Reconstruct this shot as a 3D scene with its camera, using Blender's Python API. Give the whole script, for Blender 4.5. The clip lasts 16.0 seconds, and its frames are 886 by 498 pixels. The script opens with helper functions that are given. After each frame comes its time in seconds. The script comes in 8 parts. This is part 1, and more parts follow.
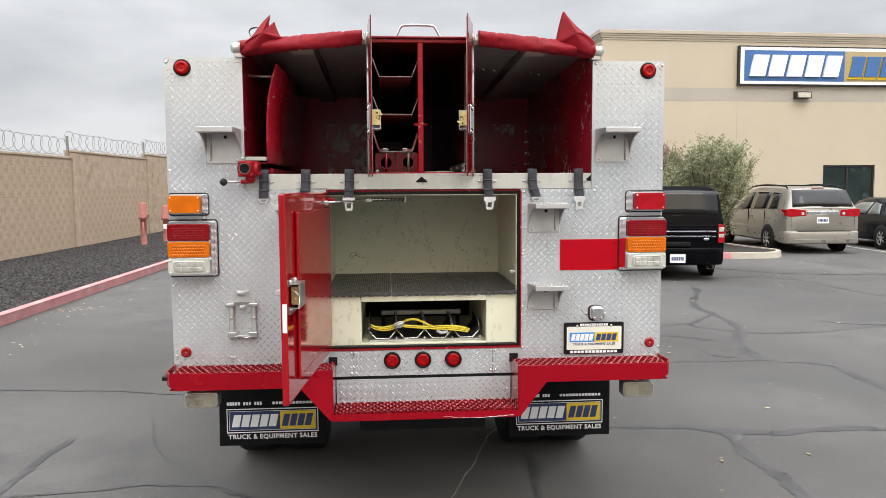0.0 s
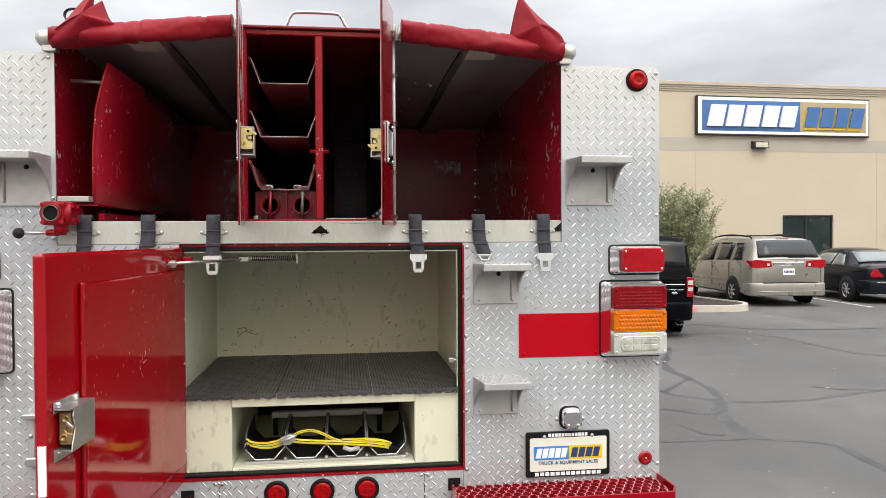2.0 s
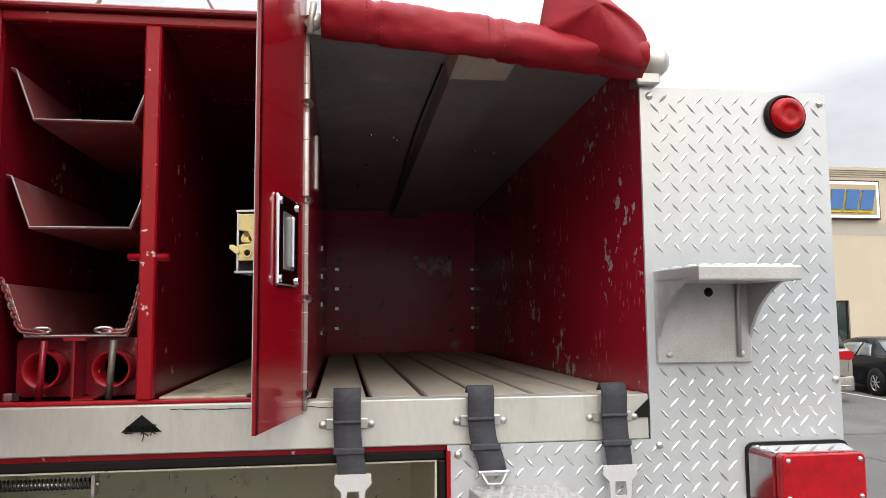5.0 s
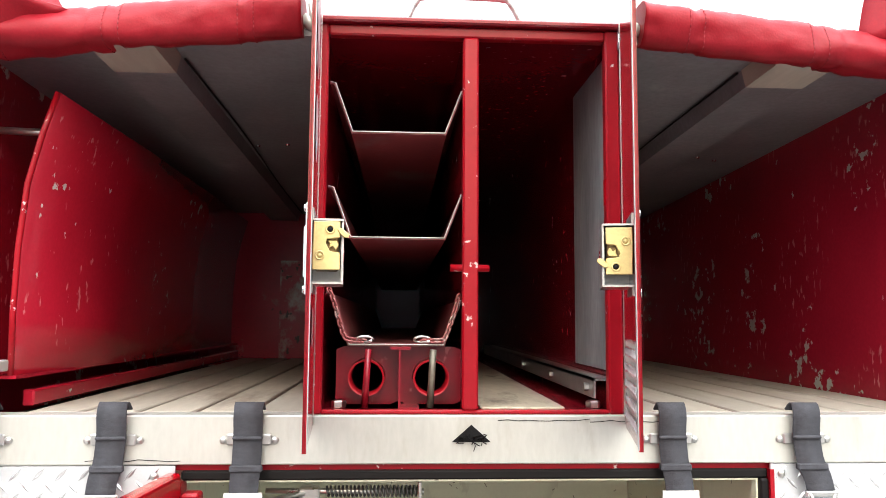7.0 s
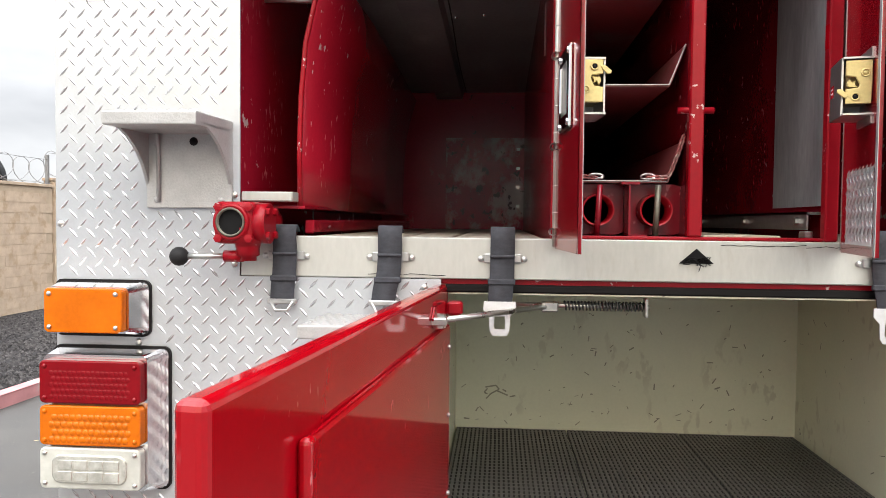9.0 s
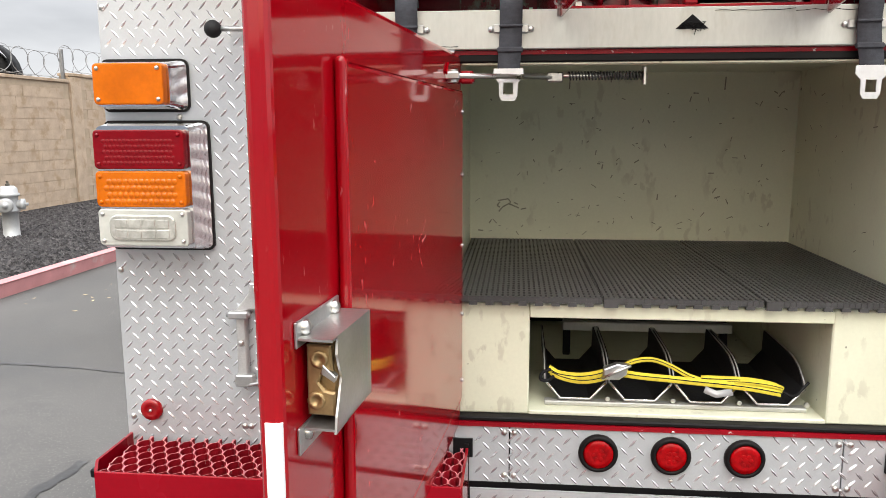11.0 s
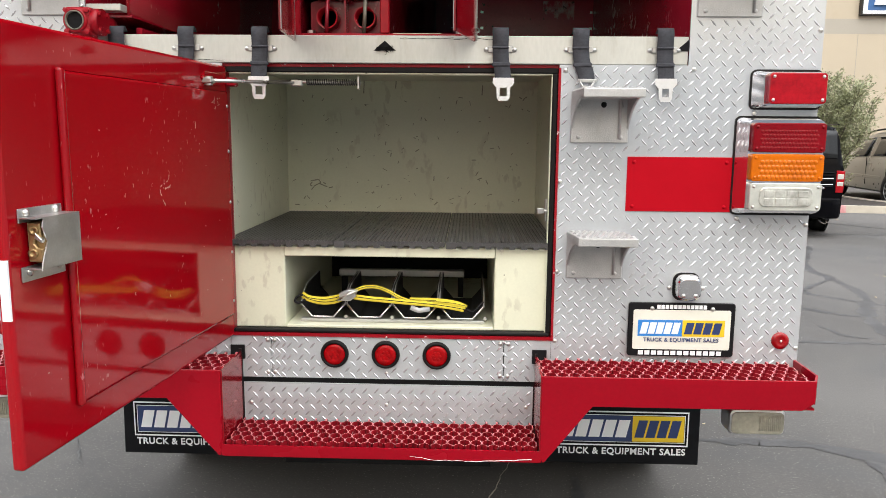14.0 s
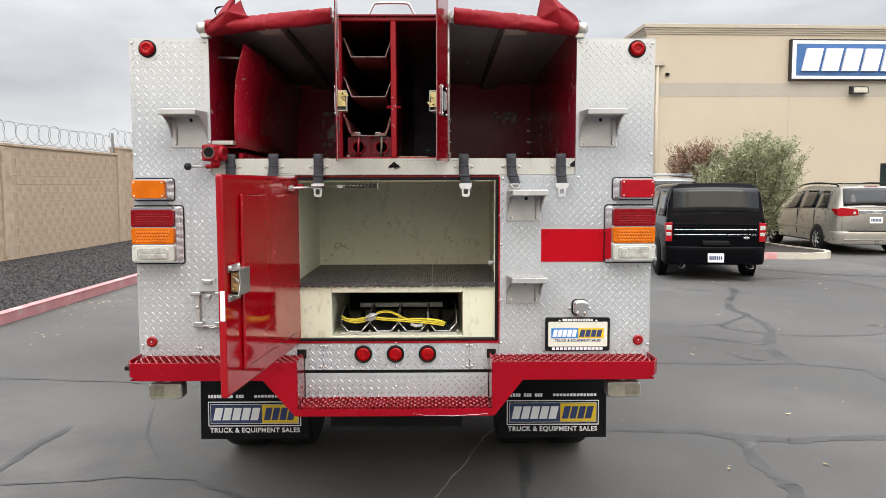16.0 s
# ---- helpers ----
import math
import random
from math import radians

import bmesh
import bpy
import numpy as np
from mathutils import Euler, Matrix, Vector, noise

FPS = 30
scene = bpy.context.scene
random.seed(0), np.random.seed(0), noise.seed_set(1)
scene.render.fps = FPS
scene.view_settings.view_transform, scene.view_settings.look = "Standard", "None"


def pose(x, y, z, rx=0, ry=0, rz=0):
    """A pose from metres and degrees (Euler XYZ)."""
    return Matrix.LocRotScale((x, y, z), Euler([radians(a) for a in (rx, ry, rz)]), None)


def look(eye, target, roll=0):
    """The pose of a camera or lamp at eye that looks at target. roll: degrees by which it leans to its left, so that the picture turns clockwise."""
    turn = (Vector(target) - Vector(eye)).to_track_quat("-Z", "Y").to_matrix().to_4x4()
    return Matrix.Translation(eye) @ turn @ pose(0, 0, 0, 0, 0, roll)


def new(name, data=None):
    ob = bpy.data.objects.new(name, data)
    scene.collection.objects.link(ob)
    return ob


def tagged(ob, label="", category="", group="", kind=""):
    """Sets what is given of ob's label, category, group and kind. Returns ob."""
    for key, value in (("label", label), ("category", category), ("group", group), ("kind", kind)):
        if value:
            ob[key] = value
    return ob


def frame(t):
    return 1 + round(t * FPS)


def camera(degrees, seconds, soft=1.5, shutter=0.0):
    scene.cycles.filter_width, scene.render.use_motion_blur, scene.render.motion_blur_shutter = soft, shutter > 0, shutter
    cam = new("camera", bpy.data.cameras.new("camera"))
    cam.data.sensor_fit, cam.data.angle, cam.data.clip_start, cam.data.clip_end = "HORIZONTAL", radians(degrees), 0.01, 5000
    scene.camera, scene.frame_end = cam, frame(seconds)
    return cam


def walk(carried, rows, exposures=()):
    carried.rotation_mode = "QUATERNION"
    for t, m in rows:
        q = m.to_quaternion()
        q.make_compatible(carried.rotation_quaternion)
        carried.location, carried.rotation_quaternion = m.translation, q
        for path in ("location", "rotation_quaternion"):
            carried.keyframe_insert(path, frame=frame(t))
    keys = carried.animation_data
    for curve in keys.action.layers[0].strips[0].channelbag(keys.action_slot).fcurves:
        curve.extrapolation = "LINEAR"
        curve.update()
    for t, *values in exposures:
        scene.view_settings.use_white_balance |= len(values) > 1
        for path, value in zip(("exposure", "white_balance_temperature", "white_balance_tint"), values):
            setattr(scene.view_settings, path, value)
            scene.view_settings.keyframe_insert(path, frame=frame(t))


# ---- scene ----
cam = camera(61.1, 16.0, 0.8)
PATH = [
    (0, (-0.185, -3.803, 1.822), (-0.032, -1.815, 1.655), -0.3),
    (0.5, (-0.177, -3.541, 1.835), (-0.004, -1.554, 1.685), -0.4),
    (1, (-0.132, -3.284, 1.827), (0.069, -1.298, 1.702), -0.5),
    (1.5, (-0.011, -2.986, 1.827), (0.22, -1.001, 1.743), -0.6),
    (2, (0.084, -2.673, 1.831), (0.345, -0.69, 1.796), -0.3),
    (2.5, (0.176, -2.364, 1.87), (0.463, -0.384, 1.891), -0.1),
    (3, (0.298, -2.071, 1.897), (0.602, -0.096, 1.97), -0.0),
    (3.2, (0.327, -1.967, 1.909), (0.636, 0.007, 2.0), 0.1),
    (5.3, (0.322, -1.268, 2.037), (0.568, 0.708, 2.222), -0.7),
    (5.5, (0.275, -1.256, 2.041), (0.5, 0.723, 2.226), -0.6),
    (6, (0.118, -1.248, 2.039), (0.326, 0.73, 2.244), -0.2),
    (6.5, (-0.009, -1.252, 2.036), (0.168, 0.728, 2.252), 0.2),
    (7, (-0.119, -1.259, 2.044), (-0.007, 0.73, 2.231), 0.4),
    (7.5, (-0.204, -1.261, 2.024), (-0.159, 0.73, 2.201), 0.6),
    (8, (-0.284, -1.272, 2.008), (-0.303, 0.724, 2.132), 0.8),
    (8.5, (-0.337, -1.338, 1.971), (-0.425, 0.66, 1.993), 0.9),
    (9, (-0.367, -1.437, 1.917), (-0.517, 0.556, 1.844), 0.6),
    (9.5, (-0.4, -1.491, 1.845), (-0.584, 0.494, 1.682), 0.3),
    (9.7, (-0.418, -1.505, 1.813), (-0.607, 0.476, 1.618), 0.2),
    (11.8, (-0.172, -1.7, 1.598), (-0.363, 0.261, 1.253), -0.2),
    (12, (-0.108, -1.732, 1.59), (-0.293, 0.23, 1.248), -0.0),
    (12.5, (0.031, -1.803, 1.58), (-0.14, 0.161, 1.243), 0.7),
    (13, (0.131, -1.864, 1.574), (-0.006, 0.103, 1.244), 0.7),
    (13.5, (0.194, -1.986, 1.577), (0.096, -0.014, 1.256), 0.7),
    (14, (0.247, -2.231, 1.608), (0.183, -0.256, 1.303), 0.5),
    (14.5, (0.291, -2.544, 1.637), (0.255, -0.564, 1.357), 0.3),
    (15, (0.279, -2.9, 1.68), (0.268, -0.915, 1.436), 0.0),
    (15.5, (0.208, -3.264, 1.738), (0.215, -1.275, 1.531), -0.0),
    (16, (0.195, -3.636, 1.755), (0.217, -1.643, 1.587), -0.1),
]
walk(cam, [(t, look(eye, target, roll)) for t, eye, target, roll in PATH],
     [(0, 0.2), (3.0, 0.22), (5.5, 0.42), (6.2, 0.80), (7.0, 1.25), (8.1, 1.28), (9.0, 0.68), (9.6, 0.55), (12.0, 0.42), (14.5, 0.35), (16.0, 0.26)])

# ---------------------------------------------------------------- sky, sun
world = bpy.data.worlds.new("world")
scene.world = world
world.use_nodes = True
wt = world.node_tree
wt.nodes.clear()
w_out = wt.nodes.new("ShaderNodeOutputWorld")
w_bg = wt.nodes.new("ShaderNodeBackground")
w_sky = wt.nodes.new("ShaderNodeTexSky")
w_sky.sky_type, w_sky.sun_disc = "NISHITA", False
w_sky.sun_elevation, w_sky.sun_rotation = radians(48), radians(200)
w_tc = wt.nodes.new("ShaderNodeTexCoord")
w_map = wt.nodes.new("ShaderNodeMapping")
w_map.inputs["Scale"].default_value = (1.0, 1.0, 3.2)
w_noise = wt.nodes.new("ShaderNodeTexNoise")
w_noise.inputs["Scale"].default_value, w_noise.inputs["Detail"].default_value = 2.8, 8.0
w_noise.inputs["Roughness"].default_value = 0.52
w_ramp = wt.nodes.new("ShaderNodeValToRGB")
w_ramp.color_ramp.elements[0].position, w_ramp.color_ramp.elements[1].position = 0.30, 0.70
w_ramp.color_ramp.elements[0].color = (4.35, 4.35, 4.45, 1)
w_ramp.color_ramp.elements[1].color = (7.6, 7.5, 7.5, 1)
w_sep = wt.nodes.new("ShaderNodeSeparateXYZ")
w_grad = wt.nodes.new("ShaderNodeMapRange")
w_grad.inputs["From Min"].default_value, w_grad.inputs["From Max"].default_value = 0.12, 1.0
w_grad.inputs["To Min"].default_value, w_grad.inputs["To Max"].default_value = 1.0, 3.4
w_mul = wt.nodes.new("ShaderNodeVectorMath")
w_mul.operation = "SCALE"
w_mix = wt.nodes.new("ShaderNodeMix")
w_mix.data_type = "RGBA"
w_mix.inputs["Factor"].default_value = 0.93
wt.links.new(w_tc.outputs["Generated"], w_map.inputs["Vector"])
wt.links.new(w_map.outputs["Vector"], w_noise.inputs["Vector"])
wt.links.new(w_noise.outputs["Fac"], w_ramp.inputs["Fac"])
wt.links.new(w_tc.outputs["Generated"], w_sep.inputs["Vector"])
wt.links.new(w_sep.outputs["Z"], w_grad.inputs["Value"])
wt.links.new(w_ramp.outputs["Color"], w_mul.inputs[0])
# the overcast is brightest round the veiled sun
w_dot = wt.nodes.new("ShaderNodeVectorMath")
w_dot.operation = "DOT_PRODUCT"
w_dot.inputs[1].default_value = Vector((0.08, -0.62, 0.75)).normalized()
w_glow = wt.nodes.new("ShaderNodeMapRange")
w_glow.interpolation_type = "SMOOTHERSTEP"
w_glow.inputs["From Min"].default_value, w_glow.inputs["From Max"].default_value = -0.1, 1.0
w_glow.inputs["To Min"].default_value, w_glow.inputs["To Max"].default_value = 1.0, 2.0
w_both = wt.nodes.new("ShaderNodeMath")
w_both.operation = "MULTIPLY"
wt.links.new(w_tc.outputs["Generated"], w_dot.inputs[0])
wt.links.new(w_dot.outputs["Value"], w_glow.inputs["Value"])
wt.links.new(w_grad.outputs["Result"], w_both.inputs[0])
wt.links.new(w_glow.outputs["Result"], w_both.inputs[1])
wt.links.new(w_both.outputs["Value"], w_mul.inputs["Scale"])
wt.links.new(w_sky.outputs["Color"], w_mix.inputs["A"])
wt.links.new(w_mul.outputs["Vector"], w_mix.inputs["B"])
# low sky behind is warm, the rest of the overcast slightly blue
w_low = wt.nodes.new("ShaderNodeVectorMath")
w_low.operation = "DOT_PRODUCT"
w_low.inputs[1].default_value = Vector((0.0, -0.97, 0.22))
w_warm = wt.nodes.new("ShaderNodeMapRange")
w_warm.interpolation_type = "SMOOTHSTEP"
w_warm.inputs["From Min"].default_value, w_warm.inputs["From Max"].default_value = 0.70, 0.97
w_tint = wt.nodes.new("ShaderNodeMix")
w_tint.data_type = "RGBA"
w_tint.inputs["A"].default_value = (0.98, 1.0, 1.025, 1)
w_tint.inputs["B"].default_value = (1.17, 1.04, 0.84, 1)
w_col = wt.nodes.new("ShaderNodeVectorMath")
w_col.operation = "MULTIPLY"
wt.links.new(w_tc.outputs["Generated"], w_low.inputs[0])
wt.links.new(w_low.outputs["Value"], w_warm.inputs["Value"])
wt.links.new(w_warm.outputs["Result"], w_tint.inputs["Factor"])
wt.links.new(w_mix.outputs["Result"], w_col.inputs[0])
wt.links.new(w_tint.outputs["Result"], w_col.inputs[1])
wt.links.new(w_col.outputs["Vector"], w_bg.inputs["Color"])
wt.links.new(w_bg.outputs["Background"], w_out.inputs["Surface"])
w_bg.inputs["Strength"].default_value = 0.095

sun = new("sun", bpy.data.lights.new("sun", "SUN"))
sun.data.energy, sun.data.angle, sun.data.color = 0.6, radians(30), (1.0, 0.96, 0.90)
sun.matrix_world = look((0, 0, 0), (-0.08, 0.62, -0.75))


# ---------------------------------------------------------------- materials
def material(name, base, rough=0.5, metal=0.0, var=0.12, scale=6.0, fine=90.0, bump=0.05, coat=0.0, spots=None, spot_scale=40.0, spot_cut=0.66,
             stretch=(1, 1, 1), rough_var=0.1, spec=0.5, trans=0.0, stain=None, stain_scale=2.0, stain_cut=0.6, piece=0.0, wear=None, wear_scale=(34, 34, 17), wear_cut=0.57, island=0.0, cluster=0.0, low=None):
    """A procedural surface: two scales of tone, fine relief, and where given chips (spots), dull stains and vertical scuffs (wear)."""
    m = bpy.data.materials.new(name)
    m.use_nodes = True
    nt = m.node_tree
    ns, ln = nt.nodes, nt.links.new
    bs = ns["Principled BSDF"]
    tc = ns.new("ShaderNodeTexCoord")
    mp = ns.new("ShaderNodeMapping")
    mp.inputs["Scale"].default_value = stretch
    ln(tc.outputs["Object"], mp.inputs["Vector"])
    vec = mp.outputs["Vector"]

    def noise_fac(s, detail=4.0, rough_=0.55):
        n = ns.new("ShaderNodeTexNoise")
        n.inputs["Scale"].default_value, n.inputs["Detail"].default_value, n.inputs["Roughness"].default_value = s, detail, rough_
        ln(vec, n.inputs["Vector"])
        return n.outputs["Fac"]

    def mix(fac, a, b):
        n = ns.new("ShaderNodeMix")
        n.data_type = "RGBA"
        for key, v in (("Factor", fac), ("A", a), ("B", b)):
            if hasattr(v, "links"):
                ln(v, n.inputs[key])
            else:
                n.inputs[key].default_value = v
        return n.outputs["Result"]

    def cut(fac, lo, hi):
        n = ns.new("ShaderNodeMapRange")
        n.inputs["From Min"].default_value, n.inputs["From Max"].default_value = lo, hi
        ln(fac, n.inputs["Value"])
        return n.outputs["Result"]

    dark = tuple(c * (1 - var) for c in base) + (1,)
    light = tuple(min(1, c * (1 + var)) for c in base) + (1,)
    big = noise_fac(scale)
    small = noise_fac(fine, 3.0)
    col = mix(cut(big, 0.3, 0.7), dark, light)
    grain = mix(cut(small, 0.3, 0.7), (1 - var * 0.7,) * 3 + (1,), (1, 1, 1, 1))
    mul = ns.new("ShaderNodeMix")
    mul.data_type, mul.blend_type = "RGBA", "MULTIPLY"
    mul.inputs["Factor"].default_value = 1.0
    ln(col, mul.inputs["A"])
    ln(grain, mul.inputs["B"])
    col = mul.outputs["Result"]
    if piece:
        oi = ns.new("ShaderNodeObjectInfo")
        hsv = ns.new("ShaderNodeHueSaturation")
        mr = ns.new("ShaderNodeMapRange")
        mr.inputs["To Min"].default_value, mr.inputs["To Max"].default_value = 1 - piece, 1 + piece
        ln(oi.outputs["Random"], mr.inputs["Value"])
        ln(mr.outputs["Result"], hsv.inputs["Value"])
        ln(col, hsv.inputs["Color"])
        col = hsv.outputs["Color"]
    if island:
        gi = ns.new("ShaderNodeNewGeometry")
        hs2 = ns.new("ShaderNodeHueSaturation")
        mr2 = ns.new("ShaderNodeMapRange")
        mr2.inputs["To Min"].default_value, mr2.inputs["To Max"].default_value = 1 - island, 1 + island
        ln(gi.outputs["Random Per Island"], mr2.inputs["Value"])
        ln(mr2.outputs["Result"], hs2.inputs["Value"])
        ln(col, hs2.inputs["Color"])
        col = hs2.outputs["Color"]
    if stain:
        col = mix(cut(noise_fac(stain_scale, 6.0, 0.65), stain_cut, stain_cut + 0.12), col, tuple(stain) + (1,))
    if wear:
        mp2 = ns.new("ShaderNodeMapping")
        mp2.inputs["Scale"].default_value = wear_scale
        ln(tc.outputs["Object"], mp2.inputs["Vector"])
        n2 = ns.new("ShaderNodeTexNoise")
        n2.inputs["Scale"].default_value, n2.inputs["Detail"].default_value = 1.0, 5.0
        ln(mp2.outputs["Vector"], n2.inputs["Vector"])
        a = cut(n2.outputs["Fac"], wear_cut, wear_cut + 0.06)
        b = cut(noise_fac(3.5, 2.0), 0.50, 0.58)
        mm = ns.new("ShaderNodeMath")
        mm.operation = "MULTIPLY"
        ln(a, mm.inputs[0])
        ln(b, mm.inputs[1])
        col = mix(mm.outputs["Value"], col, tuple(wear) + (1,))
    if spots:
        sf = noise_fac(spot_scale, 2.0 if not cluster else 5.0)
        if cluster:
            ma = ns.new("ShaderNodeMath")
            ma.operation = "MULTIPLY_ADD"
            ln(noise_fac(4.0, 2.0), ma.inputs[0])
            ma.inputs[1].default_value = cluster
            ln(sf, ma.inputs[2])
            sf = ma.outputs["Value"]
        if low:
            sx = ns.new("ShaderNodeSeparateXYZ")
            ln(tc.outputs["Object"], sx.inputs["Vector"])
            zr = ns.new("ShaderNodeMapRange")
            zr.inputs["From Min"].default_value, zr.inputs["From Max"].default_value = low[1], low[0]
            zr.inputs["To Max"].default_value = low[2]
            ln(sx.outputs["Z"], zr.inputs["Value"])
            ad = ns.new("ShaderNodeMath")
            ln(sf, ad.inputs[0])
            ln(zr.outputs["Result"], ad.inputs[1])
            sf = ad.outputs["Value"]
        col = mix(cut(sf, spot_cut, spot_cut + 0.03), col, tuple(spots) + (1,))
    ln(col, bs.inputs["Base Color"])
    mr = ns.new("ShaderNodeMapRange")
    mr.inputs["To Min"].default_value, mr.inputs["To Max"].default_value = max(0.02, rough - rough_var), min(1, rough + rough_var)
    ln(big, mr.inputs["Value"])
    ln(mr.outputs["Result"], bs.inputs["Roughness"])
    bs.inputs["Metallic"].default_value = metal
    bs.inputs["Coat Weight"].default_value = coat
    bs.inputs["Coat Roughness"].default_value = 0.06
    bs.inputs["Specular IOR Level"].default_value = spec
    bs.inputs["Transmission Weight"].default_value = trans
    if bump:
        b = ns.new("ShaderNodeBump")
        b.inputs["Strength"].default_value, b.inputs["Distance"].default_value = min(1.0, bump * 3), 0.002
        ln(small, b.inputs["Height"])
        ln(b.outputs["Normal"], bs.inputs["Normal"])
    return m


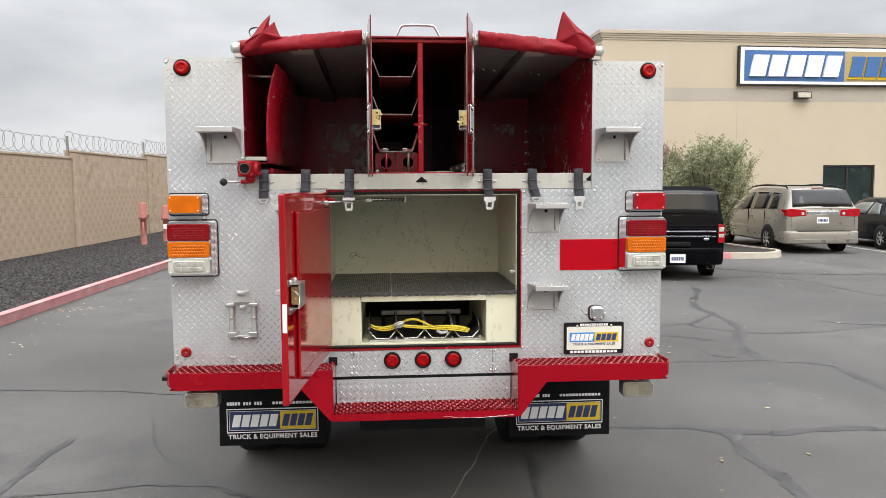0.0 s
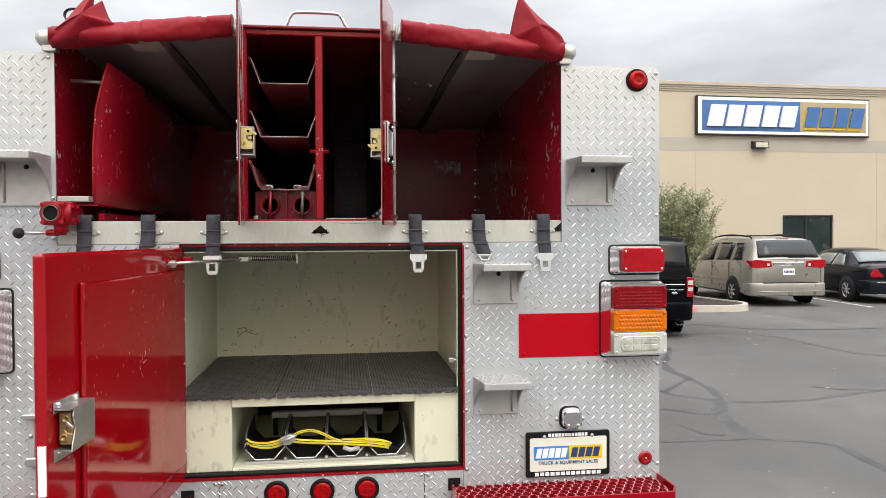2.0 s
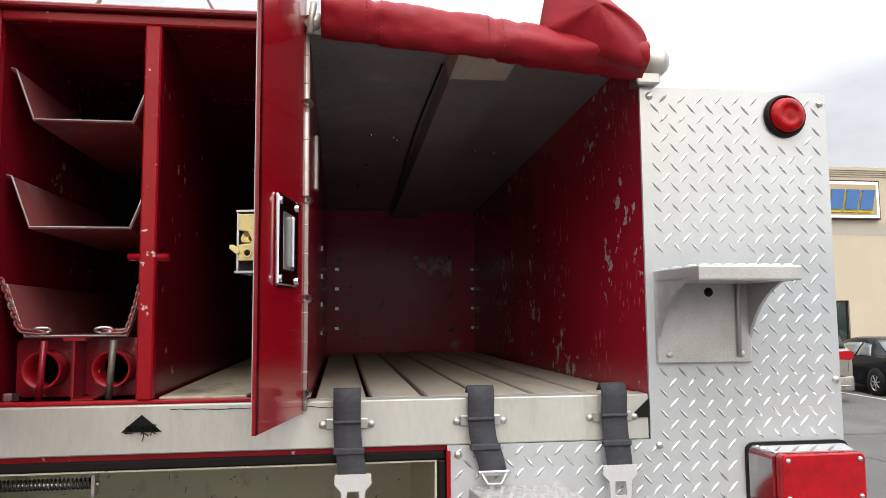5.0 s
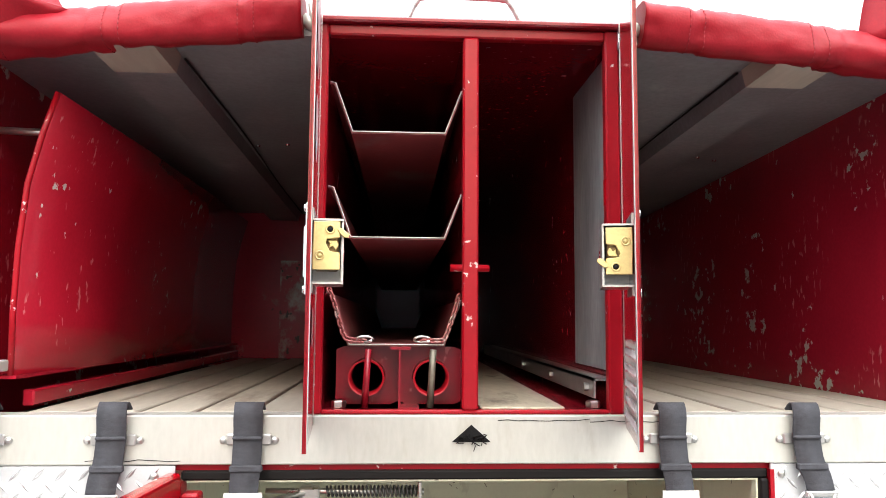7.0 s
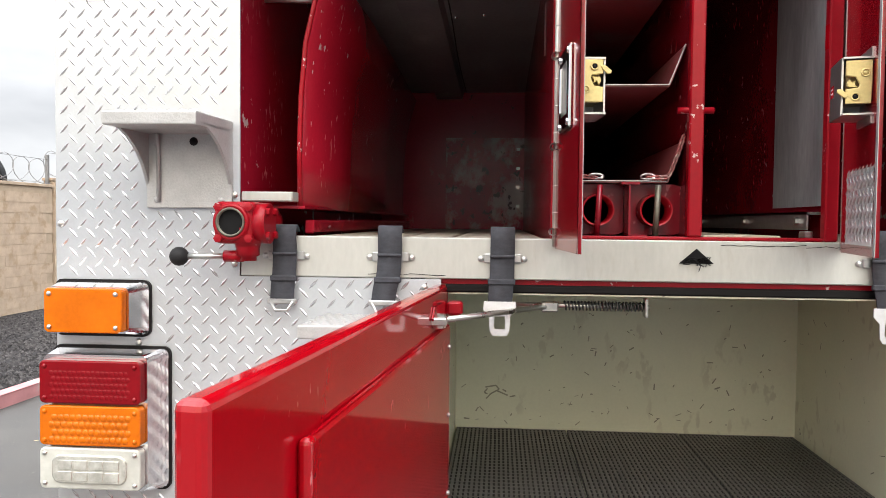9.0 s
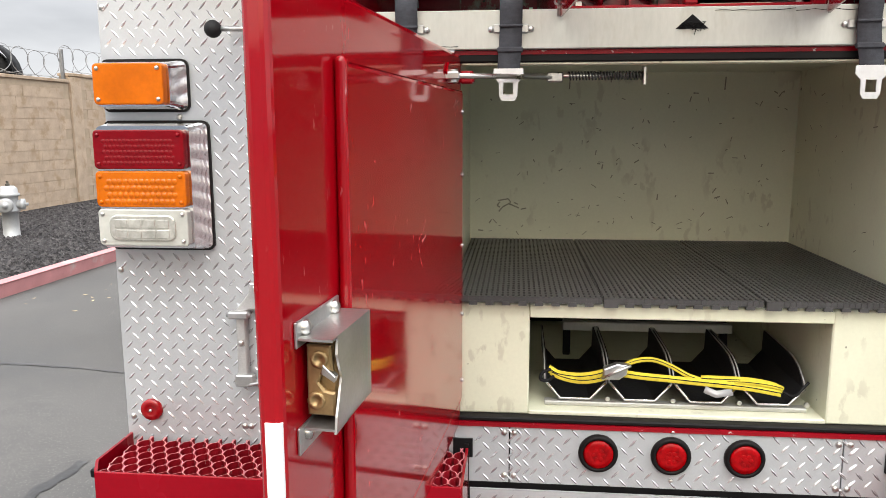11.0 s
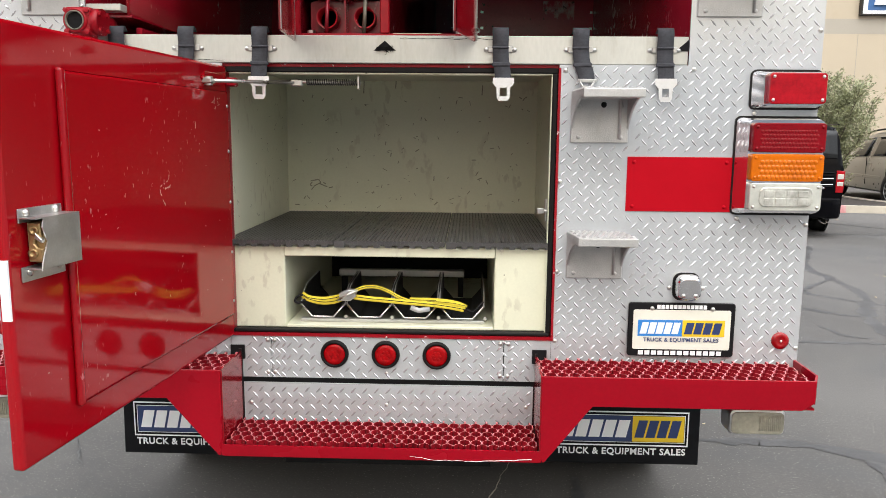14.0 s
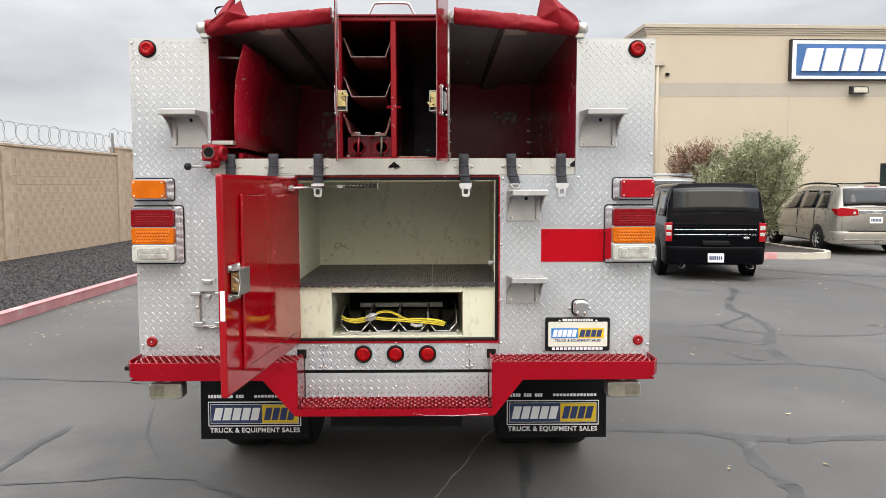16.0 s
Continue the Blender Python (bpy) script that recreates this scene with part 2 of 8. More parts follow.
RED = (0.26, 0.003, 0.009)
CHIP = (0.42, 0.36, 0.34)
M = dict(
    tread=material("tread_plate", (0.535, 0.556, 0.574), 0.15, 0.33, 0.07, 5, 160, 0.018, rough_var=0.05, stain=(0.48, 0.495, 0.50), stain_scale=1.7, stain_cut=0.56),
    lug=material("tread_lug", (0.60, 0.605, 0.61), 0.24, 0.70, 0.05, 9, 200, 0.02),
    cast=material("cast_aluminium", (0.46, 0.46, 0.455), 0.50, 0.5, 0.14, 14, 240, 0.12, stain=(0.36, 0.35, 0.33), stain_scale=9),
    rail=material("brushed_rail", (0.51, 0.512, 0.475), 0.40, 0.4, 0.12, 5, 120, 0.03, stretch=(1, 1, 0.3), stain=(0.38, 0.36, 0.31), stain_scale=6, stain_cut=0.55),
    chrome=material("chrome", (0.78, 0.78, 0.80), 0.10, 1.0, 0.03, 10, 100, 0.0, rough_var=0.04),
    steel=material("zinc_steel", (0.55, 0.55, 0.54), 0.35, 0.9, 0.12, 20, 200, 0.05),
    galv=material("bright_bolt", (0.62, 0.61, 0.58), 0.30, 1.0, 0.10, 30, 200, 0.03),
    brass=material("yellow_zinc", (0.60, 0.49, 0.21), 0.42, 0.3, 0.14, 25, 200, 0.05),
    dullbrass=material("worn_zinc", (0.36, 0.25, 0.12), 0.42, 0.7, 0.2, 25, 200, 0.05, stain=(0.06, 0.05, 0.04), stain_scale=22),
    red=material("red_paint", RED, 0.22, 0.0, 0.08, 2.5, 140, 0.01, coat=0.6, spots=CHIP, spot_scale=34, spot_cut=0.735),
    redlocker=material("red_locker_paint", (0.21, 0.006, 0.015), 0.22, 0.0, 0.14, 2.5, 120, 0.02, spec=0.45, spots=CHIP, spot_scale=34, spot_cut=0.996, cluster=0.55, wear=(0.46, 0.12, 0.13), wear_scale=(70, 70, 34), wear_cut=0.64),
    redworn=material("red_paint_scraped", (0.31, 0.010, 0.026), 0.22, 0.0, 0.14, 2.5, 120, 0.02, coat=0.0, spec=0.45, spots=CHIP, spot_scale=30, spot_cut=1.085, cluster=0.80, low=(1.95, 2.3, 0.05), wear=(0.46, 0.12, 0.13), wear_scale=(80, 80, 30), wear_cut=0.60),
    redsheet=material("red_sheet_paint", (0.37, 0.010, 0.026), 0.20, 0.0, 0.12, 2.5, 120, 0.02, spec=0.45, spots=CHIP, spot_scale=30, spot_cut=0.995, cluster=0.55, wear=(0.46, 0.12, 0.13), wear_scale=(60, 60, 30), wear_cut=0.64),
    reddoor=material("red_door_paint", (0.30, 0.0015, 0.006), 0.07, 0.0, 0.06, 2.0, 140, 0.006, coat=0.28, spec=0.40, spots=(0.50, 0.28, 0.27), spot_scale=30, spot_cut=0.755, wear=(0.44, 0.12, 0.12), wear_scale=(95, 95, 42), wear_cut=0.645, rough_var=0.04),
    redframe=material("red_frame_paint", (0.27, 0.003, 0.010), 0.32, 0.0, 0.12, 6, 120, 0.02, coat=0.05, spec=0.25, spots=(0.55, 0.46, 0.44), spot_scale=60, spot_cut=0.88, cluster=0.4),
    redgrip=material("red_grip_paint", (0.26, 0.008, 0.016), 0.42, 0.0, 0.25, 14, 90, 0.05, spots=(0.30, 0.20, 0.20), spot_scale=70, spot_cut=0.68, spec=0.2),
    gripworn=material("worn_grip_edge", (0.55, 0.19, 0.20), 0.4, 0.0, 0.3, 30, 120, 0.05, spec=0.3),
    redtail=material("red_tailboard_paint", (0.275, 0.002, 0.010), 0.26, 0.0, 0.10, 3, 120, 0.015, coat=0.08, spots=(0.5, 0.42, 0.4), spot_scale=45, spot_cut=0.78, spec=0.15),
    vinyl=material("red_vinyl", (0.24, 0.007, 0.015), 0.45, 0.0, 0.2, 7, 260, 0.05, rough_var=0.1, spec=0.2),
    vinylseam=material("red_thread", (0.20, 0.008, 0.015), 0.7, 0.0, 0.1, 30, 300, 0.1),
    redend=material("red_end_scraped", (0.40, 0.022, 0.045), 0.22, 0.0, 0.2, 2.5, 120, 0.03, coat=0.0, rough_var=0.06, spec=0.30, spots=(0.05, 0.012, 0.012), spot_scale=30, spot_cut=0.70, stain=(0.34, 0.20, 0.19), stain_scale=5.0, stain_cut=0.62),
    tray=material("worn_tray", (0.32, 0.085, 0.09), 0.34, 0.1, 0.2, 6, 120, 0.04, stain=(0.33, 0.24, 0.23), stain_scale=5, stain_cut=0.57),
    ceil=material("dark_grey_liner", (0.235, 0.24, 0.255), 0.40, 0.1, 0.28, 3, 80, 0.06, stain=(0.37, 0.37, 0.375), stain_scale=3),
    cream=material("cream_paint", (0.70, 0.706, 0.548), 0.36, 0.0, 0.06, 3, 120, 0.02, spots=(0.24, 0.23, 0.17), spot_scale=30, spot_cut=0.735, wear=(0.57, 0.56, 0.43), stain=(0.61, 0.585, 0.41), stain_scale=2.2, stain_cut=0.66),
    slat=material("worn_slat", (0.40, 0.37, 0.31), 0.62, 0.1, 0.18, 5, 60, 0.10, stretch=(1, 0.2, 1), stain=(0.24, 0.21, 0.17), stain_scale=5, piece=0.12),
    board=material("plain_board", (0.44, 0.39, 0.30), 0.65, 0.0, 0.2, 6, 60, 0.08, stretch=(1, 0.35, 1), stain=(0.16, 0.14, 0.11), stain_scale=9, stain_cut=0.53),
    rubber=material("black_rubber", (0.014, 0.014, 0.015), 0.62, 0.0, 0.2, 12, 150, 0.12, spec=0.25),
    mat=material("black_mat", (0.062, 0.060, 0.059), 0.36, 0.0, 0.2, 6, 150, 0.06, spec=0.6),
    gasket=material("rubber_gasket", (0.008, 0.007, 0.007), 0.5, 0.0, 0.1, 12, 150, 0.05, spec=0.15),
    web=material("strap_webbing", (0.058, 0.060, 0.070), 0.75, 0.0, 0.2, 60, 500, 0.25, stretch=(1, 1, 2), spec=0.2),
    # near-black underside; also stands in for shade in holes and below the grip
    dark=material("dark_underbody_and_shade", (0.012, 0.012, 0.0125), 0.8, 0.0, 0.3, 4, 60, 0.1, spec=0.1),
    amber=material("amber_lens", (0.60, 0.135, 0.002), 0.14, 0.0, 0.14, 14, 120, 0.0, coat=0.1, spec=0.25),
    redlens=material("red_lens", (0.36, 0.002, 0.008), 0.12, 0.0, 0.22, 30, 120, 0.0, coat=0.3, spec=0.35),
    brakelens=material("brake_lens", (0.33, 0.001, 0.003), 0.08, 0.0, 0.35, 60, 160, 0.0, rough_var=0.03, spec=0.22),
    darkred=material("dark_red_lens", (0.19, 0.002, 0.006), 0.12, 0.0, 0.15, 14, 120, 0.0, coat=0.12, spec=0.22),
    redrefl=material("red_marker_lens", (0.30, 0.002, 0.005), 0.14, 0.0, 0.3, 45, 150, 0.0, coat=0.4, spec=0.35),
    clear=material("frosted_clear_lens", (0.56, 0.57, 0.52), 0.14, 0.15, 0.14, 10, 90, 0.0, coat=0.5, stain=(0.52, 0.53, 0.48), stain_scale=9),
    foglens=material("yellowed_lens", (0.44, 0.42, 0.33), 0.12, 0.35, 0.25, 12, 90, 0.02, coat=0.8),
    white=material("white_sheeting", (0.82, 0.83, 0.84), 0.4, 0.0, 0.04, 12, 150, 0.02),
    sticker=material("red_sheeting", (0.40, 0.002, 0.010), 0.5, 0.0, 0.05, 10, 300, 0.02, spec=0.08),
    black=material("black_plastic", (0.010, 0.010, 0.011), 0.45, 0.0, 0.15, 14, 150, 0.05, spec=0.12),
    flap=material("mudflap_rubber", (0.009, 0.0095, 0.011), 0.55, 0.0, 0.25, 6, 120, 0.06, spec=0.07),
    navy=material("navy_print", (0.020, 0.040, 0.13), 0.45, 0.0, 0.06, 12, 150, 0.02),
    blue=material("blue_print", (0.030, 0.22, 0.62), 0.4, 0.0, 0.05, 12, 150, 0.02),
    yellow=material("yellow_print", (0.72, 0.50, 0.015), 0.4, 0.0, 0.06, 12, 150, 0.02),
    platewhite=material("plate_white", (0.74, 0.73, 0.64), 0.4, 0.0, 0.05, 12, 150, 0.02),
    strap=material("yellow_webbing", (0.66, 0.54, 0.035), 0.7, 0.0, 0.12, 60, 400, 0.2),
    sideskin=material("white_body_paint", (0.62, 0.60, 0.58), 0.3, 0.0, 0.06, 2, 120, 0.01, coat=0.4),
    asphalt=material("asphalt", (0.114, 0.110, 0.106), 0.80, 0.0, 0.27, 0.35, 70, 0.6, rough_var=0.12, stain=(0.088, 0.087, 0.086), stain_scale=0.55, stain_cut=0.5, spots=(0.27, 0.26, 0.24), spot_scale=95, spot_cut=0.645, spec=0.2),
    seal=material("crack_seal", (0.068, 0.068, 0.070), 0.50, 0.0, 0.3, 3, 60, 0.15, spec=0.3, stain=(0.10, 0.099, 0.098), stain_scale=5, stain_cut=0.56),
    kerbred=material("faded_red_kerb", (0.54, 0.245, 0.25), 0.75, 0.0, 0.14, 3, 80, 0.12, stain=(0.50, 0.40, 0.38), stain_scale=2.4, stain_cut=0.58),
    kerb=material("concrete_kerb", (0.46, 0.42, 0.35), 0.8, 0.0, 0.12, 3, 80, 0.15),
    gravel=material("dark_gravel", (0.030, 0.028, 0.029), 0.85, 0.0, 0.35, 30, 120, 0.5, spots=(0.06, 0.055, 0.055), spot_scale=60, spot_cut=0.62, spec=0.2),
    stone=material("gravel_stone", (0.060, 0.056, 0.056), 0.85, 0.0, 0.3, 20, 90, 0.2, island=0.75, spec=0.2),
    block=material("split_face_block", (0.455, 0.352, 0.258), 0.9, 0.0, 0.13, 5, 45, 0.6, piece=0.03, stain=(0.345, 0.25, 0.16), stain_scale=3.4, stain_cut=0.52),
    mortar=material("mortar_joint", (0.40, 0.315, 0.225), 0.95, 0.0, 0.1, 9, 80, 0.3),
    wire=material("galvanised_wire", (0.30, 0.30, 0.30), 0.45, 0.8, 0.1, 20, 100, 0.05),
    stucco=material("cream_stucco", (0.50, 0.435, 0.335), 0.85, 0.0, 0.04, 0.6, 45, 0.25, stain=(0.47, 0.405, 0.305), stain_scale=0.5),
    stuccoband=material("grey_stucco_band", (0.40, 0.37, 0.32), 0.85, 0.0, 0.05, 0.6, 45, 0.25),
    cornice=material("cornice_paint", (0.46, 0.405, 0.325), 0.8, 0.0, 0.05, 0.8, 45, 0.15),
    signblue=material("sign_blue", (0.04, 0.13, 0.34), 0.45, 0.0, 0.06, 1.5, 60, 0.02),
    signyellow=material("sign_yellow", (0.42, 0.33, 0.17), 0.45, 0.0, 0.06, 1.5, 60, 0.02),
    frame=material("dark_bronze_frame", (0.025, 0.023, 0.022), 0.4, 0.3, 0.1, 10, 100, 0.03),
    soil=material("planter_mulch", (0.034, 0.027, 0.023), 0.95, 0.0, 0.35, 8, 60, 0.5),
    leaf=material("olive_leaf", (0.30, 0.32, 0.18), 0.5, 0.0, 0.35, 4, 30, 0.0, island=0.35),
    leafbrown=material("dry_leaf", (0.25, 0.145, 0.095), 0.7, 0.0, 0.3, 4, 30, 0.0, island=0.4),
    hydrant=material("silver_grey_paint", (0.42, 0.43, 0.43), 0.45, 0.2, 0.12, 8, 90, 0.08, stain=(0.36, 0.355, 0.34), stain_scale=6),
    bark=material("grey_bark", (0.12, 0.10, 0.08), 0.9, 0.0, 0.25, 12, 60, 0.4),
    litter=material("pale_leaf_litter", (0.50, 0.40, 0.24), 0.8, 0.0, 0.3, 6, 40, 0.1),
    carblack=material("black_car_paint", (0.003, 0.003, 0.004), 0.04, 0.0, 0.1, 4, 100, 0.0, coat=0.0, rough_var=0.02, spec=0.055),
    carsilver=material("champagne_car_paint", (0.33, 0.31, 0.275), 0.30, 0.5, 0.04, 4, 200, 0.0, coat=0.5),
    carnavy=material("dark_blue_car_paint", (0.008, 0.010, 0.014), 0.12, 0.0, 0.1, 4, 100, 0.0, coat=0.0, rough_var=0.03, spec=0.2),
    cargrey=material("grey_car_paint", (0.40, 0.41, 0.42), 0.3, 0.4, 0.05, 4, 100, 0.0, coat=0.8),
    carglass=material("tinted_car_glass", (0.012, 0.013, 0.014), 0.03, 0.0, 0.1, 3, 80, 0.0, coat=0.0, rough_var=0.01, spec=0.42),
    winglass=material("window_pane", (0.020, 0.032, 0.028), 0.05, 0.0, 0.3, 1.5, 30, 0.0, rough_var=0.03, spec=0.5, stain=(0.07, 0.085, 0.08), stain_scale=1.1, stain_cut=0.55),
    paleglass=material("pale_car_glass", (0.11, 0.13, 0.13), 0.06, 0.0, 0.1, 3, 80, 0.0, coat=0.6, rough_var=0.02),
    tyre=material("tyre_rubber", (0.016, 0.016, 0.016), 0.75, 0.0, 0.2, 10, 90, 0.15, spec=0.15),
    rim=material("alloy_rim", (0.50, 0.50, 0.50), 0.3, 0.9, 0.1, 10, 90, 0.02),
    rust=material("faded_red_pipe", (0.36, 0.13, 0.11), 0.75, 0.0, 0.2, 8, 60, 0.2, stain=(0.42, 0.24, 0.21), stain_scale=5),
    # scraped end wall paint; the pale blotches also paint in reflected sky
    bare=material("scraped_paint_and_glare", (0.40, 0.022, 0.045), 0.22, 0.0, 0.2, 2.5, 120, 0.03, rough_var=0.06, spec=0.30, spots=(0.05, 0.012, 0.012), spot_scale=34, spot_cut=0.63, stain=(0.50, 0.41, 0.38), stain_scale=8.0, stain_cut=0.46, stretch=(1, 1, 0.8)),
    # colour of the added backdrop, chosen for its cool reflection
    backdrop=material("backdrop_blue_grey", (0.38, 0.43, 0.49), 0.9, 0.0, 0.15, 0.3, 20, 0.2),
    sanded=material("sanded_paint", (0.30, 0.05, 0.06), 0.4, 0.0, 0.2, 20, 140, 0.05, stain=(0.44, 0.43, 0.45), stain_scale=16, stain_cut=0.44, stretch=(1, 1, 0.5)),
    nickel=material("bright_nickel", (0.72, 0.72, 0.72), 0.32, 0.45, 0.06, 20, 160, 0.02),
    pipe=material("dark_pipe_thread", (0.16, 0.15, 0.12), 0.5, 0.6, 0.3, 30, 150, 0.1),
    chain=material("worn_red_chain", (0.36, 0.10, 0.10), 0.45, 0.2, 0.35, 60, 200, 0.1, stain=(0.34, 0.24, 0.22), stain_scale=40, stain_cut=0.5),
    springsteel=material("dark_spring_steel", (0.07, 0.07, 0.068), 0.4, 0.6, 0.2, 40, 200, 0.05),
    nick=material("scratched_primer", (0.52, 0.22, 0.21), 0.6, 0.0, 0.3, 40, 150, 0.0, spec=0.2),
    scuff=material("grey_scuff", (0.30, 0.29, 0.22), 0.6, 0.0, 0.3, 40, 150, 0.0),
    bulb=material("lens_reflector", (0.70, 0.70, 0.63), 0.12, 0.5, 0.3, 30, 90, 0.0, coat=0.6),
    patch=material("sanded_patch", (0.36, 0.36, 0.37), 0.55, 0.4, 0.25, 12, 90, 0.1, stretch=(1, 1, 0.3)),
    stallpaint=material("stall_line_paint", (0.55, 0.55, 0.53), 0.7, 0.0, 0.2, 6, 60, 0.1),
)
glass = bpy.data.materials.new("window_glass")
glass.use_nodes = True
gb = glass.node_tree.nodes["Principled BSDF"]
gb.inputs["Base Color"].default_value = (0.55, 0.62, 0.60, 1)
gb.inputs["Roughness"].default_value = 0.03
gb.inputs["Transmission Weight"].default_value = 0.9
M["glass"] = glass


# ---------------------------------------------------------------- mesh helpers
def box(bm, x0, x1, y0, y1, z0, z1, bevel=0.0, seg=1):
    vs = [bm.verts.new((x, y, z)) for x in (x0, x1) for y in (y0, y1) for z in (z0, z1)]
    fs = [bm.faces.new([vs[i] for i in q]) for q in ((0, 1, 3, 2), (4, 6, 7, 5), (0, 4, 5, 1), (2, 3, 7, 6), (0, 2, 6, 4), (1, 5, 7, 3))]
    if bevel:
        es = list({e for f in fs for e in f.edges})
        bmesh.ops.bevel(bm, geom=es, offset=bevel, segments=seg, profile=0.5, affect="EDGES")
    return bm


def prism(bm, poly, d0, d1, plane="xz", bevel=0.0, seg=1):
    """Extrudes a polygon given in one plane from d0 to d1 along the third axis."""
    put = {"xz": lambda a, b, d: (a, d, b), "yz": lambda a, b, d: (d, a, b), "xy": lambda a, b, d: (a, b, d)}[plane]
    lo = [bm.verts.new(put(a, b, d0)) for a, b in poly]
    hi = [bm.verts.new(put(a, b, d1)) for a, b in poly]
    n = len(poly)
    fs = [bm.faces.new(lo), bm.faces.new(hi[::-1])]
    fs += [bm.faces.new((lo[i], lo[(i + 1) % n], hi[(i + 1) % n], hi[i])) for i in range(n)]
    bmesh.ops.recalc_face_normals(bm, faces=fs)
    if bevel:
        es = list({e for f in fs[:2] for e in f.edges})
        bmesh.ops.bevel(bm, geom=es, offset=bevel, segments=seg, profile=0.5, affect="EDGES")
    return bm


def tube(bm, pts, r, n=8, closed=False, caps=True, r2=None):
    """A round bar along a line of points; r2: the radius at its end."""
    pts = [Vector(p) for p in pts]
    rings, m = [], len(pts)
    ref = None
    for i, p in enumerate(pts):
        a, b = pts[(i - 1) % m] if (closed or i) else p, pts[(i + 1) % m] if (closed or i < m - 1) else p
        t = (b - a).normalized()
        if ref is None:
            ref = t.orthogonal().normalized()
        ref = (ref - t * ref.dot(t)).normalized()
        s = t.cross(ref)
        rr = r if r2 is None else r + (r2 - r) * i / (m - 1)
        rings.append([bm.verts.new(p + (ref * math.cos(k * 2 * math.pi / n) + s * math.sin(k * 2 * math.pi / n)) * rr) for k in range(n)])
    for i in range(m if closed else m - 1):
        a, b = rings[i], rings[(i + 1) % m]
        for k in range(n):
            f = bm.faces.new((a[k], a[(k + 1) % n], b[(k + 1) % n], b[k]))
            f.smooth = True
    if caps and not closed:
        bm.faces.new(rings[0][::-1])
        bm.faces.new(rings[-1])
    return bm


def lathe(bm, profile, m=Matrix(), n=20, smooth=True):
    """Turns (radius, height) pairs round local z, then places them by m."""
    rings = []
    for r, h in profile:
        if r < 1e-6:
            rings.append([bm.verts.new(m @ Vector((0, 0, h)))])
        else:
            rings.append([bm.verts.new(m @ Vector((r * math.cos(k * 2 * math.pi / n), r * math.sin(k * 2 * math.pi / n), h))) for k in range(n)])
    for a, b in zip(rings, rings[1:]):
        for k in range(n):
            q = [a[k % len(a)], a[(k + 1) % len(a)], b[(k + 1) % len(b)], b[k % len(b)]]
            q = [v for i, v in enumerate(q) if v not in q[:i]]
            if len(q) > 2:
                f = bm.faces.new(q)
                f.smooth = smooth
    return bm


TO_REAR = pose(0, 0, 0, 90, 0, 0)     # local z to -y: out of the rear sheet


def at_rear(x, z, y=0.0):
    return Matrix.Translation((x, y, z)) @ TO_REAR


def rounded(x0, x1, z0, z1, r, n=4):
    """A rectangle with rounded corners, as a polygon."""
    out = []
    for cx, cz, a0 in ((x1 - r, z1 - r, 0), (x0 + r, z1 - r, 90), (x0 + r, z0 + r, 180), (x1 - r, z0 + r, 270)):
        out += [(cx + r * math.cos(radians(a0 + 90 * k / n)), cz + r * math.sin(radians(a0 + 90 * k / n))) for k in range(n + 1)]
    return out


def ribbon(bm, pts, width, thick=0.002, side=(1, 0, 0)):
    """A flat strap along points, width across the given side."""
    pts = [Vector(p) for p in pts]
    rows = []
    for i, p in enumerate(pts):
        t = (pts[min(i + 1, len(pts) - 1)] - pts[max(i - 1, 0)]).normalized()
        s = Vector(side)
        s = (s - t * s.dot(t)).normalized()
        n = t.cross(s) * thick / 2
        s = s * width / 2
        rows.append([bm.verts.new(q) for q in (p - s - n, p + s - n, p + s + n, p - s + n)])
    for a, b in zip(rows, rows[1:]):
        for k in range(4):
            f = bm.faces.new((a[k], a[(k + 1) % 4], b[(k + 1) % 4], b[k]))
            f.smooth = True
    bm.faces.new(rows[0][::-1])
    bm.faces.new(rows[-1])
    return bm


def smooth_path(pts, n=6):
    """A rounded line through points (Catmull-Rom)."""
    p = [Vector(q) for q in pts]
    p = [2 * p[0] - p[1]] + p + [2 * p[-1] - p[-2]]
    out = []
    for i in range(1, len(p) - 2):
        for k in range(n):
            t = k / n
            out.append(0.5 * (2 * p[i] + (p[i + 1] - p[i - 1]) * t + (2 * p[i - 1] - 5 * p[i] + 4 * p[i + 1] - p[i + 2]) * t * t + (3 * p[i] - p[i - 1] - 3 * p[i + 1] + p[i + 2]) * t ** 3))
    return out + [p[-2]]


def finish(bm, name, mat):
    bmesh.ops.recalc_face_normals(bm, faces=bm.faces)
    me = bpy.data.meshes.new(name)
    bm.to_mesh(me)
    bm.free()
    me.materials.append(M[mat])
    return me


def thick(bm, t):
    """Gives a sheet its thickness."""
    bmesh.ops.recalc_face_normals(bm, faces=bm.faces)
    bm.normal_update()
    bmesh.ops.solidify(bm, geom=bm.faces[:], thickness=t)


def part(name, bm, mat, parent, label=""):
    ob = new(name, finish(bm, name, mat))
    ob.parent = parent
    return tagged(ob, label) if label else ob


def raw(name, verts, faces, mat, parent=None, label="", kind=""):
    me = bpy.data.meshes.new(name)
    me.from_pydata(verts, [], faces)
    me.materials.append(M[mat])
    ob = new(name, me)
    ob.parent = parent
    return tagged(ob, label, kind=kind)


def thing(name, label, category, m=Matrix(), group="", kind=""):
    ob = new(name)
    ob.empty_display_size = 0.1
    ob.matrix_world = m
    return tagged(ob, label, category, group, kind)


def setting(name, bm, mat, label="", category=""):
    return tagged(new(name, finish(bm, name, mat)), label, category, "", "structure")


def B():
    return bmesh.new()


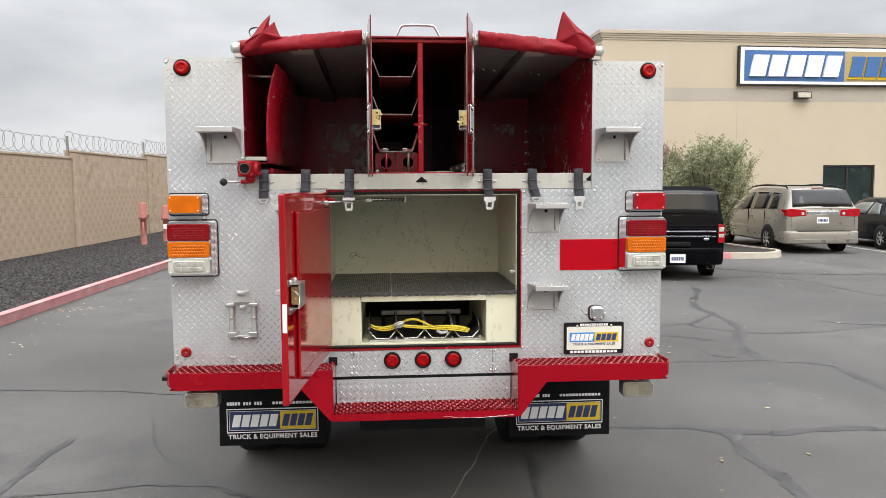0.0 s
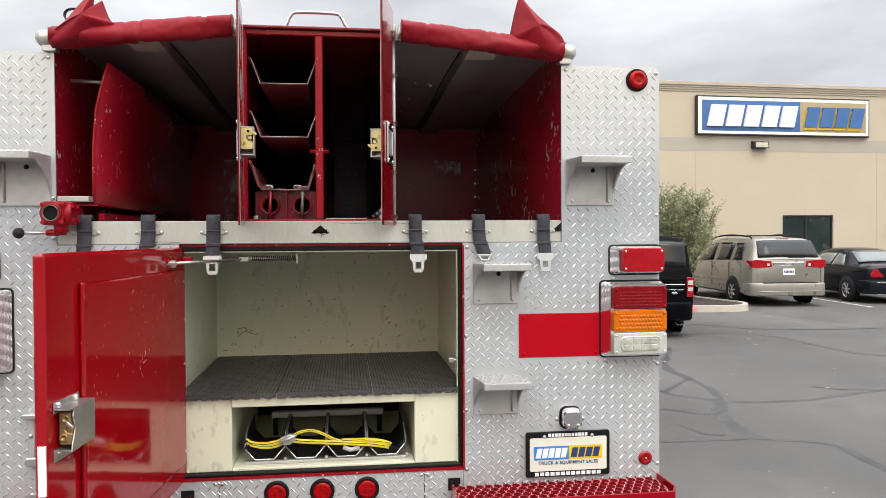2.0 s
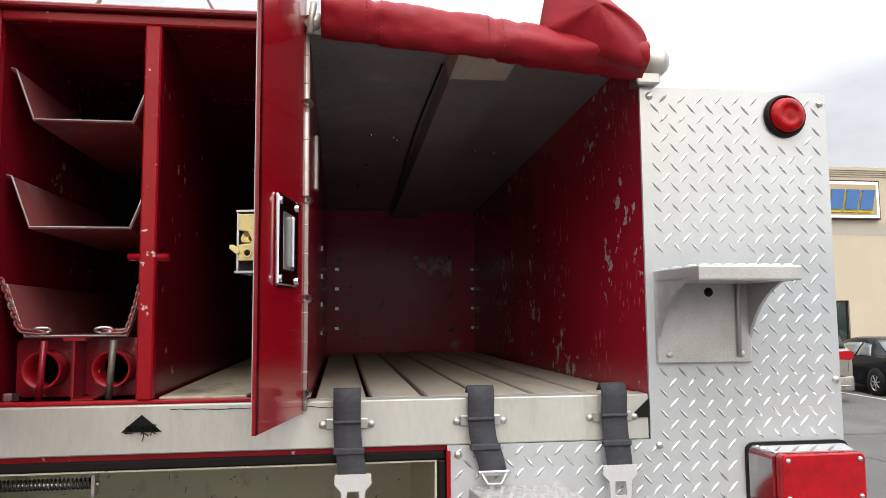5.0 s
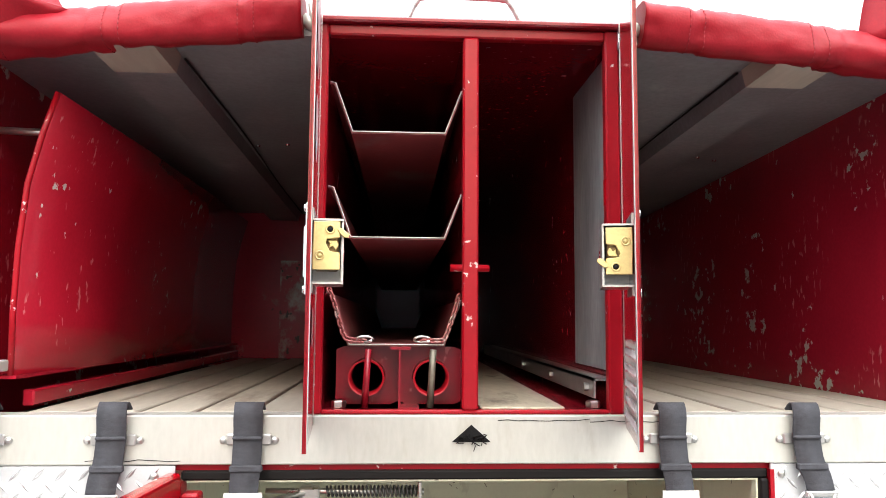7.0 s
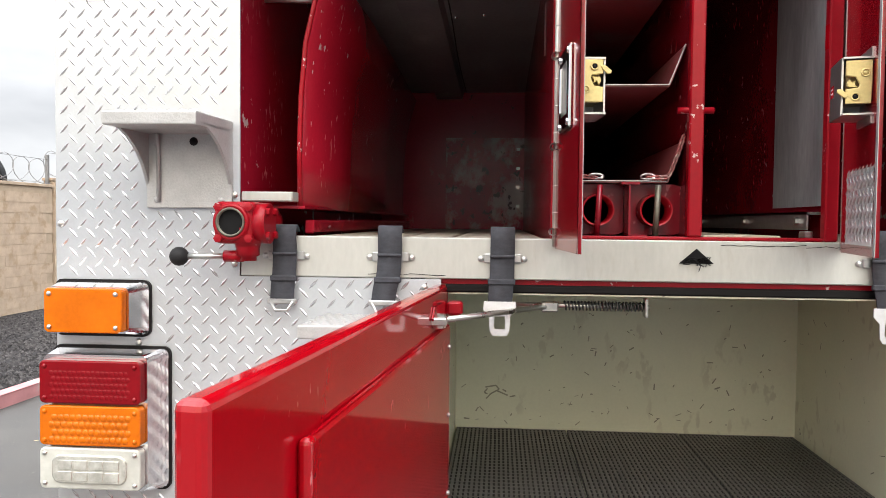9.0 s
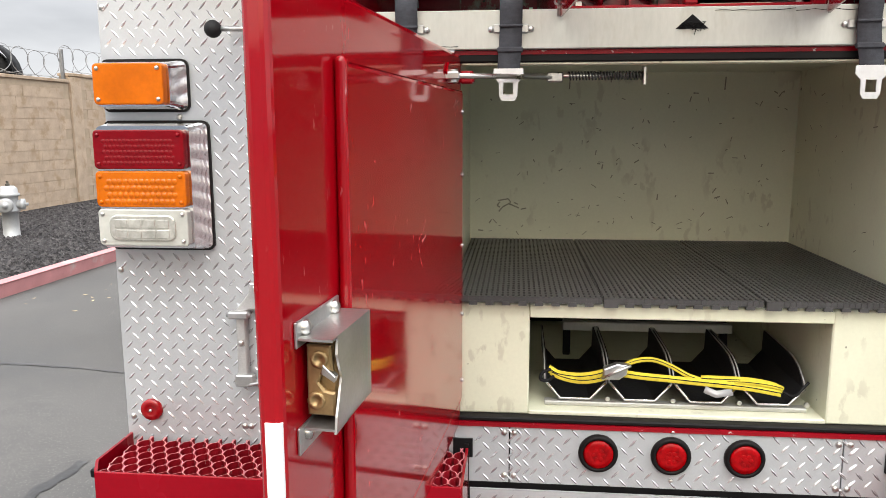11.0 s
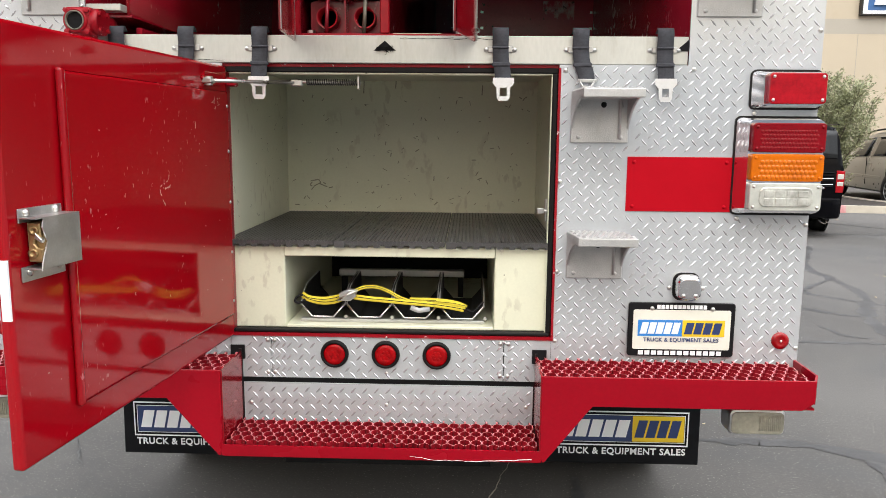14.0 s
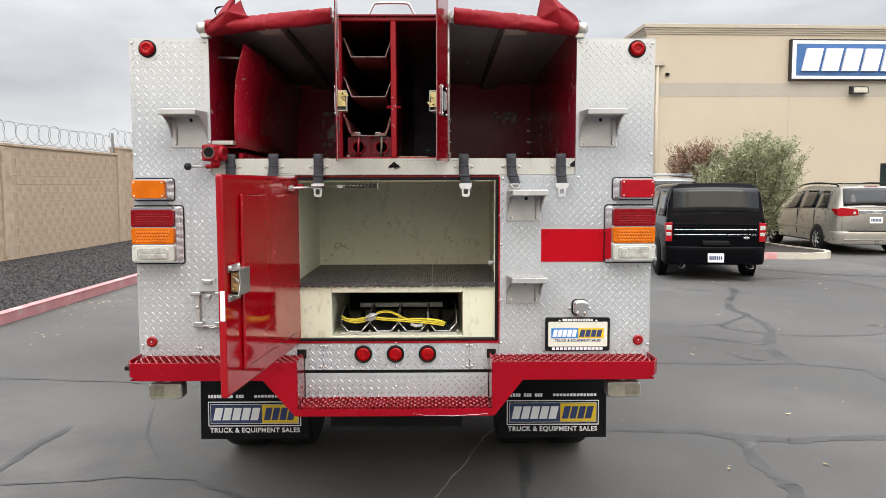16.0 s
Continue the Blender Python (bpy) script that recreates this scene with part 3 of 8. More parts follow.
def text_part(name, body, mat, parent, m, width, label=""):
    """Flat raised writing in the built-in font, fitted to a width, centred on m, facing its local z."""
    cu = bpy.data.curves.new(name, "FONT")
    cu.body, cu.align_x, cu.align_y, cu.size, cu.extrude = body, "CENTER", "CENTER", 1.0, 0.02
    cu.offset, cu.space_character = 0.022, 1.08
    cu.resolution_u = 3
    tmp = bpy.data.objects.new(name, cu)
    scene.collection.objects.link(tmp)
    bpy.context.view_layer.update()
    me = bpy.data.meshes.new_from_object(tmp.evaluated_get(bpy.context.evaluated_depsgraph_get()))
    bpy.data.objects.remove(tmp)
    s = width / max(1e-6, max(v.co.x for v in me.vertices) - min(v.co.x for v in me.vertices))
    me.transform(m @ Matrix.Diagonal((s, s, 0.0008 / 0.02 if s > 0.0008 else 1, 1)))
    me.materials.clear()
    me.materials.append(M[mat])
    ob = new(name, me)
    ob.parent = parent
    return tagged(ob, label) if label else ob


def wordmark(name, mat, parent, m, x0, x1, h, letters, slant=0.22, depth=0.001):
    """A company mark as plain slanted blocks, one for each of its characters."""
    w = (x1 - x0) / letters
    for i in range(letters):
        bm = bmesh.new()
        a, b = x0 + i * w + w * 0.06, x0 + (i + 1) * w - w * 0.12
        s = slant * h / 2
        vs = [bm.verts.new(m @ Vector(p)) for p in ((a - s, -h / 2, 0), (b - s, -h / 2, 0), (b + s, h / 2, 0), (a + s, h / 2, 0),
                                                   (a - s, -h / 2, depth), (b - s, -h / 2, depth), (b + s, h / 2, depth), (a + s, h / 2, depth))]
        for q in ((4, 5, 6, 7), (0, 1, 5, 4), (1, 2, 6, 5), (2, 3, 7, 6), (3, 0, 4, 7)):
            bm.faces.new([vs[k] for k in q])
        part(name, bm, mat, parent)


def slabs(name, mat, parent, m, rows, d0=0.0, d1=0.0008):
    """Thin flat bars in the plane of m, each a part of its own."""
    for q in rows:
        part(name, slab(bmesh.new(), m, *q, d0, d1), mat, parent)


def slab(bm, m, x0, x1, y0, y1, d0, d1):
    """A flat block in the plane of m."""
    vs = [bm.verts.new(m @ Vector((x, y, z))) for x in (x0, x1) for y in (y0, y1) for z in (d0, d1)]
    for q in ((0, 1, 3, 2), (4, 6, 7, 5), (0, 4, 5, 1), (2, 3, 7, 6), (0, 2, 6, 4), (1, 5, 7, 3)):
        bm.faces.new([vs[i] for i in q])
    return bm


SCREW = {}


def screws(parent, pts, y=0.0, r=0.007, mat="galv", name="screw"):
    """Round screw heads on a rear face, one object each, sharing a mesh."""
    if (r, mat) not in SCREW:
        bm = bmesh.new()
        lathe(bm, [(r, 0.0), (r, 0.002), (r * 0.7, 0.0045), (0, 0.0055)], TO_REAR, 8)
        SCREW[r, mat] = finish(bm, "screw", mat)
    for x, z in pts:
        ob = new(name, SCREW[r, mat])
        ob.parent = parent
        ob.location = (x, y, z)


def boxes(name, parent, mat, rows, bevel=0.0, label=""):
    """Several blocks, each a part of its own."""
    for q in rows:
        bm = bmesh.new()
        box(bm, *q, bevel)
        last = part(name, bm, mat, parent, label)
    return last


# ---------------------------------------------------------------- fire truck: body and rear sheets
truck = thing("fire_truck", "red and aluminium fire truck with open rear, parked on asphalt", "fire truck")
LEN = 6.4
DECK = 3.225


def lugs(inside, x0, x1, z0, z1, y=0.0, pitch=0.036):
    """The raised bars of a tread plate: rows that lean left and right by turns."""
    verts, faces = [], []
    L, W, H = pitch * 0.38, pitch * 0.074, 0.0020
    row = pitch * 0.522
    for j in range(int((z1 - z0) / row) + 1):
        a = radians(47 if j % 2 else -47)
        u, v = (math.cos(a), math.sin(a)), (-math.sin(a), math.cos(a))
        for i in range(int((x1 - x0) / pitch) + 2):
            cx, cz = x0 + pitch * (i + (0.5 if j % 2 else 0.0)), z0 + row * (j + 0.5)
            if not inside(cx, cz):
                continue
            k = len(verts)
            for p, q, h in ((-L, 0, 0), (-L * 0.3, -W, 0), (L * 0.3, -W, 0), (L, 0, 0), (L * 0.3, W, 0), (-L * 0.3, W, 0), (-L * 0.4, 0, H), (L * 0.4, 0, H)):
                verts.append((cx + u[0] * p + v[0] * q, y - h, cz + u[1] * p + v[1] * q))
            faces += [(k, k + 1, k + 6), (k + 1, k + 2, k + 7, k + 6), (k + 2, k + 3, k + 7), (k + 3, k + 4, k + 7), (k + 4, k + 5, k + 6, k + 7), (k + 5, k, k + 6)]
    return verts, faces


def sheet(name, poly, inside, y=0.0, thick=0.006, label=""):
    p = part(name, prism(B(), poly, y, y + thick, "xz"), "tread", truck, label)
    xs, zs = [a for a, b in poly], [b for a, b in poly]
    raw("tread_relief", *lugs(inside, min(xs), max(xs), min(zs), max(zs), y), "lug", p, kind="stuff")
    return p


def near(x, z, boxes, g=0.012):
    return any(a - g < x < b + g and c - g < z < d + g for a, b, c, d in boxes)


FIT_L = [(-1.25, -1.05, 1.68, 1.795), (-1.25, -1.01, 1.375, 1.665), (-1.07, -0.885, 1.94, 2.12), (-0.72, -0.55, 1.58, 1.735), (-0.72, -0.55, 1.19, 1.34)]
FIT_R = [(1.05, 1.25, 1.68, 1.795), (1.01, 1.25, 1.375, 1.665), (0.885, 1.07, 1.94, 2.12), (0.55, 0.72, 1.58, 1.735), (0.55, 0.72, 1.19, 1.34),
         (0.715, 1.02, 1.385, 1.545), (0.735, 1.055, 0.945, 1.11), (0.86, 0.945, 1.11, 1.2)]
sheet("rear_sheet", [(-1.25, 0.90), (-0.478, 0.90), (-0.478, 1.806), (-0.875, 1.806), (-0.875, 2.452), (-1.25, 2.452)],
      lambda x, z: -1.238 < x and (x < -0.89 or (x < -0.492 and z < 1.795)) and z < 2.44 and not near(x, z, FIT_L) and math.hypot(x + 1.16, z - 2.403) > 0.055)
sheet("rear_sheet", [(0.507, 0.90), (1.25, 0.90), (1.25, 2.452), (0.875, 2.452), (0.875, 1.806), (0.507, 1.806)],
      lambda x, z: x < 1.238 and (x > 0.888 or (x > 0.52 and z < 1.795)) and z < 2.44 and not near(x, z, FIT_R) and math.hypot(x - 1.16, z - 2.403) > 0.055)
sheet("light_sheet", [(-0.352, 0.853), (0.362, 0.853), (0.362, 0.988), (-0.352, 0.988)],
      lambda x, z: 0.862 < z < 0.98 and all(math.hypot(x - c, z - 0.932) > 0.055 for c in (-0.157, 0.001, 0.158)))
sheet("light_sheet", [(-0.477, 0.853), (-0.355, 0.853), (-0.355, 0.988), (-0.477, 0.988)], lambda x, z: 0.862 < z < 0.98 and x > -0.43)
sheet("light_sheet", [(0.365, 0.853), (0.506, 0.853), (0.506, 0.988), (0.365, 0.988)], lambda x, z: 0.862 < z < 0.98 and x < 0.44)
sheet("step_riser", [(-0.442, 0.712), (0.456, 0.712), (0.456, 0.837), (-0.442, 0.837)], lambda x, z: 0.72 < z < 0.829 and -0.43 < x < 0.445, y=-0.004)

# black plate added behind the gap: its shade is put into the colour
bm = B()
box(bm, -0.478, 0.507, 0.01, 0.03, 0.70, 0.90)
part("shadow_gap_plate", bm, "black", truck, "black plate standing in for the shade in the step gap")
for s in (-1, 1):
    bm = B()
    box(bm, min(s * 1.25, s * 1.235), max(s * 1.25, s * 1.235), 0.006, LEN, 0.90, 2.452)
    part("side_wall", bm, "sideskin", truck)
    bm = B()
    box(bm, min(s * 0.891, s * 1.25), max(s * 0.891, s * 1.25), 0.006, LEN, 2.44, 2.451)
    part("top_cap", bm, "tread", truck)
boxes("front_deck", truck, "tread", [(-0.891, -0.269, 1.815, LEN, 2.452, 2.460), (0.269, 0.891, 1.815, LEN, 2.452, 2.460), (-0.269, 0.269, DECK, LEN, 2.452, 2.460)])
boxes("body_core", truck, "dark", [(-1.235, 1.235, 5.9, LEN, 0.9, 2.45), (-1.235, 1.235, 0.9, LEN, 0.86, 0.90), (-0.33, 0.33, 0.05, LEN, 0.55, 0.70)])
# stainless dots along the sheet edges
screws(truck, [(-1.237, 2.43), (-1.24, 1.905), (-1.24, 1.33), (-1.235, 0.98), (-0.893, 2.435), (-0.885, 1.965), (-0.885, 1.83), (-0.51, 1.79), (-1.08, 1.672), (-0.95, 0.965), (-0.965, 0.965),
             (0.893, 2.435), (1.237, 2.43), (1.24, 1.905), (1.243, 1.35), (1.243, 0.975), (0.89, 1.795), (0.525, 1.79), (0.518, 1.47), (0.518, 1.20), (0.518, 0.985), (1.07, 1.672), (1.04, 1.367)])
screws(truck, [(x, z) for x in (-0.365, -0.343, 0.353, 0.377) for z in (0.87, 0.972)])
screws(truck, [(-0.42, 0.772), (0.003, 0.772), (0.435, 0.772)], -0.004, 0.006)
screws(truck, [(0.003, 0.873), (0.003, 0.987)], 0, 0.005)

# rail across the sill of the hose bed
bm = B()
tri = [(-0.031, 1.843), (0.033, 1.843), (0.001, 1.871)]
prism(bm, [(-0.873, 1.807), (0.872, 1.807), (0.872, 1.886), (-0.873, 1.886)], 0.0, 0.05, "xz", 0.002)
rail = part("sill_rail", bm, "rail", truck, "smeared bright aluminium sill rail")
# the rail is uncut: dark triangles paint the shade of its drain holes
bm = B()
prism(bm, tri, -0.0025, 0.002, "xz")
part("triangle_hole", bm, "dark", rail, "dark triangle painting the shade of a drain cut-out")
bm = B()
prism(bm, [(0.835, 1.845), (0.8725, 1.845), (0.8725, 1.878)], -0.0025, 0.002, "xz")
part("triangle_hole", bm, "dark", rail)
bm = B()
rnd = random.Random(4)
for k in range(14):
    x, z = rnd.uniform(-0.02, 0.022), rnd.uniform(1.845, 1.853)
    tube(bm, [(x, -0.004, z), (x + rnd.uniform(-0.01, 0.01), -0.007, z + rnd.uniform(-0.006, 0.008)), (x + rnd.uniform(-0.014, 0.014), -0.006, z + rnd.uniform(-0.012, 0.008))], 0.0009, 4)
tube(bm, [(0.003, -0.005, 1.848), (0.007, -0.008, 1.838), (0.004, -0.008, 1.829)], 0.0009, 4)
tagged(part("debris", bm, "dark", rail), kind="stuff")

# hairline splits in the rail's coating
for x0, x1, z in ((0.045, 0.20, 1.879), (0.20, 0.36, 1.877), (-0.62, -0.47, 1.815)):
    rnd = random.Random(int(x0 * 1000))
    bm = B()
    tube(bm, [(x0 + (x1 - x0) * k / 9, -0.0004, z + rnd.uniform(-0.0022, 0.0022)) for k in range(10)], 0.0007, 4)
    part("coating_split", bm, "dark", rail)

# ---------------------------------------------------------------- rear compartment
boxes("door_jamb", truck, "redframe", [(-0.483, 0.512, 0.012, 0.03, 1.797, 1.806), (-0.483, 0.512, -0.004, 0.03, 0.986, 0.996), (-0.483, -0.4665, -0.002, 0.03, 1.0075, 1.7805),
                                       (0.505, 0.512, -0.002, 0.03, 0.996, 1.797)], 0, "red painted jamb of the rear compartment")
boxes("door_lip", truck, "cream", [(-0.462, 0.490, 0.012, 0.03, 1.7775, 1.781), (0.4865, 0.4895, 0.012, 0.03, 1.007, 1.7775)])
boxes("door_seal", truck, "gasket", [(-0.470, 0.505, 0.006, 0.03, 1.781, 1.797), (-0.470, 0.501, 0.0, 0.03, 0.996, 1.007),
                                     (0.4895, 0.505, 0.002, 0.03, 1.007, 1.781)], 0.003, "black rubber door seal")
bm = B()
box(bm, -0.512, 0.539, 0.868, 0.885, 1.0, 1.83)
comp = part("rear_compartment", bm, "cream", truck, "scuffed cream painted compartment lining")
boxes("side_lining", comp, "cream", [(-0.512, -0.497, 0.03, 0.868, 1.0, 1.83), (0.524, 0.539, 0.03, 0.868, 1.0, 1.83)])
boxes("top_lining", comp, "cream", [(-0.497, 0.524, 0.036, 0.868, 1.815, 1.83)])
boxes("floor_lining", comp, "cream", [(-0.497, 0.524, 0.036, 0.868, 0.995, 1.006)])
boxes("front_return", comp, "cream", [(-0.497, -0.4665, 0.0305, 0.036, 1.0, 1.815), (0.491, 0.524, 0.0305, 0.036, 1.0, 1.815), (-0.4665, 0.491, 0.0305, 0.036, 1.776, 1.815)])
bm = B()
box(bm, -0.4965, -0.312, 0.026, 0.867, 1.0065, 1.262, 0.003)
part("side_box", bm, "cream", comp, "cream painted box beside the low bay")
bm = B()
box(bm, 0.332, 0.5235, 0.026, 0.867, 1.0065, 1.262, 0.003)
part("side_box", bm, "cream", comp)
bm = B()
box(bm, -0.3115, 0.3315, 0.022, 0.867, 1.254, 1.263, 0.002)
box(bm, -0.3115, 0.3315, 0.020, 0.028, 1.233, 1.262, 0.002)
part("shelf", bm, "cream", comp, "cream shelf with a folded front lip")
bm = B()
box(bm, -0.3115, 0.3315, 0.024, 0.86, 1.0065, 1.0165, 0.002)
part("bay_floor", bm, "cream", comp)
bm = B()
box(bm, -0.3115, 0.3315, 0.85, 0.866, 1.0165, 1.10)
box(bm, -0.3115, 0.3315, 0.82, 0.85, 1.0165, 1.25)
part("bay_back", bm, "dark", comp)
bm = B()
box(bm, -0.213, 0.238, 0.42, 0.45, 1.096, 1.120, 0.002)
part("bay_crossbar", bm, "rail", comp, "bright aluminium bar across the low bay")
boxes("bay_bracket", comp, "black", [(-0.210, -0.19, 0.451, 0.47, 1.0165, 1.118), (0.215, 0.235, 0.451, 0.47, 1.0165, 1.118)], 0.002)
bm = B()
box(bm, 0.480, 0.4865, 0.036, 0.05, 1.345, 1.415, 0.002)
tube(bm, [(0.47, 0.02, 1.38), (0.49, 0.02, 1.38)], 0.006, 8)
box(bm, 0.455, 0.475, 0.012, 0.03, 1.372, 1.388, 0.002)
part("striker", bm, "steel", comp, "worn zinc door striker")
bm = B()
lathe(bm, [(0.035, 0), (0.03, -0.012), (0, -0.014)], Matrix.Translation((0.03, 0.10, 1.812)), 16)
part("dome_lamp", bm, "black", comp, "small dark dome lamp")

# pencil-like scuffs on the lining
rnd = random.Random(12)
v, f = [], []
def mark(x, y, z, dx, dz, w, on_side=0):
    k = len(v)
    l = math.hypot(dx, dz)
    nx, nz = -dz / l * w / 2, dx / l * w / 2
    for a, b in ((-1, -1), (1, -1), (1, 1), (-1, 1)):
        u, t = dx / 2 * a + nx * b, dz / 2 * a + nz * b
        v.append((x + u, y, z + t) if not on_side else (x, y + u, z + t))
    f.append((k, k + 1, k + 2, k + 3))
for k in range(120):
    a = rnd.gauss(0.4, 0.9)
    l = rnd.uniform(0.003, 0.020)
    mark(rnd.uniform(-0.48, 0.5), 0.8672, 1.30 + 0.46 * rnd.random() ** 1.4, l * math.cos(a), l * math.sin(a), rnd.uniform(0.0014, 0.0042))
for k in range(60):
    a = rnd.gauss(0.2, 0.7)
    l = rnd.uniform(0.006, 0.026)
    s_ = rnd.choice((-1, 1))
    mark(-0.4962 if s_ < 0 else 0.5232, rnd.uniform(0.06, 0.84), rnd.uniform(1.30, 1.75), l * math.cos(a), l * math.sin(a), rnd.uniform(0.001, 0.003), 1)
for x0_, z0_, x1_, z1_ in ((-0.405, 1.408, -0.372, 1.414), (-0.372, 1.414, -0.362, 1.402), (-0.362, 1.402, -0.388, 1.388), (-0.388, 1.388, -0.402, 1.372), (-0.398, 1.404, -0.408, 1.392),
                             (-0.37, 1.398, -0.336, 1.384), (-0.408, 1.392, -0.398, 1.386), (-0.352, 1.402, -0.34, 1.396)):
    mark((x0_ + x1_) / 2, 0.8671, (z0_ + z1_) / 2, x1_ - x0_, z1_ - z0_, 0.0045)
for x, z, l in ((-0.18, 1.79, 0.05), (-0.05, 1.80, 0.03), (0.30, 1.78, 0.04)):
    mark(x, 0.8672, z, 0.002, l, 0.004)
raw("scuff_mark", v, f, "scuff", comp, "dark scuff marks on the cream lining", "stuff")

# rubber tile mat that lies on the shelf
mat_t = thing("rubber_mat", "black ribbed rubber drainage tiles covering the compartment shelf", "mat")
for i in range(3):
    x0 = -0.492 + i * 0.338
    x1 = min(x0 + 0.334, 0.521)
    v, f = [], []

    def bar(a0, a1, b0, b1, c0, c1):
        k = len(v)
        v.extend([(a, b, c) for a in (a0, a1) for b in (b0, b1) for c in (c0, c1)])
        f.extend([tuple(k + q for q in w) for w in ((0, 1, 3, 2), (4, 6, 7, 5), (0, 4, 5, 1), (2, 3, 7, 6), (0, 2, 6, 4), (1, 5, 7, 3))])
    n = 28
    for k in range(n):
        x = x0 + (x1 - x0) * (k + 0.2) / n
        bar(x, x + 0.0066, 0.006, 0.862, 1.272, 1.2835)
    for k in range(36):
        y = 0.008 + k * 0.0243
        bar(x0, x1, y, y + 0.0075, 1.269, 1.2822)
    for k in range(9):
        x = x0 + 0.01 + k * 0.036
        bar(x, x + 0.018, 0.004, 0.014, 1.2635, 1.272)
    bar(x0 + 0.0, x0 + 0.03, -0.002, 0.012, 1.2640, 1.2838)
    raw("mat_tile", v, f, "mat", mat_t)

# trough rack in the low bay
rack = thing("trough_rack", "rack of four bent aluminium troughs lined with black rubber", "rack")
for i in range(4):
    c = -0.205 + i * 0.146
    prof = [(-0.068, 0.046), (-0.034, 0.006), (0.034, 0.006), (0.068, 0.046)]
    bm = B()
    rows = []
    for y, top in ((0.072, 0.047), (0.09, 0.064), (0.115, 0.081), (0.15, 0.093), (0.19, 0.097), (0.36, 0.100)):
        rows.append([bm.verts.new((c + a, y, 1.024 + h)) for a, h in [(-0.0695, top)] + prof + [(0.0695, top)]])
    for r0, r1 in zip(rows, rows[1:]):
        for k in range(5):
            bm.faces.new((r0[k], r0[k + 1], r1[k + 1], r1[k]))
    thick(bm, 0.004)
    t = part("trough", bm, "rubber", rack, "black rubber lined trough")
    bm = B()
    tube(bm, [(c + a, 0.068, 1.026 + h) for a, h in prof], 0.0035, 6)
    part("trough_rim", bm, "chrome", t, "bright bent trough edge")
    for s in (-1, 1):
        bm = B()
        tube(bm, [(c + s * 0.0695, y, 1.024 + h) for y, h in ((0.071, 0.047), (0.09, 0.065), (0.115, 0.082), (0.15, 0.094), (0.19, 0.098), (0.36, 0.101))], 0.0018, 6)
        part("trough_edge", bm, "cast", t, "bare metal wall edge")
    bm = B()
    lathe(bm, [(0.006, 0), (0.006, 0.006), (0, 0.007)], at_rear(c + 0.073, 1.034, 0.07), 6, False)
    part("trough_bolt", bm, "galv", t)
bm = B()
box(bm, -0.275, 0.305, 0.060, 0.085, 1.0167, 1.027, 0.002)
part("base_bar", bm, "rail", rack, "light aluminium base bar")

tie = thing("tie_down_strap", "yellow webbing tie-down strap with a ratchet, thrown across the troughs", "strap")
STRANDS = (
    ([(-0.268, 0.052, 1.108), (-0.245, 0.048, 1.096), (-0.20, 0.046, 1.092), (-0.16, 0.046, 1.098), (-0.125, 0.045, 1.112)], 0.020),
    ([(-0.262, 0.050, 1.100), (-0.235, 0.044, 1.090), (-0.195, 0.042, 1.084), (-0.155, 0.042, 1.090), (-0.125, 0.043, 1.104)], 0.018),
    ([(-0.11, 0.044, 1.116), (-0.075, 0.050, 1.131), (-0.035, 0.058, 1.132), (0.005, 0.058, 1.118), (0.045, 0.052, 1.098), (0.09, 0.048, 1.088), (0.15, 0.046, 1.090), (0.205, 0.046, 1.086), (0.245, 0.046, 1.078)], 0.013),
    ([(-0.11, 0.043, 1.104), (-0.06, 0.042, 1.098), (0.0, 0.044, 1.093), (0.06, 0.044, 1.088), (0.12, 0.042, 1.084), (0.18, 0.042, 1.078), (0.24, 0.042, 1.068)], 0.019),
    ([(0.07, 0.050, 1.094), (0.12, 0.048, 1.094), (0.17, 0.050, 1.092), (0.22, 0.050, 1.084), (0.248, 0.050, 1.072)], 0.018))
for pts, w in STRANDS:
    path = smooth_path(pts, 5)
    bm = B()
    ribbon(bm, path, w * 0.85, 0.0018, (0, 0.50, 0.87))
    web = part("webbing", bm, "strap", tie)
    bm = B()
    ribbon(bm, [p + Vector((0, -0.0014, 0.0008)) for p in path], w * 0.10, 0.0012, (0, 0.50, 0.87))
    part("black_stripe", bm, "black", web)
bm = B()
prism(bm, [(-0.148, 1.092), (-0.112, 1.092), (-0.096, 1.104), (-0.092, 1.126), (-0.118, 1.128), (-0.146, 1.116)], 0.028, 0.052, "xz", 0.003)
ratchet = part("ratchet", bm, "steel", tie, "zinc ratchet buckle")
bm = B()
tube(bm, [(-0.15, 0.028, 1.094), (-0.125, 0.024, 1.11), (-0.088, 0.028, 1.127)], 0.004, 8)
part("ratchet_handle", bm, "galv", ratchet)
bm = B()
tube(bm, smooth_path([(-0.262, 0.05, 1.106), (-0.28, 0.045, 1.10), (-0.286, 0.04, 1.086), (-0.27, 0.042, 1.082), (-0.255, 0.045, 1.092)]), 0.004, 6)
part("hook", bm, "black", tie)
bm = B()
tube(bm, smooth_path([(0.245, 0.045, 1.07), (0.268, 0.042, 1.062), (0.285, 0.044, 1.078), (0.30, 0.05, 1.092)]), 0.0035, 6)
part("hook", bm, "black", tie)
bm = B()
ribbon(bm, [(0.075, 0.036, 1.074), (0.10, 0.034, 1.064), (0.135, 0.036, 1.070)], 0.016, 0.001, (0, 0.4, 0.9))
part("strap_tag", bm, "cast", tie, "crumpled white label tag")

# ---------------------------------------------------------------- big red compartment door, standing open
HINGE, FREE = Vector((-0.487, 0.0, 0)), Vector((-0.580, -0.958, 0))
door_dir = (FREE - HINGE).normalized()
DL = (FREE - HINGE).length
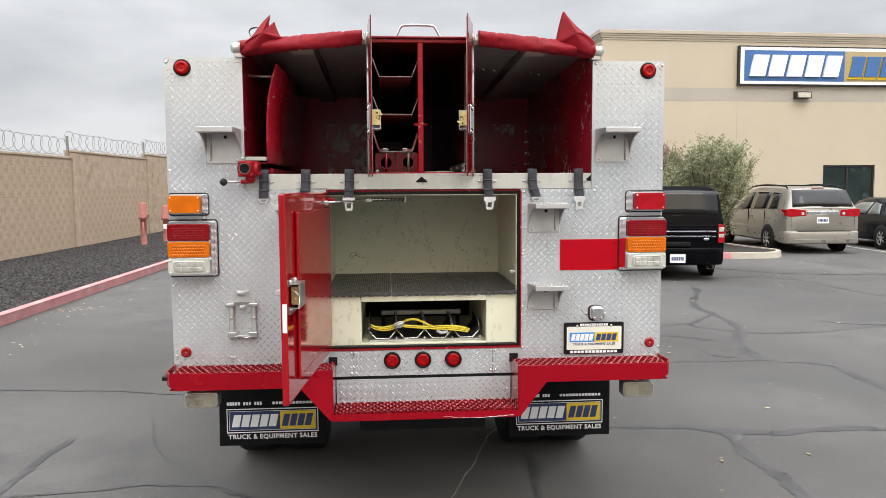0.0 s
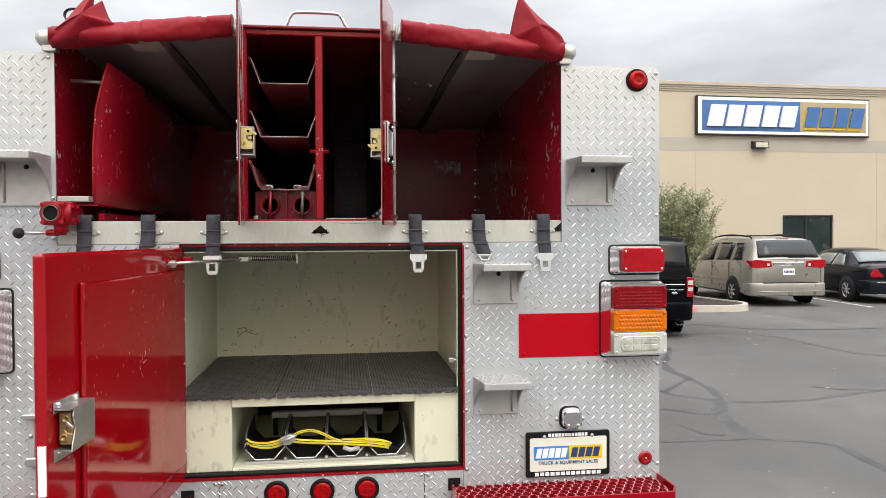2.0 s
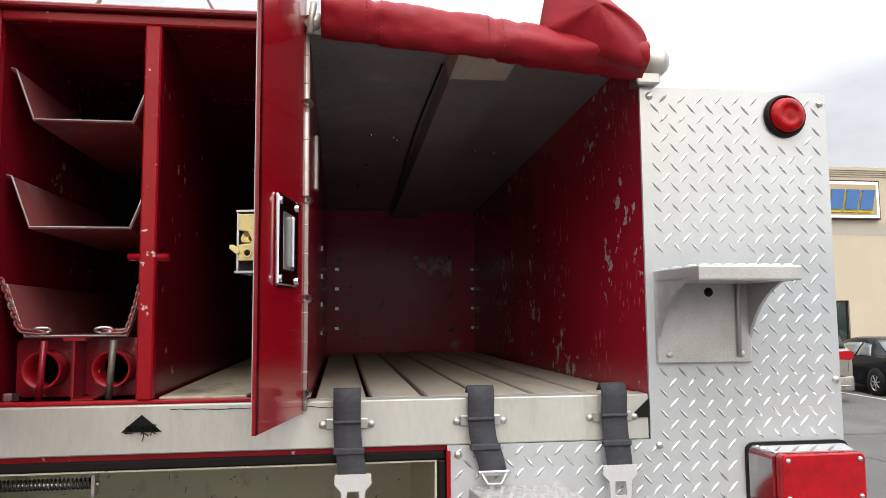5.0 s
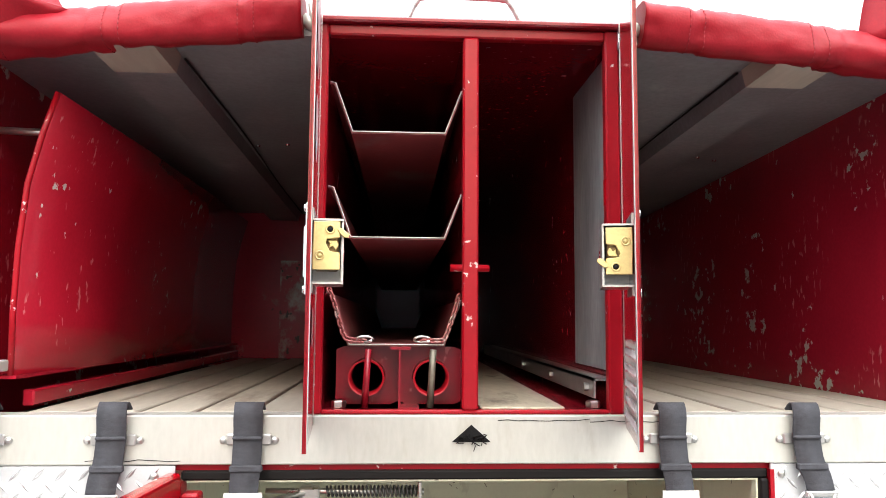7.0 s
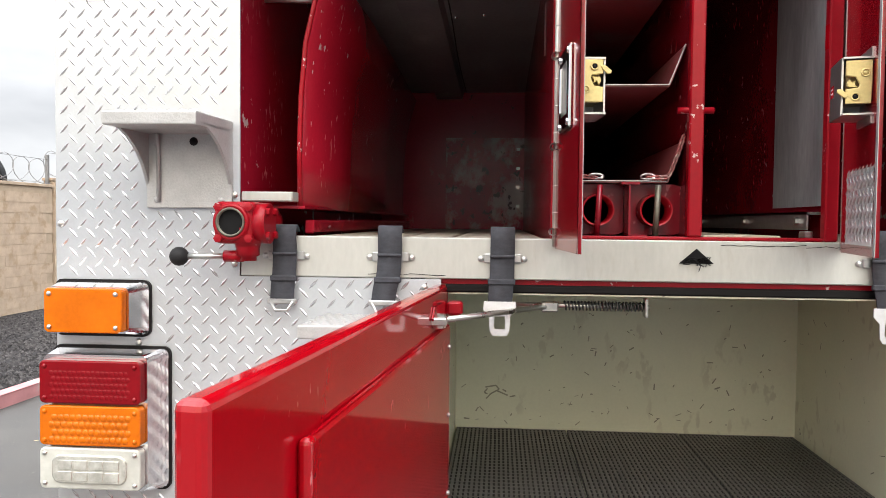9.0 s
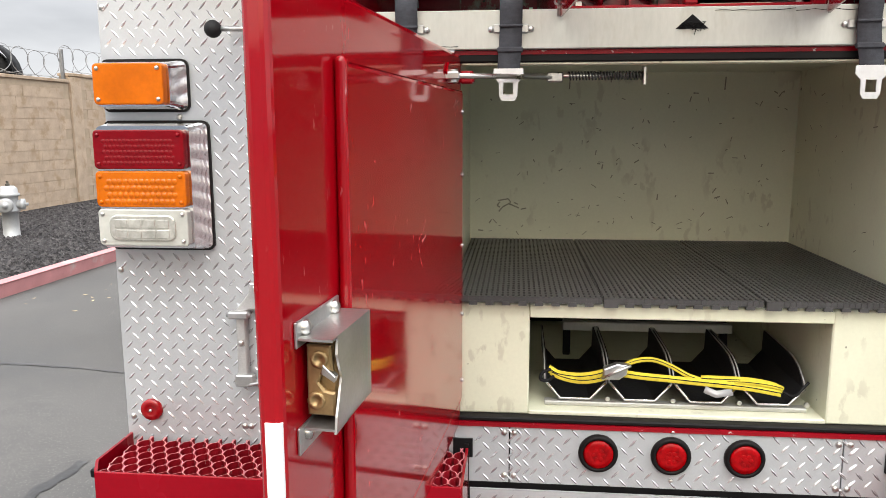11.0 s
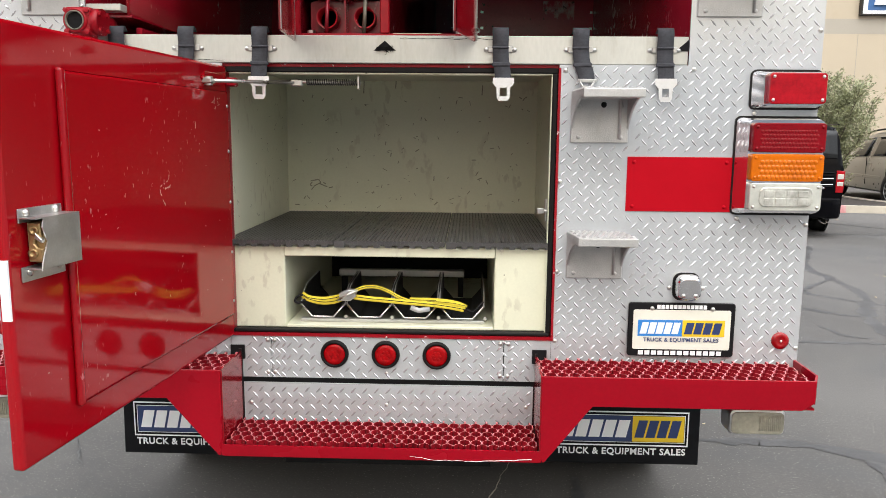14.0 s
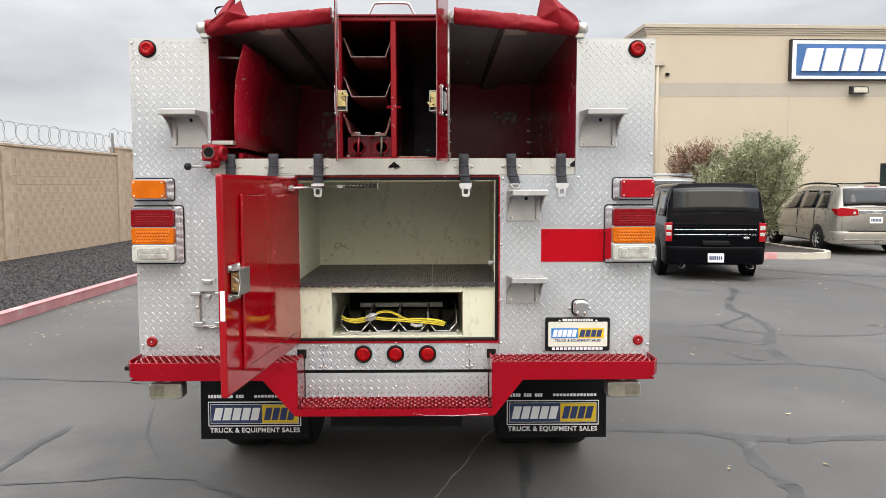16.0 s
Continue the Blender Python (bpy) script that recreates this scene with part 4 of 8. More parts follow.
# local: x along the door from its hinge, y towards the inner face, z up
DM = Matrix.Translation(HINGE) @ Matrix.Rotation(math.atan2(door_dir.y, door_dir.x), 4, "Z")
door = new("compartment_door")
door.empty_display_size = 0.1
door.parent = truck
door.matrix_local = DM
tagged(door, "glossy red steel door standing open, scratched inside")
bm = B()
box(bm, 0.0, DL, -0.004, 0.022, 0.985, 1.797, 0.008, 3)
part("door_shell", bm, "reddoor", door)
bm = B()
box(bm, 0.012, DL - 0.166, 0.0222, 0.030, 1.055, 1.722, 0.006, 2)
part("inner_pan", bm, "reddoor", door, "raised red inner pan, scratched")
bm = B()
box(bm, DL - 0.181, DL - 0.162, 0.0225, 0.036, 1.052, 1.726, 0.006, 3)
part("pan_bead", bm, "reddoor", door)
bm = B()
box(bm, DL - 0.006, DL + 0.0015, 0.004, 0.0205, 1.270, 1.380, 0.0005)
part("reflective_strip", bm, "white", door, "white reflective strip on the door edge")
IN = pose(0, 0, 0, -90, 0, 0)
for z in (1.10, 1.25, 1.40, 1.55, 1.68):
    bm = B()
    lathe(bm, [(0.005, 0), (0.0042, 0.003), (0, 0.0042)], Matrix.Translation((0.022, 0.0298, z)) @ IN, 8)
    part("hinge_screw", bm, "steel", door)
# scratches down to the primer on the inner pan
rnd = random.Random(31)
v, f = [], []


def scratch(x, z, length, angle, width, wander):
    """A broken, wandering scratch of short strokes on the pan."""
    for k in range(max(1, int(length / 0.005))):
        angle += rnd.gauss(0, wander)
        step = rnd.uniform(0.003, 0.0065)
        dx, dz, w = math.cos(angle) * step, math.sin(angle) * step, width * rnd.uniform(0.4, 1.3)
        if rnd.random() < 0.78:
            i = len(v)
            nx, nz = -math.sin(angle) * w / 2, math.cos(angle) * w / 2
            v.extend([(x - nx, 0.0303, z - nz), (x + dx - nx * 0.6, 0.0303, z + dz - nz * 0.6), (x + dx + nx * 0.6, 0.0303, z + dz + nz * 0.6), (x + nx, 0.0303, z + nz)])
            f.append((i, i + 1, i + 2, i + 3))
        x, z = x + dx, z + dz


PAN = DL - 0.19
scratch(PAN * 0.50, 1.50, 0.11, -1.5, 0.0042, 0.35)
scratch(PAN * 0.54, 1.47, 0.05, -1.9, 0.0045, 0.6)
for k in range(30):
    scratch(rnd.uniform(0.06, PAN - 0.03), rnd.uniform(1.25, 1.69) if k % 5 else rnd.uniform(1.09, 1.25), rnd.choice((0.003, 0.004, 0.006, 0.010, 0.022)), rnd.gauss(-1.2, 0.6), rnd.uniform(0.0014, 0.0038), 0.4)
for k in range(9):
    scratch(PAN * 0.30 + rnd.gauss(0, 0.03), 1.60 + rnd.gauss(0, 0.03), 0.008, rnd.gauss(-1.9, 0.3), 0.002, 0.3)
for k in range(12):
    scratch(0.07 + rnd.random() * 0.05, 1.70 - rnd.random() * 0.02, 0.012, rnd.gauss(0.3, 0.7), 0.003, 0.5)
raw("scratch_mark", v, f, "nick", door, "pale scratches through the red paint", "stuff")
# latch in its bent sheet housing
hx, le = DL - 0.155, DL - 0.013
boxes("latch_flange", door, "steel", [(hx, le - 0.018, 0.0223, 0.0255, 1.334, 1.362), (hx, le - 0.018, 0.0223, 0.0255, 1.442, 1.468)], 0.001)
bm = B()
prism(bm, [(hx, 1.360), (le - 0.026, 1.356), (le - 0.030, 1.372), (le - 0.046, 1.408), (le - 0.034, 1.434), (le - 0.038, 1.450), (hx, 1.450)], 0.0575, 0.060, "xz")
cover_ = part("latch_housing", bm, "steel", door, "dented bent sheet-metal latch cover")
boxes("housing_side", cover_, "steel", [(hx, le - 0.020, 0.0255, 0.060, 1.4500, 1.4525), (hx, le - 0.028, 0.0255, 0.060, 1.3575, 1.360), (hx - 0.0025, hx, 0.0255, 0.060, 1.3575, 1.4525)])
bm = B()
box(bm, le - 0.085, le - 0.044, 0.0265, 0.056, 1.368, 1.444, 0.003)
rot_ = part("rotary_latch", bm, "dullbrass", door, "worn brassy rotary latch")
OUT = pose(0, 0, 0, 0, 90, 0)
bm = B()
prism(bm, [(0.027, 1.442), (0.052, 1.442), (0.054, 1.414), (0.042, 1.412), (0.039, 1.404), (0.045, 1.396), (0.056, 1.394), (0.055, 1.370), (0.027, 1.370)], le - 0.044, le - 0.036, "yz", 0.002)
part("latch_plate", bm, "dullbrass", rot_)
for yy, z in ((0.041, 1.428), (0.037, 1.386)):
    bm = B()
    lathe(bm, [(0.009, 0), (0.009, 0.003), (0.005, 0.003), (0.0045, 0.0005), (0, 0.0005)], Matrix.Translation((le - 0.036, yy, z)) @ OUT, 14)
    part("boss", bm, "dullbrass", rot_)
bm = B()
prism(bm, [(0.045, 1.424), (0.058, 1.412), (0.056, 1.406), (0.043, 1.414)], le - 0.042, le - 0.032, "yz", 0.001)
part("latch_pawl", bm, "galv", rot_)
for x, z in ((hx + 0.02, 1.459), (hx + 0.105, 1.459), (hx + 0.02, 1.352), (hx + 0.105, 1.352)):
    bm = B()
    lathe(bm, [(0.008, 0), (0.008, 0.004), (0.004, 0.007), (0, 0.007)], Matrix.Translation((x, 0.0255, z)) @ IN, 8)
    part("latch_bolt", bm, "galv", door)
bm = B()
prism(bm, [(0.06, 1.735), (0.15, 1.735), (0.17, 1.752), (0.15, 1.77), (0.06, 1.77)], 0.0221, 0.026, "xz", 0.001)
part("arm_plate", bm, "reddoor", door)
# gas-free spring arm that holds the door
bm = B()
tube(bm, [(-0.482, -0.155, 1.745), (-0.40, -0.08, 1.748), (-0.27, 0.045, 1.753)], 0.0055, 8)
lathe(bm, [(0.012, -0.012), (0.012, 0.012)], Matrix.Translation((-0.47, -0.145, 1.745)), 10)
box(bm, -0.49, -0.455, -0.165, -0.135, 1.738, 1.752, 0.002)
box(bm, -0.285, -0.25, 0.035, 0.055, 1.742, 1.763, 0.003)
tube(bm, [(-0.34, 0.045, 1.756), (-0.075, 0.045, 1.754)], 0.005, 8)
box(bm, -0.085, -0.079, 0.032, 0.058, 1.735, 1.772, 0.001)
arm = part("door_stay", bm, "galv", truck, "zinc rod and coil spring door stay")
bm = B()
pts = [(-0.24 + 0.16 * k / 300, 0.045 + 0.0082 * math.cos(k * 2 * math.pi / 12.5), 1.755 + 0.0082 * math.sin(k * 2 * math.pi / 12.5)) for k in range(300)]
tube(bm, pts, 0.0018, 5)
part("coil_spring", bm, "springsteel", arm)
bm = B()
box(bm, -0.466, -0.436, -0.01, 0.02, 1.738, 1.764, 0.004)
part("stay_bracket", bm, "redframe", arm)

# ---------------------------------------------------------------- hose bed
def ceil_z(x, y=0.0):
    return 2.522 - 0.031 * y


for x0, x1 in ((-0.890, -0.876), (0.876, 0.890)):
    bm = B()
    prism(bm, [(0.008, 1.80), (1.80, 1.80), (1.80, 2.4665), (0.008, 2.5222)], x0, x1, "yz")
    part("hose_bed_side", bm, "redworn", truck, "red hose bed wall with scraped paint")
boxes("hose_bed_end", truck, "redend", [(-0.89, -0.258, 1.78, 1.80, 1.86, 2.52), (0.268, 0.89, 1.78, 1.80, 1.86, 2.52)], 0, "scraped dark red end wall of the hose bed")
# scraped paint low on the end wall, with reflected sky painted in as pale blotches
boxes("worn_panel", truck, "bare", [(-0.60, -0.262, 1.779, 1.7796, 1.872, 2.275), (0.62, 0.78, 1.779, 1.7796, 2.19, 2.28)], 0, "end wall panel of scraped paint with reflected sky put into its colour")
for s in (-1, 1):
    bm = B()
    prism(bm, [(-0.012, ceil_z(0, -0.012)), (1.80, ceil_z(0, 1.80)), (1.80, ceil_z(0, 1.8) + 0.012), (-0.012, ceil_z(0, 0) + 0.012)], min(s * 0.26, s * 0.89), max(s * 0.26, s * 0.89), "yz")
    part("hose_bed_lid", bm, "ceil", truck, "dark grey lining of the hose bed lid")
    c = 0.585
    for nm, y0, y1, e, mat_, lab in (("lid_beam", 0.095, 1.76, 0.0, "ceil", "dark hat-section beam under the lid"), ("beam_end", -0.03, 0.095, 0.001, "slat", "pale bare end of the lid beam")):
        bm = B()
        rows = []
        for y in (y0, y1):
            zt = ceil_z(0, y)
            rows.append([bm.verts.new((s * (c + dx), y, zt - d)) for dx, d in ((-0.062 - e, -0.002), (-0.054 - e, 0.032 + e), (0.054 + e, 0.032 + e), (0.062 + e, -0.002))])
        for k in range(4):
            bm.faces.new((rows[0][k], rows[0][(k + 1) % 4], rows[1][(k + 1) % 4], rows[1][k]))
        bm.faces.new(rows[0])
        bm.faces.new(rows[1])
        part(nm, bm, mat_, truck, lab)
    bm = B()
    tube(bm, smooth_path([(s * (c - 0.068), 0.1, ceil_z(0, 0.1) - 0.004), (s * (c - 0.075), 0.6, ceil_z(0, 0.6) - 0.005), (s * (c - 0.067), 1.2, ceil_z(0, 1.2) - 0.004), (s * (c - 0.07), 1.76, ceil_z(0, 1.76) - 0.004)]), 0.0022, 6)
    part("lid_cable", bm, "black", truck)
# daylight through tiny holes in the lid, put in as bright chrome dots
for x, y in ((0.40, 0.62), (0.46, 0.64), (0.47, 0.66), (0.40, 0.95), (0.38, 1.25), (0.62, 1.2), (0.66, 1.22), (0.70, 0.75), (0.76, 0.78), (-0.42, 0.7), (-0.5, 0.72)):
    bm = B()
    lathe(bm, [(0.006, 0), (0.005, -0.004), (0, -0.005)], Matrix.Translation((x, y, ceil_z(x, y) - 0.0005)), 8)
    part("lid_rivet", bm, "chrome", truck)

# slatted floor
for x0, x1, n in ((-0.745, -0.275, 5), (0.275, 0.872, 6)):
    w = (x1 - x0) / n
    for i in range(n):
        bm = B()
        box(bm, x0 + i * w + 0.005, x0 + (i + 1) * w - 0.005, 0.052, 1.778, 1.868, 1.886, 0.0025)
        part("slat", bm, "slat", truck)
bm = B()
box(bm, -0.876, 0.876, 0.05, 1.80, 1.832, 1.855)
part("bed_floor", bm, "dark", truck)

# partition on the kerb side bay, bulged at its front edge
bm = B()
rows = []
for y, dx in ((0.05, 0.0), (0.5, 0.01), (1.1, 0.0), (1.74, -0.015)):
    row = []
    for z, xx in ((1.945, -0.768), (2.05, -0.769), (2.16, -0.766), (2.27, -0.757), (2.36, -0.737), (2.432, -0.716)):
        fwd = 0.0 if y > 0.06 else -0.004 * math.sin((z - 1.945) / 0.487 * math.pi)
        row.append((xx + dx, y + fwd, z - (0.0 if y < 0.06 else 0.004)))
    rows.append(row)
vs = [[bm.verts.new(p) for p in r] for r in rows]
for a, b in zip(vs, vs[1:]):
    for k in range(5):
        bm.faces.new((a[k], a[k + 1], b[k + 1], b[k])).smooth = True
thick(bm, 0.006)
partn = part("bed_partition", bm, "redsheet", truck, "bent red sheet partition in the hose bed")
bm = B()
tube(bm, [(p[0], p[1] - 0.001, p[2]) for p in rows[0]], 0.0055, 8)
part("partition_edge", bm, "redframe", partn)
bm = B()
tube(bm, [(-0.878, 0.16, 2.39), (-0.728, 0.16, 2.385)], 0.007, 8)
part("partition_rod", bm, "steel", partn, "bare steel spacer rod")
bm = B()
box(bm, -0.875, -0.757, 0.045, 1.76, 1.94, 1.946)
box(bm, -0.772, -0.752, 0.10, 1.76, 1.889, 1.918, 0.003)
part("partition_base", bm, "redsheet", partn)
bm = B()
box(bm, -0.872, -0.770, 0.0, 0.05, 1.953, 1.972, 0.002)
part("partition_angle", bm, "rail", partn, "bright aluminium angle")
for z in (1.98, 2.06, 2.14, 2.22):
    boxes("wall_clip", truck, "galv", [(0.2685, 0.272, 0.85, 0.87, z, z + 0.012), (-0.262, -0.2585, 0.85, 0.87, z, z + 0.012), (0.30, 0.315, 1.775, 1.779, z, z + 0.012),
                                       (0.86, 0.872, 1.775, 1.779, z, z + 0.010), (-0.30, -0.285, 1.775, 1.779, z, z + 0.012)])
boxes("hinge_plate", truck, "steel", [(0.262, 0.276, 0.30, 0.33, 2.30, 2.42), (-0.27, -0.256, 0.30, 0.33, 2.30, 2.42)], 0.003)

# ---------------------------------------------------------------- centre locker
DEEP = 3.2
bm = B()
box(bm, -0.2485, 0.237, 0.013, 0.035, 2.536, 2.5555, 0.003)
locker = part("centre_locker", bm, "redframe", truck, "red locker frame with chipped edges")
boxes("frame_post", locker, "redframe", [(-0.2695, -0.2485, 0.012, 0.035, 1.8865, 2.556), (0.237, 0.262, 0.012, 0.035, 1.8865, 2.556)], 0.003)
boxes("frame_sill", locker, "redframe", [(-0.2485, 0.237, 0.013, 0.035, 1.8862, 1.893)], 0.002)
bm = B()
box(bm, -0.0137, 0.0133, 0.011, 0.035, 1.893, 2.536, 0.003)
part("centre_post", bm, "redframe", locker)
boxes("locker_wall", locker, "redlocker", [(-0.268, -0.255, 0.035, DEEP, 1.886, 2.5555), (0.258, 0.268, 0.035, DEEP, 1.886, 2.5555), (-0.010, 0.009, 0.035, DEEP, 1.886, 2.5555),
                                         (-0.268, 0.268, DEEP, DEEP + 0.02, 1.87, 2.5555)])
boxes("locker_top", locker, "redlocker", [(-0.268, 0.268, -0.001, DEEP + 0.02, 2.5555, 2.566)], 0.003)
boxes("locker_floor", locker, "redlocker", [(-0.268, 0.268, 0.02, DEEP, 1.872, 1.886)])
bm = B()
tube(bm, [(-0.034, 0.024, 2.132), (0.033, 0.024, 2.132)], 0.0065, 10)
part("post_pin", bm, "redframe", locker)
for zb, deep in ((2.376, 2.4), (2.187, 2.4), (2.0, 2.4)):
    bm = B()
    pr = [(-0.248, zb + 0.090), (-0.239, zb + 0.088), (-0.207, zb), (-0.043, zb), (-0.013, zb + 0.078)]
    fr, bk = [bm.verts.new((a, 0.06, b)) for a, b in pr], [bm.verts.new((a, deep, b)) for a, b in pr]
    for k in range(len(pr) - 1):
        bm.faces.new((fr[k], fr[k + 1], bk[k + 1], bk[k]))
    thick(bm, 0.003)
    tray = part("tool_tray", bm, "tray", truck, "bent red sheet tray with bare edge")
    bm = B()
    tube(bm, [(x, 0.058, z) for x, z in pr], 0.0015, 6)
    part("tray_edge", bm, "cast", tray, "bare pale sheet edge")
# pipe tubes below the trays
bm = B()
box(bm, -0.1205, -0.1165, 0.03, 0.30, 1.8935, 1.997)
box(bm, -0.135, -0.1, 0.028, 0.30, 1.992, 1.997)
box(bm, -0.119, -0.085, 0.028, 0.30, 1.8935, 1.896)
part("tube_bay", bm, "redlocker", locker)
for c in (-0.176, -0.064):
    bm = B()
    lathe(bm, [(0.0315, 0.0), (0.0315, -0.4), (0.0280, -0.4), (0.0280, 0.0), (0.0315, 0.0)], at_rear(c, 1.943, 0.050), 24)
    sleeve = part("pipe_sleeve", bm, "redframe", locker, "short red steel pipe sleeve")
    # dark liner deeper in the sleeve: the pipe's inner shade put into colour
    bm = B()
    lathe(bm, [(0.0278, -0.06), (0.0276, -0.39), (0, -0.39)], at_rear(c, 1.943, 0.050), 24)
    part("sleeve_bore", bm, "dark", sleeve, "dark liner standing in for the shade inside the pipe")
    bm = B()
    hole, edge = [], []
    for k in range(32):
        a = (k + 0.5) * 2 * math.pi / 32
        u, w_ = math.cos(a), math.sin(a)
        q = min(0.055 / max(abs(u), 1e-6), 0.0505 / max(abs(w_), 1e-6))
        hole.append(bm.verts.new((c + 0.032 * u, 0.095, 1.943 + 0.032 * w_)))
        edge.append(bm.verts.new((c + q * u, 0.095, 1.945 + q * w_)))
    for k in range(32):
        bm.faces.new((hole[k], hole[(k + 1) % 32], edge[(k + 1) % 32], edge[k]))
    thick(bm, 0.004)
    part("bay_panel", bm, "redlocker", locker)
    bm = B()
    tube(bm, [(c - 0.002, 0.048, 1.893), (c + 0.003, 0.050, 1.992)], 0.006, 8)
    part("sleeve_pin", bm, "redlocker" if c < -0.1 else "pipe", locker)
for x, y in ((-0.222, 0.05), (0.218, 0.05)):
    bm = B()
    lathe(bm, [(0.013, 0), (0.013, 0.010), (0.011, 0.012), (0, 0.012)], Matrix.Translation((x, y, 1.8935)), 6, False)
    part("locker_bolt", bm, "galv", locker)
for s, pts in ((-1, [(-0.242, 0.04, 2.096), (-0.232, 0.045, 2.07), (-0.224, 0.05, 2.04), (-0.214, 0.055, 2.013), (-0.20, 0.058, 2.008), (-0.18, 0.06, 2.006)]),
               (1, [(-0.018, 0.04, 2.085), (-0.024, 0.045, 2.06), (-0.032, 0.05, 2.035), (-0.042, 0.055, 2.010), (-0.06, 0.058, 2.007), (-0.08, 0.06, 2.006)])):
    bm = B()
    path = smooth_path(pts, 4)
    for i in range(0, len(path) - 1):
        a, b = path[i], path[i + 1]
        d = (b - a).normalized()
        s1 = d.orthogonal().normalized()
        if i % 2:
            s1 = d.cross(s1)
        c0 = (a + b) / 2
        ring = [c0 + d * math.cos(k * math.pi / 4) * 0.0066 + s1 * math.sin(k * math.pi / 4) * 0.0042 for k in range(8)]
        tube(bm, ring, 0.0019, 5, closed=True)
    part("chain", bm, "chain", locker, "short rusty retaining chain")
    bm = B()
    ring = [Vector((pts[-1][0] + 0.014 * math.cos(k * math.pi / 6), 0.058 + 0.004 * math.sin(k), 2.009 + 0.005 * math.sin(k * math.pi / 6))) for k in range(12)]
    tube(bm, ring, 0.0026, 6, closed=True)
    part("chain_hook", bm, "steel", locker)
bm = B()
box(bm, 0.02, 0.165, 0.03, 1.9, 1.8870, 1.8965, 0.002)
part("locker_board", bm, "board", locker, "plain wooden floor board")
bm = B()
box(bm, 0.2535, 0.2575, 0.055, 0.33, 1.955, 2.53)
box(bm, 0.2485, 0.2535, 0.055, 0.062, 1.955, 2.53, 0.001)
part("grey_liner", bm, "patch", locker, "bare grey metal liner sheet")
boxes("warning_label", locker, "sticker", [(0.2362, 0.2369, 0.016, 0.031, 2.245, 2.290)], 0, "narrow red warning label")
bm = B()
box(bm, 0.222, 0.2575, 0.06, 1.8, 1.938, 1.943)
box(bm, 0.222, 0.226, 0.06, 1.8, 1.908, 1.943)
part("locker_angle", bm, "steel", locker)
for y in (0.1, 0.42, 0.8):
    bm = B()
    lathe(bm, [(0.008, 0), (0.008, 0.008), (0, 0.008)], Matrix.Translation((0.222, y, 1.925)) @ pose(0, 0, 0, 0, -90, 0), 6, False)
    part("angle_bolt", bm, "galv", locker)


